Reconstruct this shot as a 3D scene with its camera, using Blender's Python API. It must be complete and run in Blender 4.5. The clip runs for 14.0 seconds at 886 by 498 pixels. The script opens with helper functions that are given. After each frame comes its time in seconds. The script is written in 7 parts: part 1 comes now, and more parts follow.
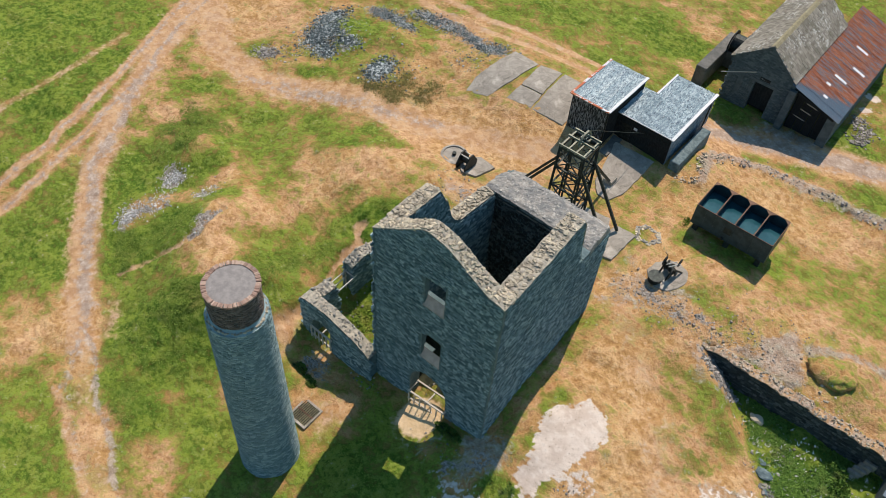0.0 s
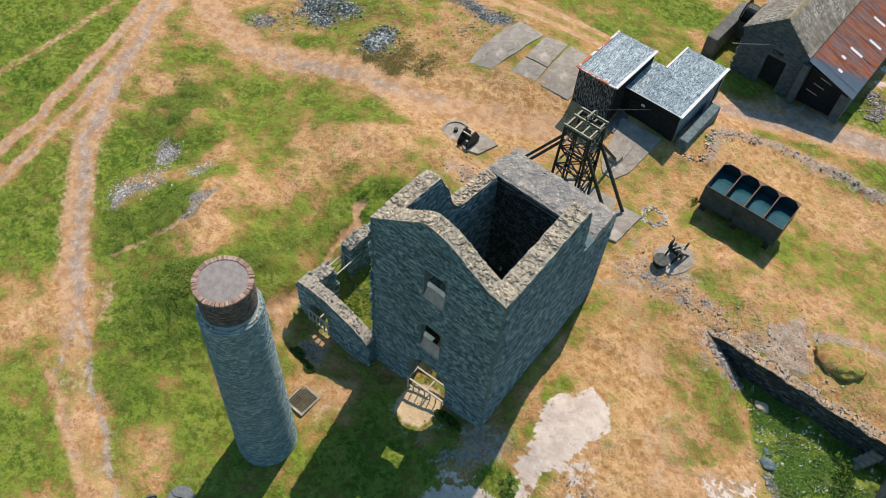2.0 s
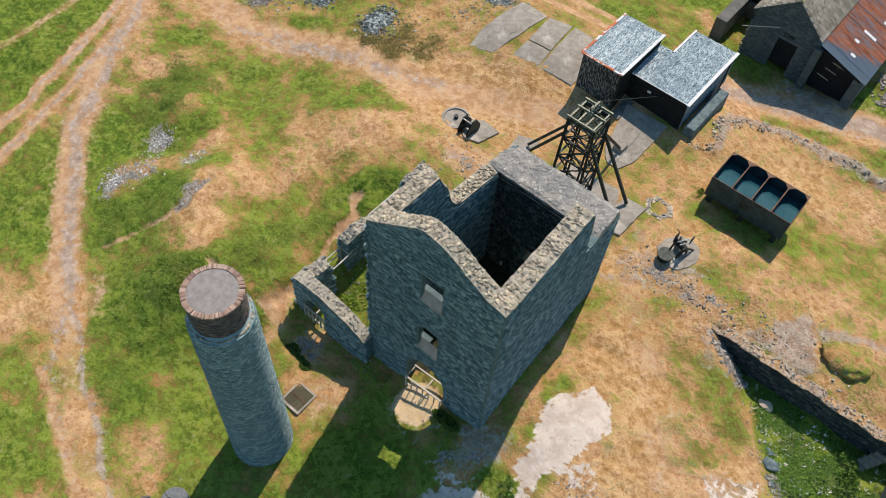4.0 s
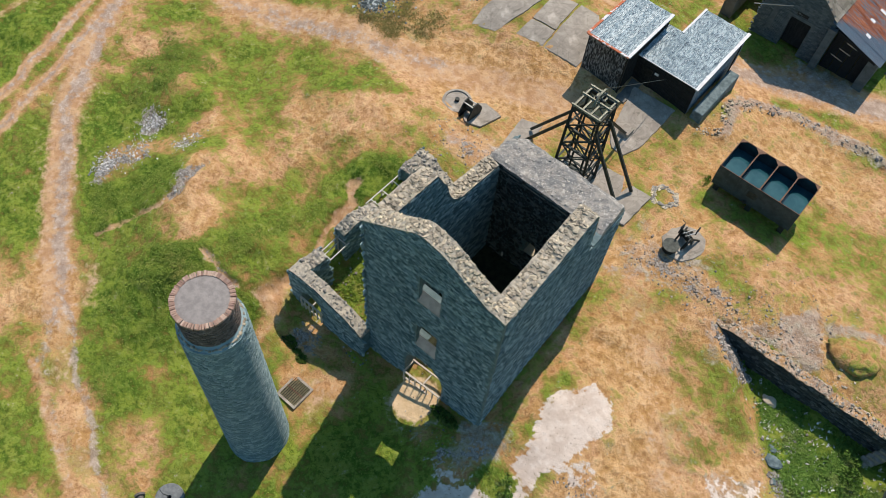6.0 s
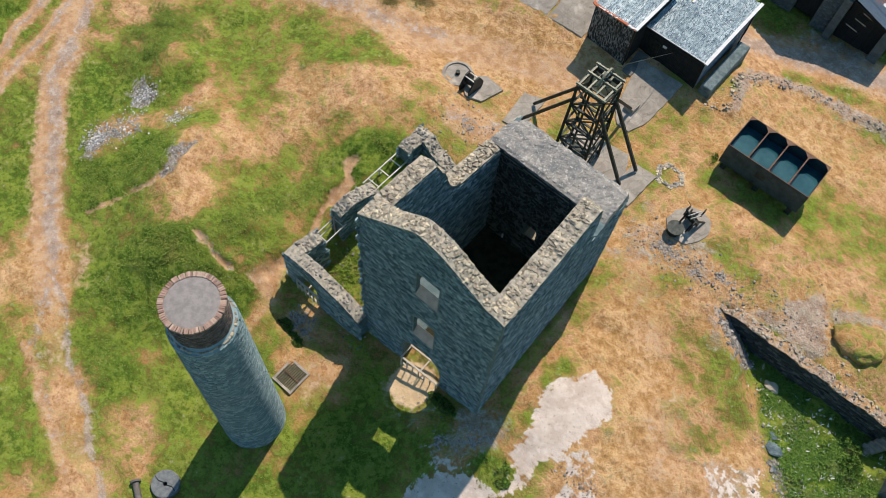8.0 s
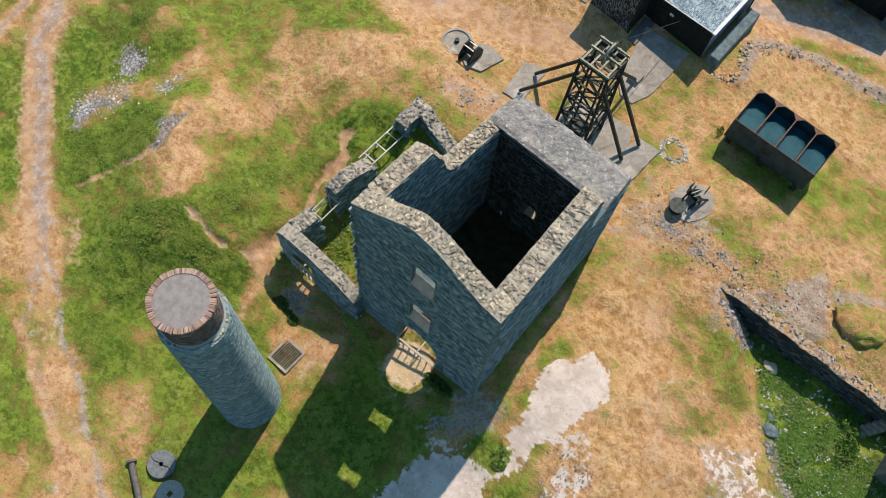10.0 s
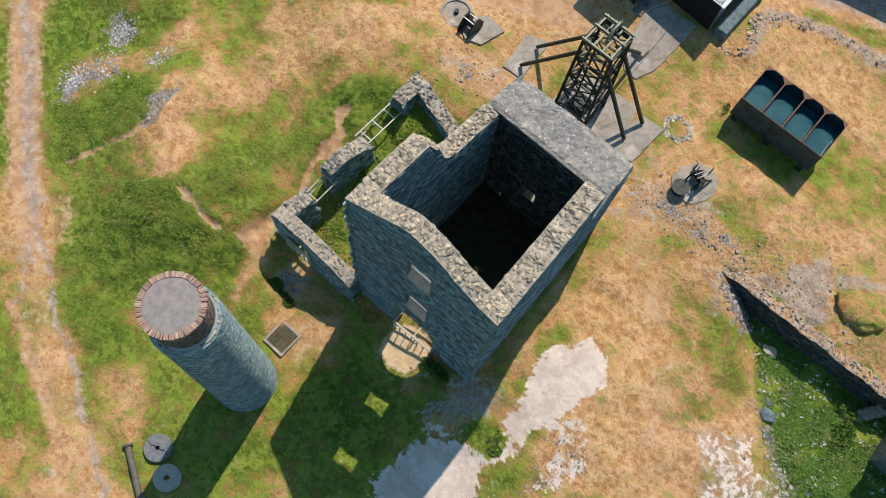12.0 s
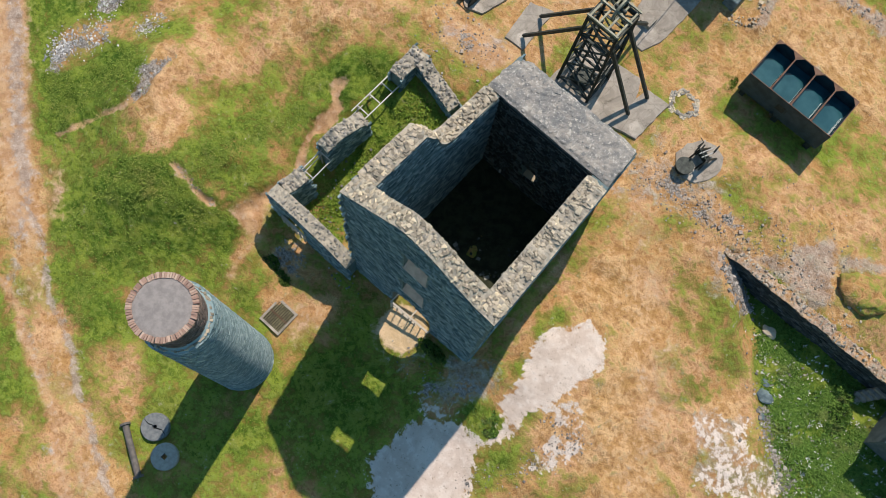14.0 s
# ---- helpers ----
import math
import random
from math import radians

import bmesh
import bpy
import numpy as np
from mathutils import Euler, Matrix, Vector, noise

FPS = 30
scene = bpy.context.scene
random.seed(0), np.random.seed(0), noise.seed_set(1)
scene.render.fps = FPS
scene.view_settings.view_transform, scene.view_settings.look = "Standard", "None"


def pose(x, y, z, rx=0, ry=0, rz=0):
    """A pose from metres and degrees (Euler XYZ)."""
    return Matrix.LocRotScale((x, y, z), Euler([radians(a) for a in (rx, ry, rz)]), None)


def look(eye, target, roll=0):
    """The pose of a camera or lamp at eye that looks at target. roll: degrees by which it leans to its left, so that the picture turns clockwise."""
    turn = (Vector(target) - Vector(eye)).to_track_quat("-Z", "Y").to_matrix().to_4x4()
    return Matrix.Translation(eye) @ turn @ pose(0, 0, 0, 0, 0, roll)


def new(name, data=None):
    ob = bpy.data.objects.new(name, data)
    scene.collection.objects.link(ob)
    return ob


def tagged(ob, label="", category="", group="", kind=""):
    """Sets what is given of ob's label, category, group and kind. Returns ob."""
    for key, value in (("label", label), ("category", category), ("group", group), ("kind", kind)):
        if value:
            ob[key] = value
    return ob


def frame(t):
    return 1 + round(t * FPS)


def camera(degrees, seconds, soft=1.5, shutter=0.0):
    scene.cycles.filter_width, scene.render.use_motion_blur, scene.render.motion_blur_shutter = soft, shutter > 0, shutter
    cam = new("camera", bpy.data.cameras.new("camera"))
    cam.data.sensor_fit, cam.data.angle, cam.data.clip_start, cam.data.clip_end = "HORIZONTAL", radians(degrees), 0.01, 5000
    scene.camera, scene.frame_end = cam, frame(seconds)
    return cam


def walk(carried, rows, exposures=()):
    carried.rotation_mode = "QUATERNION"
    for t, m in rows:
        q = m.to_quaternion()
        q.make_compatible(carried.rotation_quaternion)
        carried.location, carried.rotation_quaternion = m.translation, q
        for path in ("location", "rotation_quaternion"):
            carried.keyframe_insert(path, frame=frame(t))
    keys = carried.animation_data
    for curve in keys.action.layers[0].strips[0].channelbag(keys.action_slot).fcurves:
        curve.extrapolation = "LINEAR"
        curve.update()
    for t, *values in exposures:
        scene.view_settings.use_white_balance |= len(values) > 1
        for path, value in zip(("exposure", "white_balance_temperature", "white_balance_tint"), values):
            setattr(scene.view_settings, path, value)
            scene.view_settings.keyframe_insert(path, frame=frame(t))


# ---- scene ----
cam = camera(56.7, 14.0, soft=0.65)
METRES, EYE, TILT, LEAN, TURN = 14.4, 36.81, -50.33, -3.15, 39.5
ROWS = [
    (0.0, 0.0, 0.0, 0.0, -0.0, 0.0, 0.0),
    (0.5, 0.0015, 0.0207, 0.0252, 0.05, -0.65, -0.07),
    (1.0, 0.0032, 0.0407, 0.0507, 0.1, -1.47, -0.14),
    (1.5, 0.0059, 0.0613, 0.0764, 0.16, -2.38, -0.21),
    (2.0, 0.0079, 0.0823, 0.1034, 0.2, -3.13, -0.26),
    (2.5, 0.01, 0.1029, 0.1298, 0.23, -3.72, -0.3),
    (3.0, 0.0126, 0.1233, 0.1565, 0.27, -4.33, -0.34),
    (5.5, 0.0252, 0.2287, 0.2944, 0.51, -7.85, -0.64),
    (6.0, 0.0272, 0.2506, 0.3225, 0.57, -8.63, -0.72),
    (6.5, 0.0288, 0.2736, 0.3515, 0.61, -9.49, -0.78),
    (7.0, 0.0306, 0.2961, 0.381, 0.64, -10.38, -0.83),
    (7.5, 0.0325, 0.3186, 0.4104, 0.69, -11.37, -0.92),
    (8.0, 0.0346, 0.3405, 0.44, 0.75, -12.46, -1.01),
    (10.5, 0.0465, 0.4446, 0.5826, 0.93, -17.62, -1.32),
    (11.0, 0.0487, 0.4665, 0.6124, 0.97, -18.64, -1.37),
    (11.5, 0.0501, 0.4892, 0.6429, 1.02, -19.73, -1.47),
    (12.0, 0.0515, 0.5115, 0.6728, 1.06, -20.75, -1.54),
    (12.5, 0.053, 0.5341, 0.7022, 1.1, -21.79, -1.62),
    (13.0, 0.0546, 0.5576, 0.7321, 1.18, -22.94, -1.72),
    (13.5, 0.0559, 0.5818, 0.7619, 1.26, -24.11, -1.83),
    (14.0, 0.0572, 0.6066, 0.7926, 1.33, -25.28, -1.91),
]
walk(cam, [(t, pose(8.91, -16.95, EYE, TILT, LEAN, TURN) @ pose(METRES * x, METRES * y, METRES * z, 90 + pitch, roll, yaw)) for t, x, y, z, yaw, pitch, roll in ROWS])

# ---------------------------------------------------------------- light
SUN = Vector((-0.134, 0.553, 0.822)).normalized()
world = bpy.data.worlds.new("sky")
scene.world = world
world.use_nodes = True
wn = world.node_tree
sky = wn.nodes.new("ShaderNodeTexSky")
sky.sky_type = "NISHITA"
sky.sun_disc = False
sky.sun_elevation = math.asin(SUN.z)
sky.sun_rotation = math.atan2(SUN.x, SUN.y)
sky.air_density, sky.dust_density, sky.ozone_density = 1.0, 0.6, 1.6
clear = wn.nodes.new("ShaderNodeMix")  # a clear teal-blue summer sky
clear.data_type, clear.blend_type = "RGBA", "MULTIPLY"
clear.inputs[0].default_value, clear.inputs[7].default_value = 1.0, (0.72, 1.0, 1.02, 1)
wn.links.new(sky.outputs[0], clear.inputs[6])
wn.links.new(clear.outputs[2], wn.nodes["Background"].inputs[0])
wn.nodes["Background"].inputs[1].default_value = 0.098
sun = new("sun", bpy.data.lights.new("sun", "SUN"))
sun.data.energy, sun.data.angle, sun.data.color = 3.45, radians(0.55), (1.0, 0.853, 0.728)
sun.matrix_world = look(SUN * 80, (0, 0, 0))
scene.view_settings.exposure = 0.33

# ---------------------------------------------------------------- materials
class Nodes:
    """Short hand for a node material."""

    def __init__(self, name, rough=0.9, metal=0.0, spec=0.3):
        self.m = bpy.data.materials.new(name)
        self.m.use_nodes = True
        self.t = self.m.node_tree
        self.b = self.t.nodes["Principled BSDF"]
        self.b.inputs["Roughness"].default_value = rough
        self.b.inputs["Metallic"].default_value = metal
        self.b.inputs["Specular IOR Level"].default_value = spec
        self.co = self.t.nodes.new("ShaderNodeTexCoord").outputs["Object"]

    def put(self, socket, v):
        if hasattr(v, "links"):
            self.t.links.new(v, socket)
        elif isinstance(v, (tuple, list)) and len(v) == 3 and socket.type == "RGBA":
            socket.default_value = (*v, 1)
        else:
            socket.default_value = v

    def noise(self, scale, detail=4.0, rough=0.6, at=None, warp=0.0):
        n = self.t.nodes.new("ShaderNodeTexNoise")
        self.put(n.inputs["Vector"], at if at is not None else self.co)
        n.inputs["Scale"].default_value, n.inputs["Detail"].default_value = scale, detail
        n.inputs["Roughness"].default_value, n.inputs["Distortion"].default_value = rough, warp
        return n.outputs["Fac"]

    def voronoi(self, scale, at=None, out="Distance"):
        n = self.t.nodes.new("ShaderNodeTexVoronoi")
        self.put(n.inputs["Vector"], at if at is not None else self.co)
        n.inputs["Scale"].default_value = scale
        return n.outputs[out]

    def stretch(self, x, y, z):
        n = self.t.nodes.new("ShaderNodeMapping")
        self.put(n.inputs["Vector"], self.co)
        n.inputs["Scale"].default_value = (x, y, z)
        return n.outputs[0]

    def math(self, op, a, b=0.0, clamp=False):
        n = self.t.nodes.new("ShaderNodeMath")
        n.operation, n.use_clamp = op, clamp
        self.put(n.inputs[0], a)
        self.put(n.inputs[1], b)
        return n.outputs[0]

    def step(self, v, lo, hi):
        n = self.t.nodes.new("ShaderNodeMapRange")
        n.interpolation_type = "SMOOTHSTEP"
        self.put(n.inputs[0], v)
        n.inputs[1].default_value, n.inputs[2].default_value = lo, hi
        return n.outputs[0]

    def mix(self, f, a, b, kind="MIX"):
        n = self.t.nodes.new("ShaderNodeMix")
        n.data_type, n.blend_type = "RGBA", kind
        self.put(n.inputs[0], f)
        self.put(n.inputs[6], a)
        self.put(n.inputs[7], b)
        return n.outputs[2]

    def attr(self, name):
        n = self.t.nodes.new("ShaderNodeAttribute")
        n.attribute_name = name
        return n.outputs["Fac"]

    def random(self):
        return self.t.nodes.new("ShaderNodeObjectInfo").outputs["Random"]

    def place(self):
        return self.t.nodes.new("ShaderNodeNewGeometry").outputs["Position"]

    def island(self):
        return self.t.nodes.new("ShaderNodeNewGeometry").outputs["Random Per Island"]

    def bump(self, h, strength=0.5, dist=0.02):
        n = self.t.nodes.new("ShaderNodeBump")
        self.put(n.inputs["Height"], h)
        n.inputs["Strength"].default_value, n.inputs["Distance"].default_value = strength, dist
        self.t.links.new(n.outputs[0], self.b.inputs["Normal"])

    def done(self, colour, rough=None):
        self.put(self.b.inputs["Base Color"], colour)
        if rough is not None:
            self.put(self.b.inputs["Roughness"], rough)
        return self.m


def stone_material(name, dark, mid, light, pick, lichen=0.25):
    n = Nodes(name, 0.95, spec=0.2)
    r = n.island() if pick == "island" else n.random()
    c = n.mix(n.step(r, 0.0, 0.6), dark, mid)
    c = n.mix(n.step(r, 0.55, 1.0), c, light)
    if pick == "random":
        n.co = n.place()
    big, fine = n.noise(0.7, 3), n.noise(22, 5, 0.7)
    c = n.mix(n.math("MULTIPLY", n.step(big, 0.45, 0.7), 0.3), c, dark)
    c = n.mix(n.math("MULTIPLY", n.step(n.noise(5, 4), 0.58, 0.7), lichen), c, (0.50, 0.49, 0.44))
    c = n.mix(n.math("MULTIPLY", n.step(fine, 0.35, 0.75), 0.5), c, mid, "OVERLAY")
    n.bump(fine, 0.6, 0.015)
    return n.done(c)


def plain(name, a, b, scale=3.0, rough=0.85, metal=0.0, fine=30.0, bump=0.3, spec=0.3, third=None, edge=(0.55, 0.68), sx=None):
    """Two or three blended tones with grain."""
    n = Nodes(name, rough, metal, spec)
    at = n.stretch(*sx) if sx else None
    c = n.mix(n.step(n.noise(scale, 5, 0.65, at), 0.35, 0.65), a, b)
    if third:
        c = n.mix(n.step(n.noise(scale * 1.7, 6, 0.7, at, 0.4), *edge), c, third)
    g = n.noise(fine, 4, 0.7)
    c = n.mix(n.math("MULTIPLY", n.step(g, 0.3, 0.8), 0.35), c, (0.5, 0.5, 0.5), "OVERLAY")
    n.bump(g, bump, 0.01)
    return n.done(c)


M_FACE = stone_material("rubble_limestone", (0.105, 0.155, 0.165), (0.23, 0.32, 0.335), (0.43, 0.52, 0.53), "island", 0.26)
M_SHAFT = stone_material("chimney_limestone", (0.175, 0.25, 0.265), (0.255, 0.345, 0.36), (0.40, 0.49, 0.50), "island", 0.22)
# Barn gable: the shade on it is put into this darker stone.
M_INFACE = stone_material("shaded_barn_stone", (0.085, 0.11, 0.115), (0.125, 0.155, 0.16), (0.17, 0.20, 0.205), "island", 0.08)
# Near-black copy of the limestone: interior shade is put into its colour.
M_INNER = stone_material("inner_shade_limestone", (0.028, 0.034, 0.036), (0.06, 0.07, 0.072), (0.19, 0.20, 0.195), "island", 0.14)
# Pit wall stone, darker than the facing of the other walls.
M_PITSTONE = stone_material("dark_pit_limestone", (0.038, 0.046, 0.048), (0.075, 0.088, 0.09), (0.15, 0.165, 0.165), "island", 0.08)
M_SHAFTCORE = plain("flush_lime_pointing", (0.215, 0.30, 0.315), (0.285, 0.375, 0.39), 3, fine=14, bump=0.6)
M_CORE = plain("lime_mortar", (0.095, 0.145, 0.152), (0.16, 0.22, 0.226), 2.5, bump=0.6)
# Pit wall core, darker than the mortar of the other walls.
M_PITCORE = plain("black_pit_masonry", (0.03, 0.037, 0.038), (0.055, 0.065, 0.066), 3, fine=14, bump=0.7)
# Pointing darkened to carry the same shade as the barn stone.
M_BARNCORE = plain("shaded_pointing", (0.08, 0.10, 0.105), (0.12, 0.145, 0.15), 2.5, bump=0.6)
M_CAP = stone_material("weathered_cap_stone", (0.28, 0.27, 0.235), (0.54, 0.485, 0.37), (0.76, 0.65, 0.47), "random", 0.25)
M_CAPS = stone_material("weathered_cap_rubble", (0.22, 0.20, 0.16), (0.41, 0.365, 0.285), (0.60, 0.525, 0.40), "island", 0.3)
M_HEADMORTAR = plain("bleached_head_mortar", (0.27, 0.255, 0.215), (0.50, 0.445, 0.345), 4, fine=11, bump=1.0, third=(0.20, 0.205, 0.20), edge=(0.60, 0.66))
M_BRICK = stone_material("old_red_brick", (0.30, 0.205, 0.165), (0.44, 0.315, 0.25), (0.55, 0.425, 0.34), "random", 0.3)
M_BRICKS = stone_material("sooty_brick", (0.11, 0.095, 0.085), (0.19, 0.15, 0.13), (0.28, 0.225, 0.195), "island", 0.3)
M_RENDER = plain("grey_cement", (0.235, 0.218, 0.205), (0.315, 0.29, 0.27), 4, third=(0.62, 0.59, 0.56), edge=(0.66, 0.71), fine=14, bump=0.6)
M_SILL = plain("grey_sill_slab", (0.27, 0.255, 0.23), (0.36, 0.335, 0.30), 3, fine=14, bump=0.6)


def lichened_slab():
    """Old mortar capping: grey and brown cloudings, crusts of white lichen, dark damp."""
    n = Nodes("lichened_slab", 0.95, spec=0.2)
    c = n.mix(n.step(n.noise(1.6, 5, 0.65), 0.36, 0.64), (0.20, 0.205, 0.20), (0.36, 0.335, 0.295))
    c = n.mix(n.math("MULTIPLY", n.step(n.noise(4.5, 5, 0.7), 0.52, 0.64), 0.7), c, (0.145, 0.15, 0.15))
    c = n.mix(n.math("MULTIPLY", n.step(n.noise(9, 5, 0.75), 0.55, 0.63), 0.85), c, (0.60, 0.58, 0.53))
    c = n.mix(n.math("MULTIPLY", n.step(n.noise(2.6, 4, 0.6), 0.60, 0.70), 0.55), c, (0.62, 0.59, 0.53))
    n.bump(n.math("ADD", n.noise(6, 4, 0.7), n.math("MULTIPLY", n.noise(22, 4, 0.7), 0.4)), 1.0, 0.04)
    return n.done(c)


M_BOBTOP = lichened_slab()


def concrete(name, a, b, patch, dirt):
    """Old concrete: blotches, pale scoured patches, hair cracks and dirt."""
    n = Nodes(name, 0.9, spec=0.2)
    c = n.mix(n.step(n.noise(1.1, 5, 0.7, None, 0.8), 0.38, 0.62), a, b)
    c = n.mix(n.math("MULTIPLY", n.step(n.noise(0.55, 4, 0.6), 0.60, 0.66), 0.7), c, patch)
    c = n.mix(n.math("MULTIPLY", n.step(n.noise(2.2, 6, 0.75), 0.55, 0.70), 0.65), c, dirt)
    v = n.t.nodes.new("ShaderNodeTexVoronoi")
    v.feature = "DISTANCE_TO_EDGE"
    n.put(v.inputs["Vector"], n.co)
    v.inputs["Scale"].default_value = 0.8
    crack = n.step(n.math("ADD", v.outputs["Distance"], n.math("MULTIPLY", n.noise(6, 3), 0.05)), 0.045, 0.025)
    c = n.mix(n.math("MULTIPLY", crack, 0.25), c, (0.08, 0.075, 0.05))
    g = n.noise(18, 4, 0.75)
    c = n.mix(n.math("MULTIPLY", n.step(g, 0.3, 0.75), 0.5), c, (0.5, 0.5, 0.5), "OVERLAY")
    n.bump(g, 0.5, 0.02)
    return n.done(c)


M_CONCRETE = concrete("worn_concrete", (0.29, 0.262, 0.222), (0.40, 0.365, 0.31), (0.58, 0.53, 0.46), (0.15, 0.138, 0.108))
M_DARKCONC = concrete("stained_concrete", (0.125, 0.125, 0.115), (0.18, 0.175, 0.16), (0.26, 0.25, 0.225), (0.075, 0.08, 0.05))
M_TIMBER = plain("bleached_timber", (0.42, 0.38, 0.31), (0.60, 0.56, 0.48), 6, bump=0.3, sx=(6, 6, 1))
M_STEEL = plain("dark_painted_steel", (0.022, 0.030, 0.028), (0.055, 0.066, 0.060), 4, rough=0.6, metal=0.3, third=(0.12, 0.08, 0.05), edge=(0.66, 0.75))
M_GREENSTEEL = plain("pale_green_steel", (0.17, 0.18, 0.135), (0.30, 0.30, 0.23), 5, rough=0.6, metal=0.2, third=(0.16, 0.10, 0.06), edge=(0.62, 0.72))
M_GALV = plain("galvanised_tube", (0.48, 0.48, 0.46), (0.62, 0.61, 0.58), 8, rough=0.45, metal=0.6)
M_TANK = plain("blackened_tank_plate", (0.028, 0.050, 0.060), (0.052, 0.083, 0.096), 1.8, rough=0.5, metal=0.2, third=(0.07, 0.08, 0.085), edge=(0.66, 0.78))
M_RUST = plain("rusted_plate", (0.13, 0.075, 0.05), (0.21, 0.125, 0.085), 3, rough=0.85, metal=0.2, third=(0.30, 0.23, 0.18), edge=(0.58, 0.7))
M_IRON = plain("black_iron", (0.012, 0.016, 0.016), (0.035, 0.042, 0.04), 6, rough=0.5, metal=0.5)
M_PALEMILL = plain("pale_gritstone", (0.33, 0.31, 0.26), (0.42, 0.395, 0.335), 5, third=(0.26, 0.25, 0.22), edge=(0.62, 0.70), fine=20, bump=0.6)
M_MILL = plain("gritstone", (0.135, 0.15, 0.155), (0.21, 0.225, 0.225), 5, third=(0.40, 0.41, 0.40), edge=(0.64, 0.70), fine=16, bump=0.9)
M_BLUEROCK = plain("blue_grey_rock", (0.09, 0.13, 0.14), (0.17, 0.23, 0.242), 3, third=(0.36, 0.41, 0.41), edge=(0.62, 0.72), fine=16, bump=0.9)
M_DARKWOOD = plain("black_boards", (0.008, 0.010, 0.011), (0.022, 0.025, 0.027), 3, sx=(8, 8, 1))


def slate_material():
    """Stone slates: uneven tones, pale lichen in drifts, dark streaks down the slope."""
    n = Nodes("stone_slate", 0.95, spec=0.2)
    n.co, r = n.place(), n.random()
    c = n.mix(r, (0.185, 0.165, 0.135), (0.33, 0.30, 0.25))
    c = n.mix(n.math("MULTIPLY", n.step(n.noise(0.9, 4, 0.6, n.stretch(0.5, 1.6, 1)), 0.48, 0.62), 0.5), c, (0.15, 0.14, 0.105))
    drift = n.math("MULTIPLY", n.step(n.noise(0.5, 3), 0.46, 0.62), n.step(n.noise(5, 5, 0.7), 0.50, 0.60))
    c = n.mix(n.math("MULTIPLY", drift, 0.85), c, (0.58, 0.57, 0.53))
    c = n.mix(n.math("MULTIPLY", n.step(n.noise(7, 4, 0.7), 0.60, 0.70), 0.6), c, (0.40, 0.37, 0.25))
    n.bump(n.noise(18, 4, 0.7), 0.7, 0.015)
    return n.done(c)


M_SLATE = slate_material()
M_WHITE = plain("white_trim", (0.62, 0.63, 0.64), (0.74, 0.75, 0.75), 4, rough=0.6)


def tin_roof():
    n = Nodes("weathered_tin_roof", 0.5, 0.1, 0.4)
    at = n.stretch(5, 1.9, 1)
    c = n.mix(n.step(n.noise(0.9, 3, 0.6), 0.40, 0.60), (0.52, 0.61, 0.63), (0.33, 0.41, 0.44))
    c = n.mix(n.math("MULTIPLY", n.step(n.noise(1.6, 4, 0.7, at), 0.44, 0.54), 0.8), c, (0.16, 0.23, 0.265))
    c = n.mix(n.math("MULTIPLY", n.step(n.noise(2.3, 4, 0.7, at), 0.54, 0.60), 0.9), c, (0.055, 0.08, 0.11))
    c = n.mix(n.math("MULTIPLY", n.step(n.noise(3.1, 4, 0.7, at), 0.57, 0.63), 0.85), c, (0.70, 0.77, 0.78))
    n.bump(n.noise(30, 3), 0.2, 0.01)
    return n.done(c)


def tin_wall():
    n = Nodes("peeling_black_tin", 0.7, 0.1, 0.3)
    at = n.stretch(7, 7, 1.5)
    c = n.mix(n.step(n.noise(2.0, 4, 0.75, at), 0.49, 0.57), (0.018, 0.024, 0.028), (0.30, 0.33, 0.34))
    c = n.mix(n.step(n.noise(0.35, 3), 0.54, 0.66), c, (0.02, 0.025, 0.03))
    return n.done(c)


def blue_wall():
    n = Nodes("flaking_blue_grey_boards", 0.7, 0.0, 0.3)
    at = n.stretch(6, 6, 1.2)
    c = n.mix(n.step(n.noise(2.0, 5, 0.75, at), 0.42, 0.6), (0.10, 0.15, 0.20), (0.34, 0.40, 0.46))
    return n.done(c)


def flaking_trim():
    n = Nodes("flaking_white_and_rust_trim", 0.8, 0.0, 0.3)
    c = n.mix(n.step(n.noise(3.0, 4, 0.7), 0.43, 0.48), (0.70, 0.71, 0.72), (0.50, 0.15, 0.07))
    return n.done(c)


def rusty_roof():
    """Rusted sheets, with the paint left on the front ones."""
    n = Nodes("rust_streaked_roof_sheet", 0.75, 0.1, 0.3)
    at = n.stretch(0.7, 5.0, 1)
    split = n.t.nodes.new("ShaderNodeSeparateXYZ")
    n.put(split.inputs[0], n.co)
    c = n.mix(n.step(n.noise(0.9, 5, 0.7, at), 0.36, 0.60), (0.30, 0.10, 0.055), (0.50, 0.185, 0.09))
    c = n.mix(n.math("MULTIPLY", n.step(n.noise(1.2, 5, 0.75, at), 0.50, 0.57), 0.9), c, (0.21, 0.24, 0.27))
    c = n.mix(n.math("MULTIPLY", n.step(n.noise(2.6, 4, 0.7, at), 0.60, 0.66), 0.8), c, (0.58, 0.36, 0.24))
    paint = n.math("ADD", n.math("SUBTRACT", n.math("MULTIPLY", split.outputs[0], 0.55), split.outputs[1]), n.math("MULTIPLY", n.noise(0.8, 4, 0.7, at), 2.4))
    c = n.mix(n.math("MULTIPLY", n.step(paint, 4.3, 4.9), 0.92), c, (0.13, 0.20, 0.26))
    return n.done(c)


def water_material():
    n = Nodes("still_tank_water", 0.04, 0.0, 0.5)
    return n.done(n.mix(n.step(n.noise(0.9, 3), 0.3, 0.7), (0.016, 0.075, 0.10), (0.034, 0.115, 0.14)))


M_FLAKE = flaking_trim()
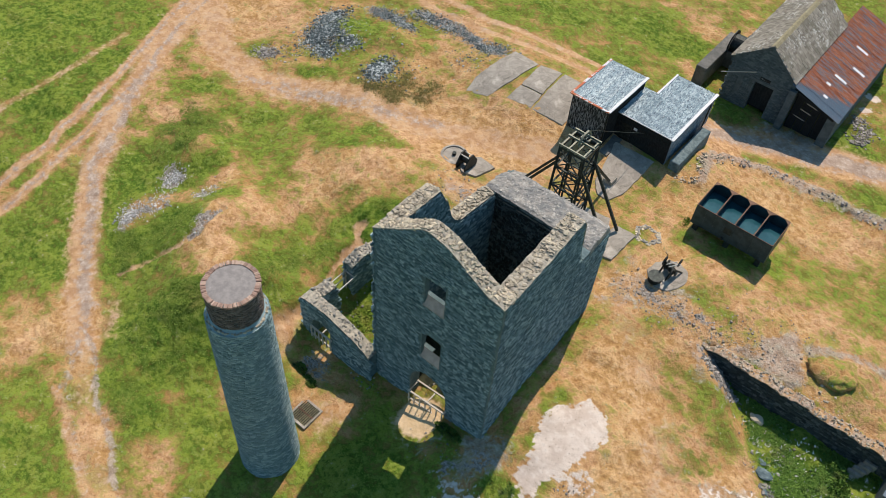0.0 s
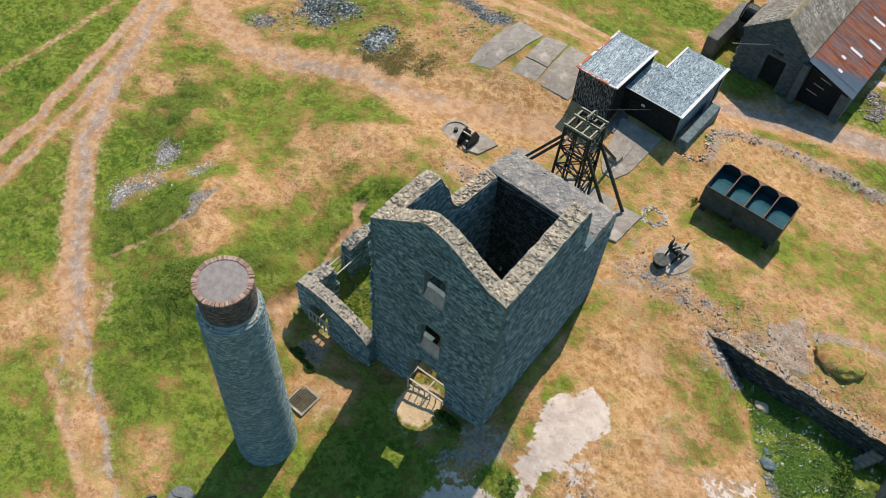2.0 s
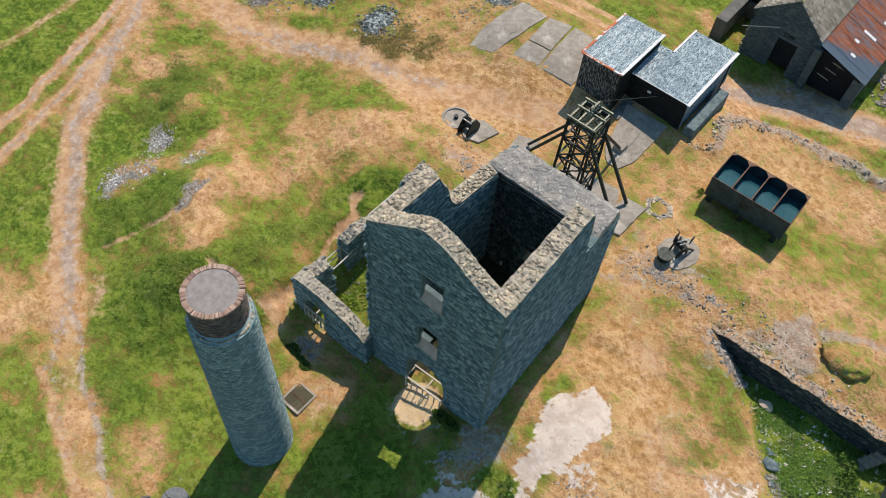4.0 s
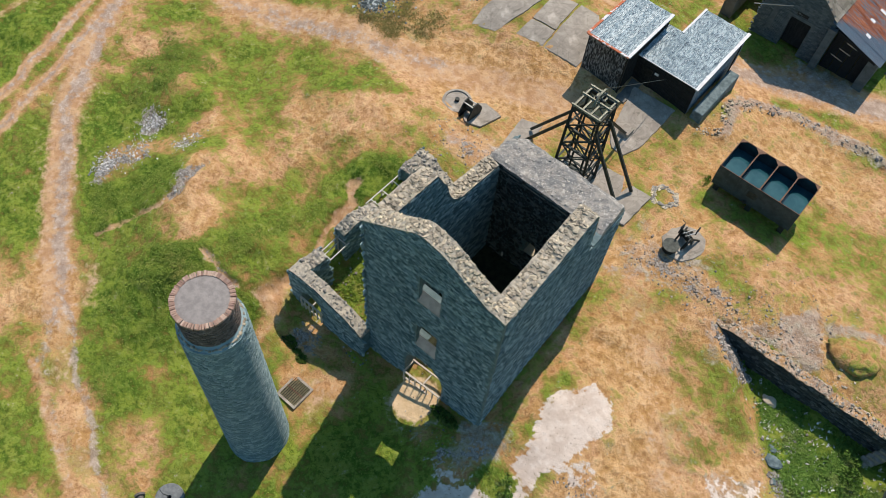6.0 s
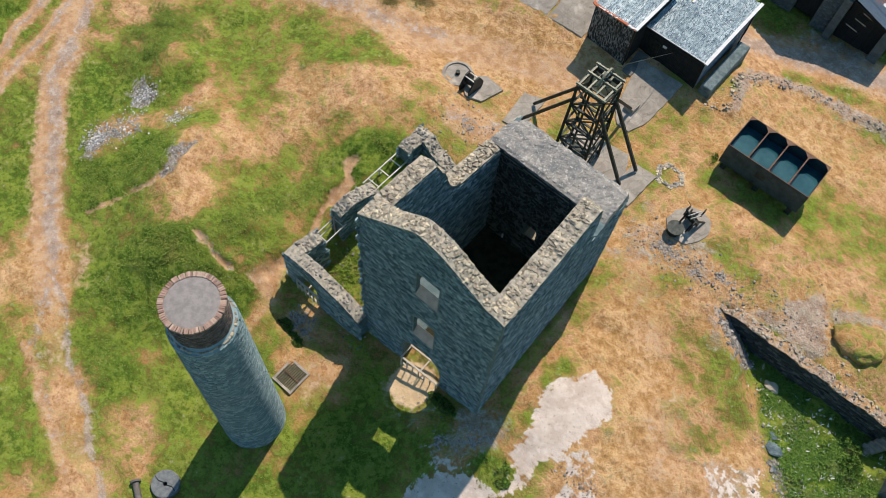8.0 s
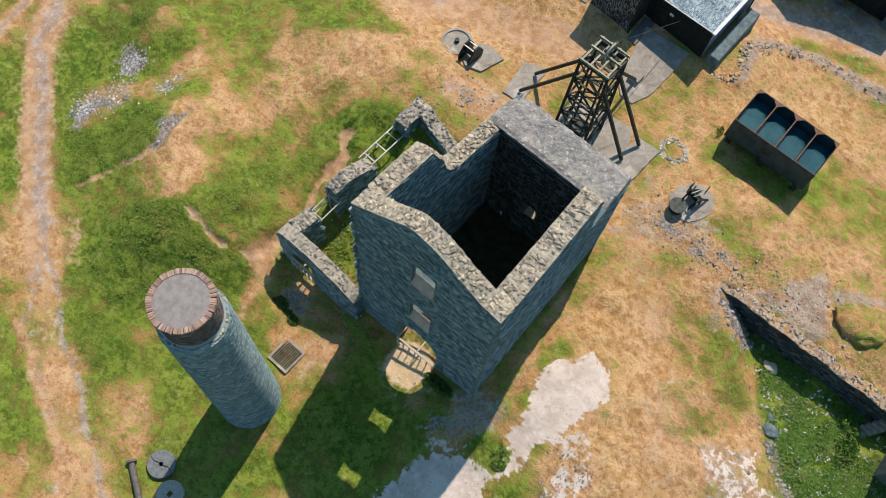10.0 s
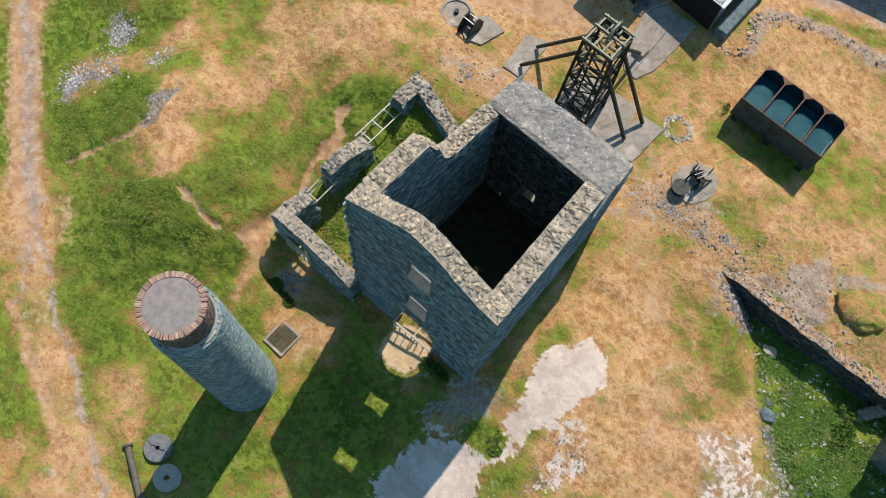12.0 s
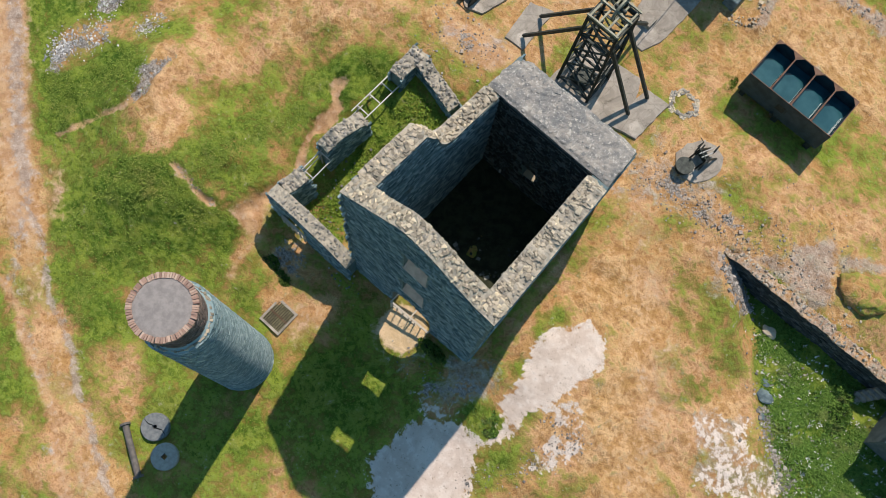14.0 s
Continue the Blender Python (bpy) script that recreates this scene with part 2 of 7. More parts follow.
M_TINROOF, M_TINWALL, M_BLUEWALL, M_RUSTROOF, M_WATER = tin_roof(), tin_wall(), blue_wall(), rusty_roof(), water_material()


def ground_material(name="sheep_cropped_turf"):
    n = Nodes(name, 1.0, spec=0.1)
    lush, bare, pale, grit, dark, rut, door = (n.attr(k) for k in ("lush", "bare", "pale", "grit", "scrub", "rut", "door"))

    def even(v, lo=0.34, hi=0.66):
        m = n.t.nodes.new("ShaderNodeMapRange")
        n.put(m.inputs[0], v)
        m.inputs[1].default_value, m.inputs[2].default_value = lo, hi
        return m.outputs[0]

    big, mid = even(n.noise(0.25, 3, 0.55)), even(n.noise(0.85, 5, 0.6, None, 0.2))
    fine, dust, speck = even(n.noise(3.4, 4, 0.6)), even(n.noise(7, 4, 0.75)), even(n.noise(17, 3, 0.7))
    clump = even(n.noise(1.5, 4, 0.6, None, 0.25))
    off = lambda v, k: n.math("MULTIPLY", n.math("SUBTRACT", v, 0.5), k)

    def edge(mask, a, b_, lo, hi):
        v = n.math("ADD", mask, n.math("ADD", off(mid, a), n.math("ADD", off(fine, b_), off(dust, b_ * 0.6))))
        return n.step(v, lo, hi)

    def spot(v, lo, hi, k):
        return n.math("MULTIPLY", n.step(v, lo, hi), k)

    # dry grass: straw, bleached tufts, brown bents, pinkish thin soil
    dry = n.mix(n.step(mid, 0.15, 0.85), (0.475, 0.276, 0.118), (0.575, 0.360, 0.166))
    dry = n.mix(spot(big, 0.45, 0.75, 0.75), dry, (0.56, 0.335, 0.185))
    dry = n.mix(spot(clump, 0.52, 0.80, 0.7), dry, (0.68, 0.45, 0.235))
    dry = n.mix(spot(clump, 0.44, 0.14, 0.55), dry, (0.39, 0.225, 0.075))
    dry = n.mix(spot(fine, 0.58, 0.85, 0.5), dry, (0.70, 0.47, 0.26))
    dry = n.mix(spot(fine, 0.36, 0.08, 0.6), dry, (0.30, 0.155, 0.062))
    dry = n.mix(spot(dust, 0.24, 0.02, 0.6), dry, (0.20, 0.105, 0.045))
    dry = n.mix(spot(speck, 0.14, 0.02, 0.7), dry, (0.13, 0.075, 0.035))
    # green turf
    green = n.mix(n.step(clump, 0.20, 0.80), (0.085, 0.150, 0.018), (0.200, 0.262, 0.036))
    green = n.mix(spot(mid, 0.50, 0.90, 0.6), green, (0.240, 0.262, 0.048))
    green = n.mix(spot(mid, 0.40, 0.05, 0.6), green, (0.050, 0.118, 0.014))
    green = n.mix(spot(fine, 0.55, 0.85, 0.6), green, (0.232, 0.300, 0.056))
    green = n.mix(spot(fine, 0.42, 0.10, 0.6), green, (0.040, 0.085, 0.010))
    green = n.mix(spot(dust, 0.30, 0.05, 0.55), green, (0.030, 0.062, 0.008))
    green = n.mix(spot(dust, 0.72, 0.95, 0.45), green, (0.275, 0.34, 0.078))
    olive = n.mix(n.step(clump, 0.20, 0.80), (0.185, 0.165, 0.034), (0.36, 0.285, 0.085))
    olive = n.mix(spot(fine, 0.40, 0.10, 0.5), olive, (0.11, 0.105, 0.022))
    olive = n.mix(spot(dust, 0.68, 0.95, 0.4), olive, (0.45, 0.36, 0.13))
    g = n.math("ADD", lush, n.math("ADD", off(mid, 0.34), n.math("ADD", off(clump, 0.30), n.math("ADD", off(fine, 0.24), off(dust, 0.12)))))
    c = n.mix(n.step(g, 0.20, 0.46), dry, olive)
    c = n.mix(n.step(g, 0.42, 0.68), c, green)
    # dark cover: rough growth, plus shade painted on slopes turned from the sun
    heath_shade = n.mix(n.step(fine, 0.25, 0.75), (0.050, 0.098, 0.016), (0.120, 0.180, 0.030))
    heath_shade = n.mix(spot(clump, 0.55, 0.85, 0.6), heath_shade, (0.145, 0.165, 0.040))
    heath_shade = n.mix(spot(dust, 0.70, 0.95, 0.5), heath_shade, (0.17, 0.20, 0.05))
    c = n.mix(n.math("MULTIPLY", edge(dark, 0.5, 0.8, 0.25, 1.10), 0.50), c, heath_shade)
    # trodden earth and gravel ruts
    earth = n.mix(n.step(clump, 0.2, 0.8), (0.455, 0.268, 0.142), (0.565, 0.362, 0.20))
    earth = n.mix(spot(mid, 0.55, 0.9, 0.5), earth, (0.52, 0.365, 0.245))
    earth = n.mix(spot(fine, 0.60, 0.9, 0.4), earth, (0.63, 0.465, 0.325))
    earth = n.mix(spot(dust, 0.26, 0.03, 0.55), earth, (0.29, 0.165, 0.09))
    c = n.mix(edge(bare, 0.45, 0.34, 0.22, 0.88), c, earth)
    gravel = n.mix(n.step(clump, 0.15, 0.85), (0.325, 0.26, 0.215), (0.435, 0.352, 0.294))
    gravel = n.mix(spot(fine, 0.62, 0.95, 0.5), gravel, (0.60, 0.52, 0.45))
    gravel = n.mix(spot(fine, 0.34, 0.05, 0.5), gravel, (0.25, 0.20, 0.165))
    gravel = n.mix(spot(speck, 0.72, 0.95, 0.6), gravel, (0.66, 0.60, 0.54))
    gravel = n.mix(spot(speck, 0.2, 0.02, 0.6), gravel, (0.15, 0.12, 0.10))
    gravel = n.mix(n.math("MULTIPLY", n.step(n.noise(2.4, 5, 0.65, None, 0.8), 0.46, 0.38), 0.45), gravel, (0.17, 0.135, 0.10))
    c = n.mix(n.math("MULTIPLY", edge(rut, 0.5, 0.45, 0.34, 0.92), 0.78), c, gravel)
    # lime waste
    lime = n.mix(n.step(mid, 0.1, 0.9), (0.57, 0.475, 0.40), (0.68, 0.59, 0.51))
    lime = n.mix(spot(fine, 0.60, 0.95, 0.5), lime, (0.74, 0.67, 0.60))
    lime = n.mix(spot(dust, 0.14, 0.0, 0.6), lime, (0.40, 0.31, 0.22))
    lime = n.mix(spot(fine, 0.30, 0.05, 0.35), lime, (0.46, 0.37, 0.29))
    lime = n.mix(spot(dust, 0.10, 0.0, 0.7), lime, (0.22, 0.18, 0.14))
    c = n.mix(edge(pale, 0.30, 0.45, 0.42, 0.60), c, lime)
    # stony waste
    rock = n.mix(n.step(dust, 0.15, 0.85), (0.135, 0.118, 0.10), (0.36, 0.325, 0.285))
    rock = n.mix(spot(speck, 0.7, 0.95, 0.7), rock, (0.62, 0.61, 0.59))
    c = n.mix(edge(grit, 0.3, 0.6, 0.40, 0.66), c, rock)
    # doorway: the pool of sunlight is painted cream over the worn earth
    cream = n.mix(n.step(clump, 0.2, 0.8), (0.62, 0.46, 0.27), (0.70, 0.54, 0.34))
    c = n.mix(n.step(n.math("ADD", door, off(fine, 0.25)), 0.35, 0.55), c, n.mix(spot(dust, 0.3, 0.05, 0.4), cream, (0.42, 0.30, 0.17)))
    relief = n.math("ADD", n.math("MULTIPLY", clump, 1.0), n.math("ADD", fine, n.math("ADD", n.math("MULTIPLY", dust, 0.4), n.math("MULTIPLY", speck, 0.12))))
    smooth = n.math("SUBTRACT", 1.0, n.math("MULTIPLY", n.math("MAXIMUM", pale, n.math("MULTIPLY", bare, 0.7)), 0.8), True)
    n.bump(n.math("MULTIPLY", relief, smooth), 0.75, 0.045)
    return n.done(c)


M_GROUND = ground_material()


def blade_material(name, a, b, c3):
    n = Nodes(name, 0.9, spec=0.15)
    r = n.island()
    c = n.mix(n.step(r, 0.0, 0.7), a, b)
    return n.done(n.mix(n.step(n.noise(0.7, 3), 0.5, 0.7), c, c3))


M_GRASS = blade_material("long_grass", (0.085, 0.175, 0.018), (0.21, 0.30, 0.045), (0.29, 0.30, 0.07))
M_SCRUB = blade_material("heather_scrub", (0.095, 0.165, 0.024), (0.215, 0.285, 0.05), (0.27, 0.27, 0.07))
M_HEATH = blade_material("brown_heather", (0.15, 0.135, 0.042), (0.27, 0.225, 0.08), (0.21, 0.20, 0.06))
M_NETTLE = blade_material("nettles", (0.065, 0.145, 0.023), (0.15, 0.255, 0.048), (0.20, 0.25, 0.075))
M_BRAMBLE = blade_material("bramble_leaves", (0.035, 0.075, 0.014), (0.11, 0.18, 0.035), (0.18, 0.20, 0.06))
M_DRYGRASS = blade_material("straw_grass", (0.40, 0.25, 0.09), (0.58, 0.39, 0.17), (0.32, 0.25, 0.08))
M_ROCK = stone_material("loose_limestone", (0.15, 0.142, 0.13), (0.27, 0.255, 0.235), (0.52, 0.485, 0.44), "island", 0.2)
M_SPOIL = stone_material("blue_grey_spoil", (0.045, 0.062, 0.066), (0.145, 0.18, 0.185), (0.56, 0.60, 0.59), "island", 0.15)
M_PALESTONE = stone_material("bright_limestone_chips", (0.24, 0.245, 0.25), (0.46, 0.455, 0.44), (0.74, 0.73, 0.70), "island", 0.2)
M_FLOWER = plain("white_blossom", (0.7, 0.7, 0.66), (0.78, 0.78, 0.74), 9)

# ---------------------------------------------------------------- mesh helpers
CUBE = np.array([(-1, -1, -1), (1, -1, -1), (1, 1, -1), (-1, 1, -1), (-1, -1, 1), (1, -1, 1), (1, 1, 1), (-1, 1, 1)], float)
CUBE_F = [(0, 3, 2, 1), (4, 5, 6, 7), (0, 1, 5, 4), (1, 2, 6, 5), (2, 3, 7, 6), (3, 0, 4, 7)]
origin = {}
rng = np.random.default_rng(7)


class Shape:
    """Collects corners and faces, in world metres."""

    def __init__(self):
        self.v, self.f = [], []

    def add(self, verts, faces):
        k = len(self.v)
        self.v += [tuple(p) for p in verts]
        self.f += [tuple(k + i for i in q) for q in faces]
        return self

    def box(self, x0, y0, z0, x1, y1, z1, taper=0.0):
        c, h = np.array(((x0 + x1) / 2, (y0 + y1) / 2, (z0 + z1) / 2)), np.array((x1 - x0, y1 - y0, z1 - z0)) / 2
        q = CUBE * h
        q[4:, :2] *= 1 - taper
        return self.add(q + c, CUBE_F)

    def beam(self, p, q, w=0.1, d=None, up=(0, 0, 1)):
        """A square bar from p to q."""
        p, q = np.array(p, float), np.array(q, float)
        a = q - p
        n = np.linalg.norm(a)
        a /= n
        s = np.cross(a, up)
        if np.linalg.norm(s) < 1e-3:
            s = np.cross(a, (1, 0, 0))
        s /= np.linalg.norm(s)
        t = np.cross(s, a)
        return self.add((p + q) / 2 + CUBE @ np.array([s * w / 2, t * (d or w) / 2, a * n / 2]), [f[::-1] for f in CUBE_F])

    def angle(self, p, q, w=0.12, t=0.02):
        """An L-section bar."""
        self.beam(p, q, w, t)
        return self.beam(np.add(p, (0, 0, -0.3 * w)), np.add(q, (0, 0, -0.3 * w)), t, w)

    def tube(self, p, q, r, n=10, r2=None, caps=True):
        p, q = np.array(p, float), np.array(q, float)
        a = (q - p) / np.linalg.norm(q - p)
        s = np.cross(a, (0, 0, 1))
        if np.linalg.norm(s) < 1e-3:
            s = np.array((1.0, 0, 0))
        s /= np.linalg.norm(s)
        t = np.cross(a, s)
        ring = [(math.cos(2 * math.pi * i / n), math.sin(2 * math.pi * i / n)) for i in range(n)]
        r2 = r if r2 is None else r2
        vs = [p + r * (c * s + d * t) for c, d in ring] + [q + r2 * (c * s + d * t) for c, d in ring]
        fs = [(i, (i + 1) % n, n + (i + 1) % n, n + i) for i in range(n)]
        if caps:
            fs += [tuple(range(n))[::-1], tuple(range(n, 2 * n))]
        return self.add(vs, fs)

    def lathe(self, cx, cy, prof, n=48, wob=0.0):
        """A turned form; prof is rows of radius and height."""
        vs, fs = [], []
        for r, z in prof:
            for i in range(n):
                a = 2 * math.pi * i / n
                k = 1 + wob * noise.noise((math.cos(a) * 2, math.sin(a) * 2, z * 0.9))
                vs.append((cx + r * k * math.cos(a), cy + r * k * math.sin(a), z))
        for j in range(len(prof) - 1):
            fs += [(j * n + i, j * n + (i + 1) % n, (j + 1) * n + (i + 1) % n, (j + 1) * n + i) for i in range(n)]
        fs += [tuple(range(n))[::-1], tuple(range((len(prof) - 1) * n, len(prof) * n))]
        return self.add(vs, fs)

    def ring(self, c, axis, r, w, d, n=20):
        """A hoop round c with its axis along x or y, square in section."""
        vs, fs = [], []
        for i in range(n):
            a = 2 * math.pi * i / n
            for rr, k in ((r, -d / 2), (r, d / 2), (r - w, d / 2), (r - w, -d / 2)):
                u, h = rr * math.cos(a), rr * math.sin(a)
                vs.append((c[0] + (k if axis == "x" else u), c[1] + (u if axis == "x" else k), c[2] + h))
        for i in range(n):
            j = (i + 1) % n
            fs += [(4 * i + k, 4 * i + (k + 1) % 4, 4 * j + (k + 1) % 4, 4 * j + k) for k in range(4)]
        return self.add(vs, fs)


def mesh_of(name, shape, mat, base=(0, 0, 0), smooth=False):
    me = bpy.data.meshes.new(name)
    me.from_pydata([(x - base[0], y - base[1], z - base[2]) for x, y, z in shape.v], [], shape.f)
    me.materials.append(mat)
    if smooth:
        me.polygons.foreach_set("use_smooth", [True] * len(me.polygons))
    me.update()
    return me


def welded(shape):
    """Joins corners that lie on one another, so that strips make one body."""
    seen, index, s = {}, [], Shape()
    for p in shape.v:
        k = (round(p[0], 3), round(p[1], 3), round(p[2], 3))
        if k not in seen:
            seen[k] = len(s.v)
            s.v.append(p)
        index.append(seen[k])
    count, faces = {}, []
    for f in shape.f:
        q = tuple(dict.fromkeys(index[i] for i in f))
        if len(q) > 2:
            faces.append(q)
            count[frozenset(q)] = count.get(frozenset(q), 0) + 1
    s.f = [q for q in faces if count[frozenset(q)] == 1]
    return s


def thing(name, label, category, base, group="", kind=""):
    """An empty at a thing's base."""
    ob = new(name)
    ob.location, ob.empty_display_size = base, 0.2
    origin[ob] = tuple(base)
    return tagged(ob, label, category, group, kind)


def part(name, shape, mat, parent, label="", smooth=False, kind=""):
    ob = new(name, mesh_of(name, shape, mat, origin[parent], smooth))
    ob.parent, origin[ob] = parent, origin[parent]
    return tagged(ob, label, kind=kind)


def solid(name, shape, mat, base, label, category, group="", kind="", smooth=False):
    """A thing of one mesh."""
    ob = new(name, mesh_of(name, shape, mat, base, smooth))
    ob.location = base
    origin[ob] = tuple(base)
    return tagged(ob, label, category, group, kind)


def bevelled(ob, width=0.015, seg=1):
    bm = bmesh.new()
    bm.from_mesh(ob.data)
    bmesh.ops.remove_doubles(bm, verts=bm.verts, dist=1e-4)
    bmesh.ops.bevel(bm, geom=list(bm.edges), offset=width, segments=seg, affect="EDGES", clamp_overlap=True)
    bm.to_mesh(ob.data)
    bm.free()
    return ob


def pebbles(rows):
    """Many rough blocks as one shape. A row: centre, three half-axes as a 3x3 array."""
    n = len(rows)
    c, ax = np.array([r[0] for r in rows], float), np.array([r[1] for r in rows], float)
    q = np.repeat(CUBE[None], n, 0)
    q[:, 4:, :2] *= rng.uniform(0.72, 0.95, (n, 1, 1))
    q += rng.uniform(-0.13, 0.13, (n, 8, 3))
    v = c[:, None] + q @ ax
    s = Shape()
    s.v = [tuple(p) for p in v.reshape(-1, 3)]
    s.f = [tuple(8 * i + k for k in f) for i in range(n) for f in CUBE_F]
    return s


def rock(x, y, r, flat=0.55, seed=0.0):
    """One rounded, chipped boulder."""
    bm = bmesh.new()
    bmesh.ops.create_icosphere(bm, subdivisions=3, radius=1)
    s = Shape()
    z = gz(x, y)
    for v in bm.verts:
        k = 1 + 0.35 * noise.noise(v.co * 1.3 + Vector((seed, 3, 1))) + 0.12 * noise.noise(v.co * 4 + Vector((seed, 7, 2)))
        s.v.append((x + v.co.x * k * r * 1.25, y + v.co.y * k * r * 0.8, z + r * flat * 0.35 + v.co.z * k * r * flat))
    s.f = [tuple(v.index for v in f.verts) for f in bm.faces]
    bm.free()
    return s


def flat_axes(u, v, n, hu, hv, hn, turn=0.0):
    """Half-axes of a block that lies in the plane of u and v, with n outward."""
    c, d = math.cos(turn), math.sin(turn)
    return np.array([(c * u + d * v) * hu, (c * v - d * u) * hv, n * hn])


def rubble_face(p0, u, n, length, low, high, inside, course=0.12, wide=0.26, proud=0.03):
    """Courses of rubble over an upright face: rows for pebbles()."""
    u, n, v = np.array(u, float), np.array(n, float), np.array((0, 0, 1.0))
    rows, z = [], low
    while z < high:
        h = course * rng.uniform(0.6, 1.5)
        s = rng.uniform(-0.2, 0)
        while s < length:
            w = wide * rng.uniform(0.5, 1.5)
            m, k = s + w / 2, z + h / 2
            if inside(m - 0.45 * w, k) and inside(m + 0.45 * w, k) and inside(m, k + h * 0.4):
                out = proud * rng.uniform(-0.5, 1.0)
                c = np.array(p0) + u * m + v * k + n * (out - 0.03)
                rows.append((c, flat_axes(u, v, n, w * 0.47, h * 0.45, 0.05, rng.normal(0, 0.07))))
            s += w
        z += h
    return rows


def cap_stones(count, where, size=(0.12, 0.26)):
    """Loose bedded stones along a wall head: rows for pebbles(). where() gives a place and the head's direction."""
    rows = []
    for _ in range(count):
        p, d = where()
        a = math.atan2(d[1], d[0]) + rng.normal(0, 0.28) + (math.pi / 2 if rng.random() < 0.5 else 0)
        u, v = np.array((math.cos(a), math.sin(a), 0)), np.array((-math.sin(a), math.cos(a), 0))
        up = np.array((rng.normal(0, 0.07), rng.normal(0, 0.07), 1.0))
        hu = rng.uniform(*size)
        rows.append((np.array(p), flat_axes(u, v, up / np.linalg.norm(up), hu, hu * rng.uniform(0.5, 0.9), rng.uniform(0.04, 0.075))))
    return rows


def chipped(mat):
    """One irregular, faceted stone within a unit box."""
    bm = bmesh.new()
    for _ in range(14):
        p = Vector(rng.normal(0, 1, 3))
        p /= (abs(p.x) ** 3.5 + abs(p.y) ** 3.5 + abs(p.z) ** 3.5) ** (1 / 3.5)
        bm.verts.new(p * rng.uniform(0.88, 1.1))
    bmesh.ops.convex_hull(bm, input=list(bm.verts))
    bmesh.ops.delete(bm, geom=[v for v in bm.verts if not v.link_faces], context="VERTS")
    me = bpy.data.meshes.new("stone_block")
    bm.to_mesh(me)
    bm.free()
    me.materials.append(mat)
    return me


ROUGH = [chipped(M_CAP) for k in range(16)]


def stone_parts(name, rows, parent, meshes):
    """Each row as a block of its own, on shared meshes."""
    b = Vector(origin[parent])
    for i, (c, ax) in enumerate(rows):
        ob = new(name, meshes[i % len(meshes)])
        ob.parent = parent
        m = Matrix((ax[0], ax[1], ax[2])).transposed().to_4x4()
        m.translation = Vector(c) - b
        ob.matrix_basis = m


def columns(cuts, low, high, holes, front, back, along):
    """A wall from upright strips. cuts: positions along it; low(s), high(s): its foot and head; holes: (s0, s1, foot, head) with functions;
    front(s), back(s): its two faces; along(s, d, z): the place."""
    sh = Shape()
    for a, b in zip(cuts[:-1], cuts[1:]):
        m = (a + b) / 2
        spans, z0 = [], (low(a), low(b))
        for s0, s1, lo, hi in sorted((h for h in holes if h[0] < m < h[1]), key=lambda h: h[2](m)):
            spans.append((z0, (lo(a), lo(b))))
            z0 = (hi(a), hi(b))
        spans.append((z0, (high(a), high(b))))
        for (la, lb), (ha, hb) in spans:
            if ha - la < 0.01 and hb - lb < 0.01:
                continue
            q = [along(a, front, la), along(b, front, lb), along(b, back, lb), along(a, back, la),
                 along(a, front, ha), along(b, front, hb), along(b, back, hb), along(a, back, ha)]
            sh.add(q, CUBE_F)
    return welded(sh)


def jag(s, seed, amp=0.12, f=2.2):
    return amp * (noise.noise((s * f, seed, 0.3)) + 0.6 * noise.noise((s * f * 2.7, seed, 4.1)))


def lerp(x, xs, ys):
    return float(np.interp(x, xs, ys))

# ---------------------------------------------------------------- the lie of the land
# mounds: east, north, reach east, reach north, height
MOUNDS = [(-16, -1.5, 4, 3.5, 1.99), (-15, 10, 7, 6, 2.35), (-26, -4, 7, 10, -0.09), (-2, 15, 9, 8, 1.52), (-8, -8, 7, 6, -0.31),
          (-10, 0, 4, 4, -0.49), (-14, 22, 7, 5, 1.81), (-34, 12, 9, 12, 0.07), (2, 3, 6, 5, 1.4), (10, 16, 8, 6, 1.18)]
MOUNDS += [(4, 34, 8, 7, 0.5), (6, -8, 8, 6, 0.13), (-36, -14, 14, 10, -1.6), (-20, 30, 12, 9, 1.99), (-20.5, 1, 2.6, 4, 1.56),
           (-1, 2, 3, 3, 0.41), (-4, 25, 6, 4, 1.4), (-22, 16, 4, 4, 1.12), (-24.5, 21, 3, 2, 0.8), (-29, 19.5, 2.5, 2, 0.7), (-4.6, -2.2, 2.4, 2.4, -0.35), (-17.2, -4.6, 2.4, 2.2, 0.75), (-26.0, 4.6, 2.6, 2.0, 1.1),
           (1.0, 9.2, 2.4, 2.6, 0.4), (10.2, 8.6, 2.0, 2.4, -0.35), (-13.4, 3.6, 1.5, 4.0, 0.5), (-23.6, 0.2, 2.2, 2.6, 0.45), (12.05, 15.2, 1.4, 1.3, 0.3)]


def soft(a, b, x):
    k = np.clip((x - a) / (b - a), 0, 1)
    return k * k * (3 - 2 * k)


def lie(x, y):
    """The ground's height."""
    x, y = np.asarray(x, float), np.asarray(y, float)
    z = np.full(np.broadcast(x, y).shape, -1.56)
    for a, b, p, q, h in MOUNDS:
        z = z + h * np.exp(-(((x - a) / p) ** 2) - ((y - b) / q) ** 2)
    s = ((x - 5.3) * 7.5 + (y - 12.5) * 8) / 10.97
    s = s + 0.55 * ripple(x, y, 0.4, 51)
    pit = soft(0.0, 2.3, s) * (1 - soft(12.62, 12.9, y)) * (1 - soft(19, 24, x))
    z = z * (1 - 0.85 * pit) - 2.35 * 0.85 * pit
    return z


LATTICE = np.random.default_rng(3).uniform(-1, 1, (256, 256))


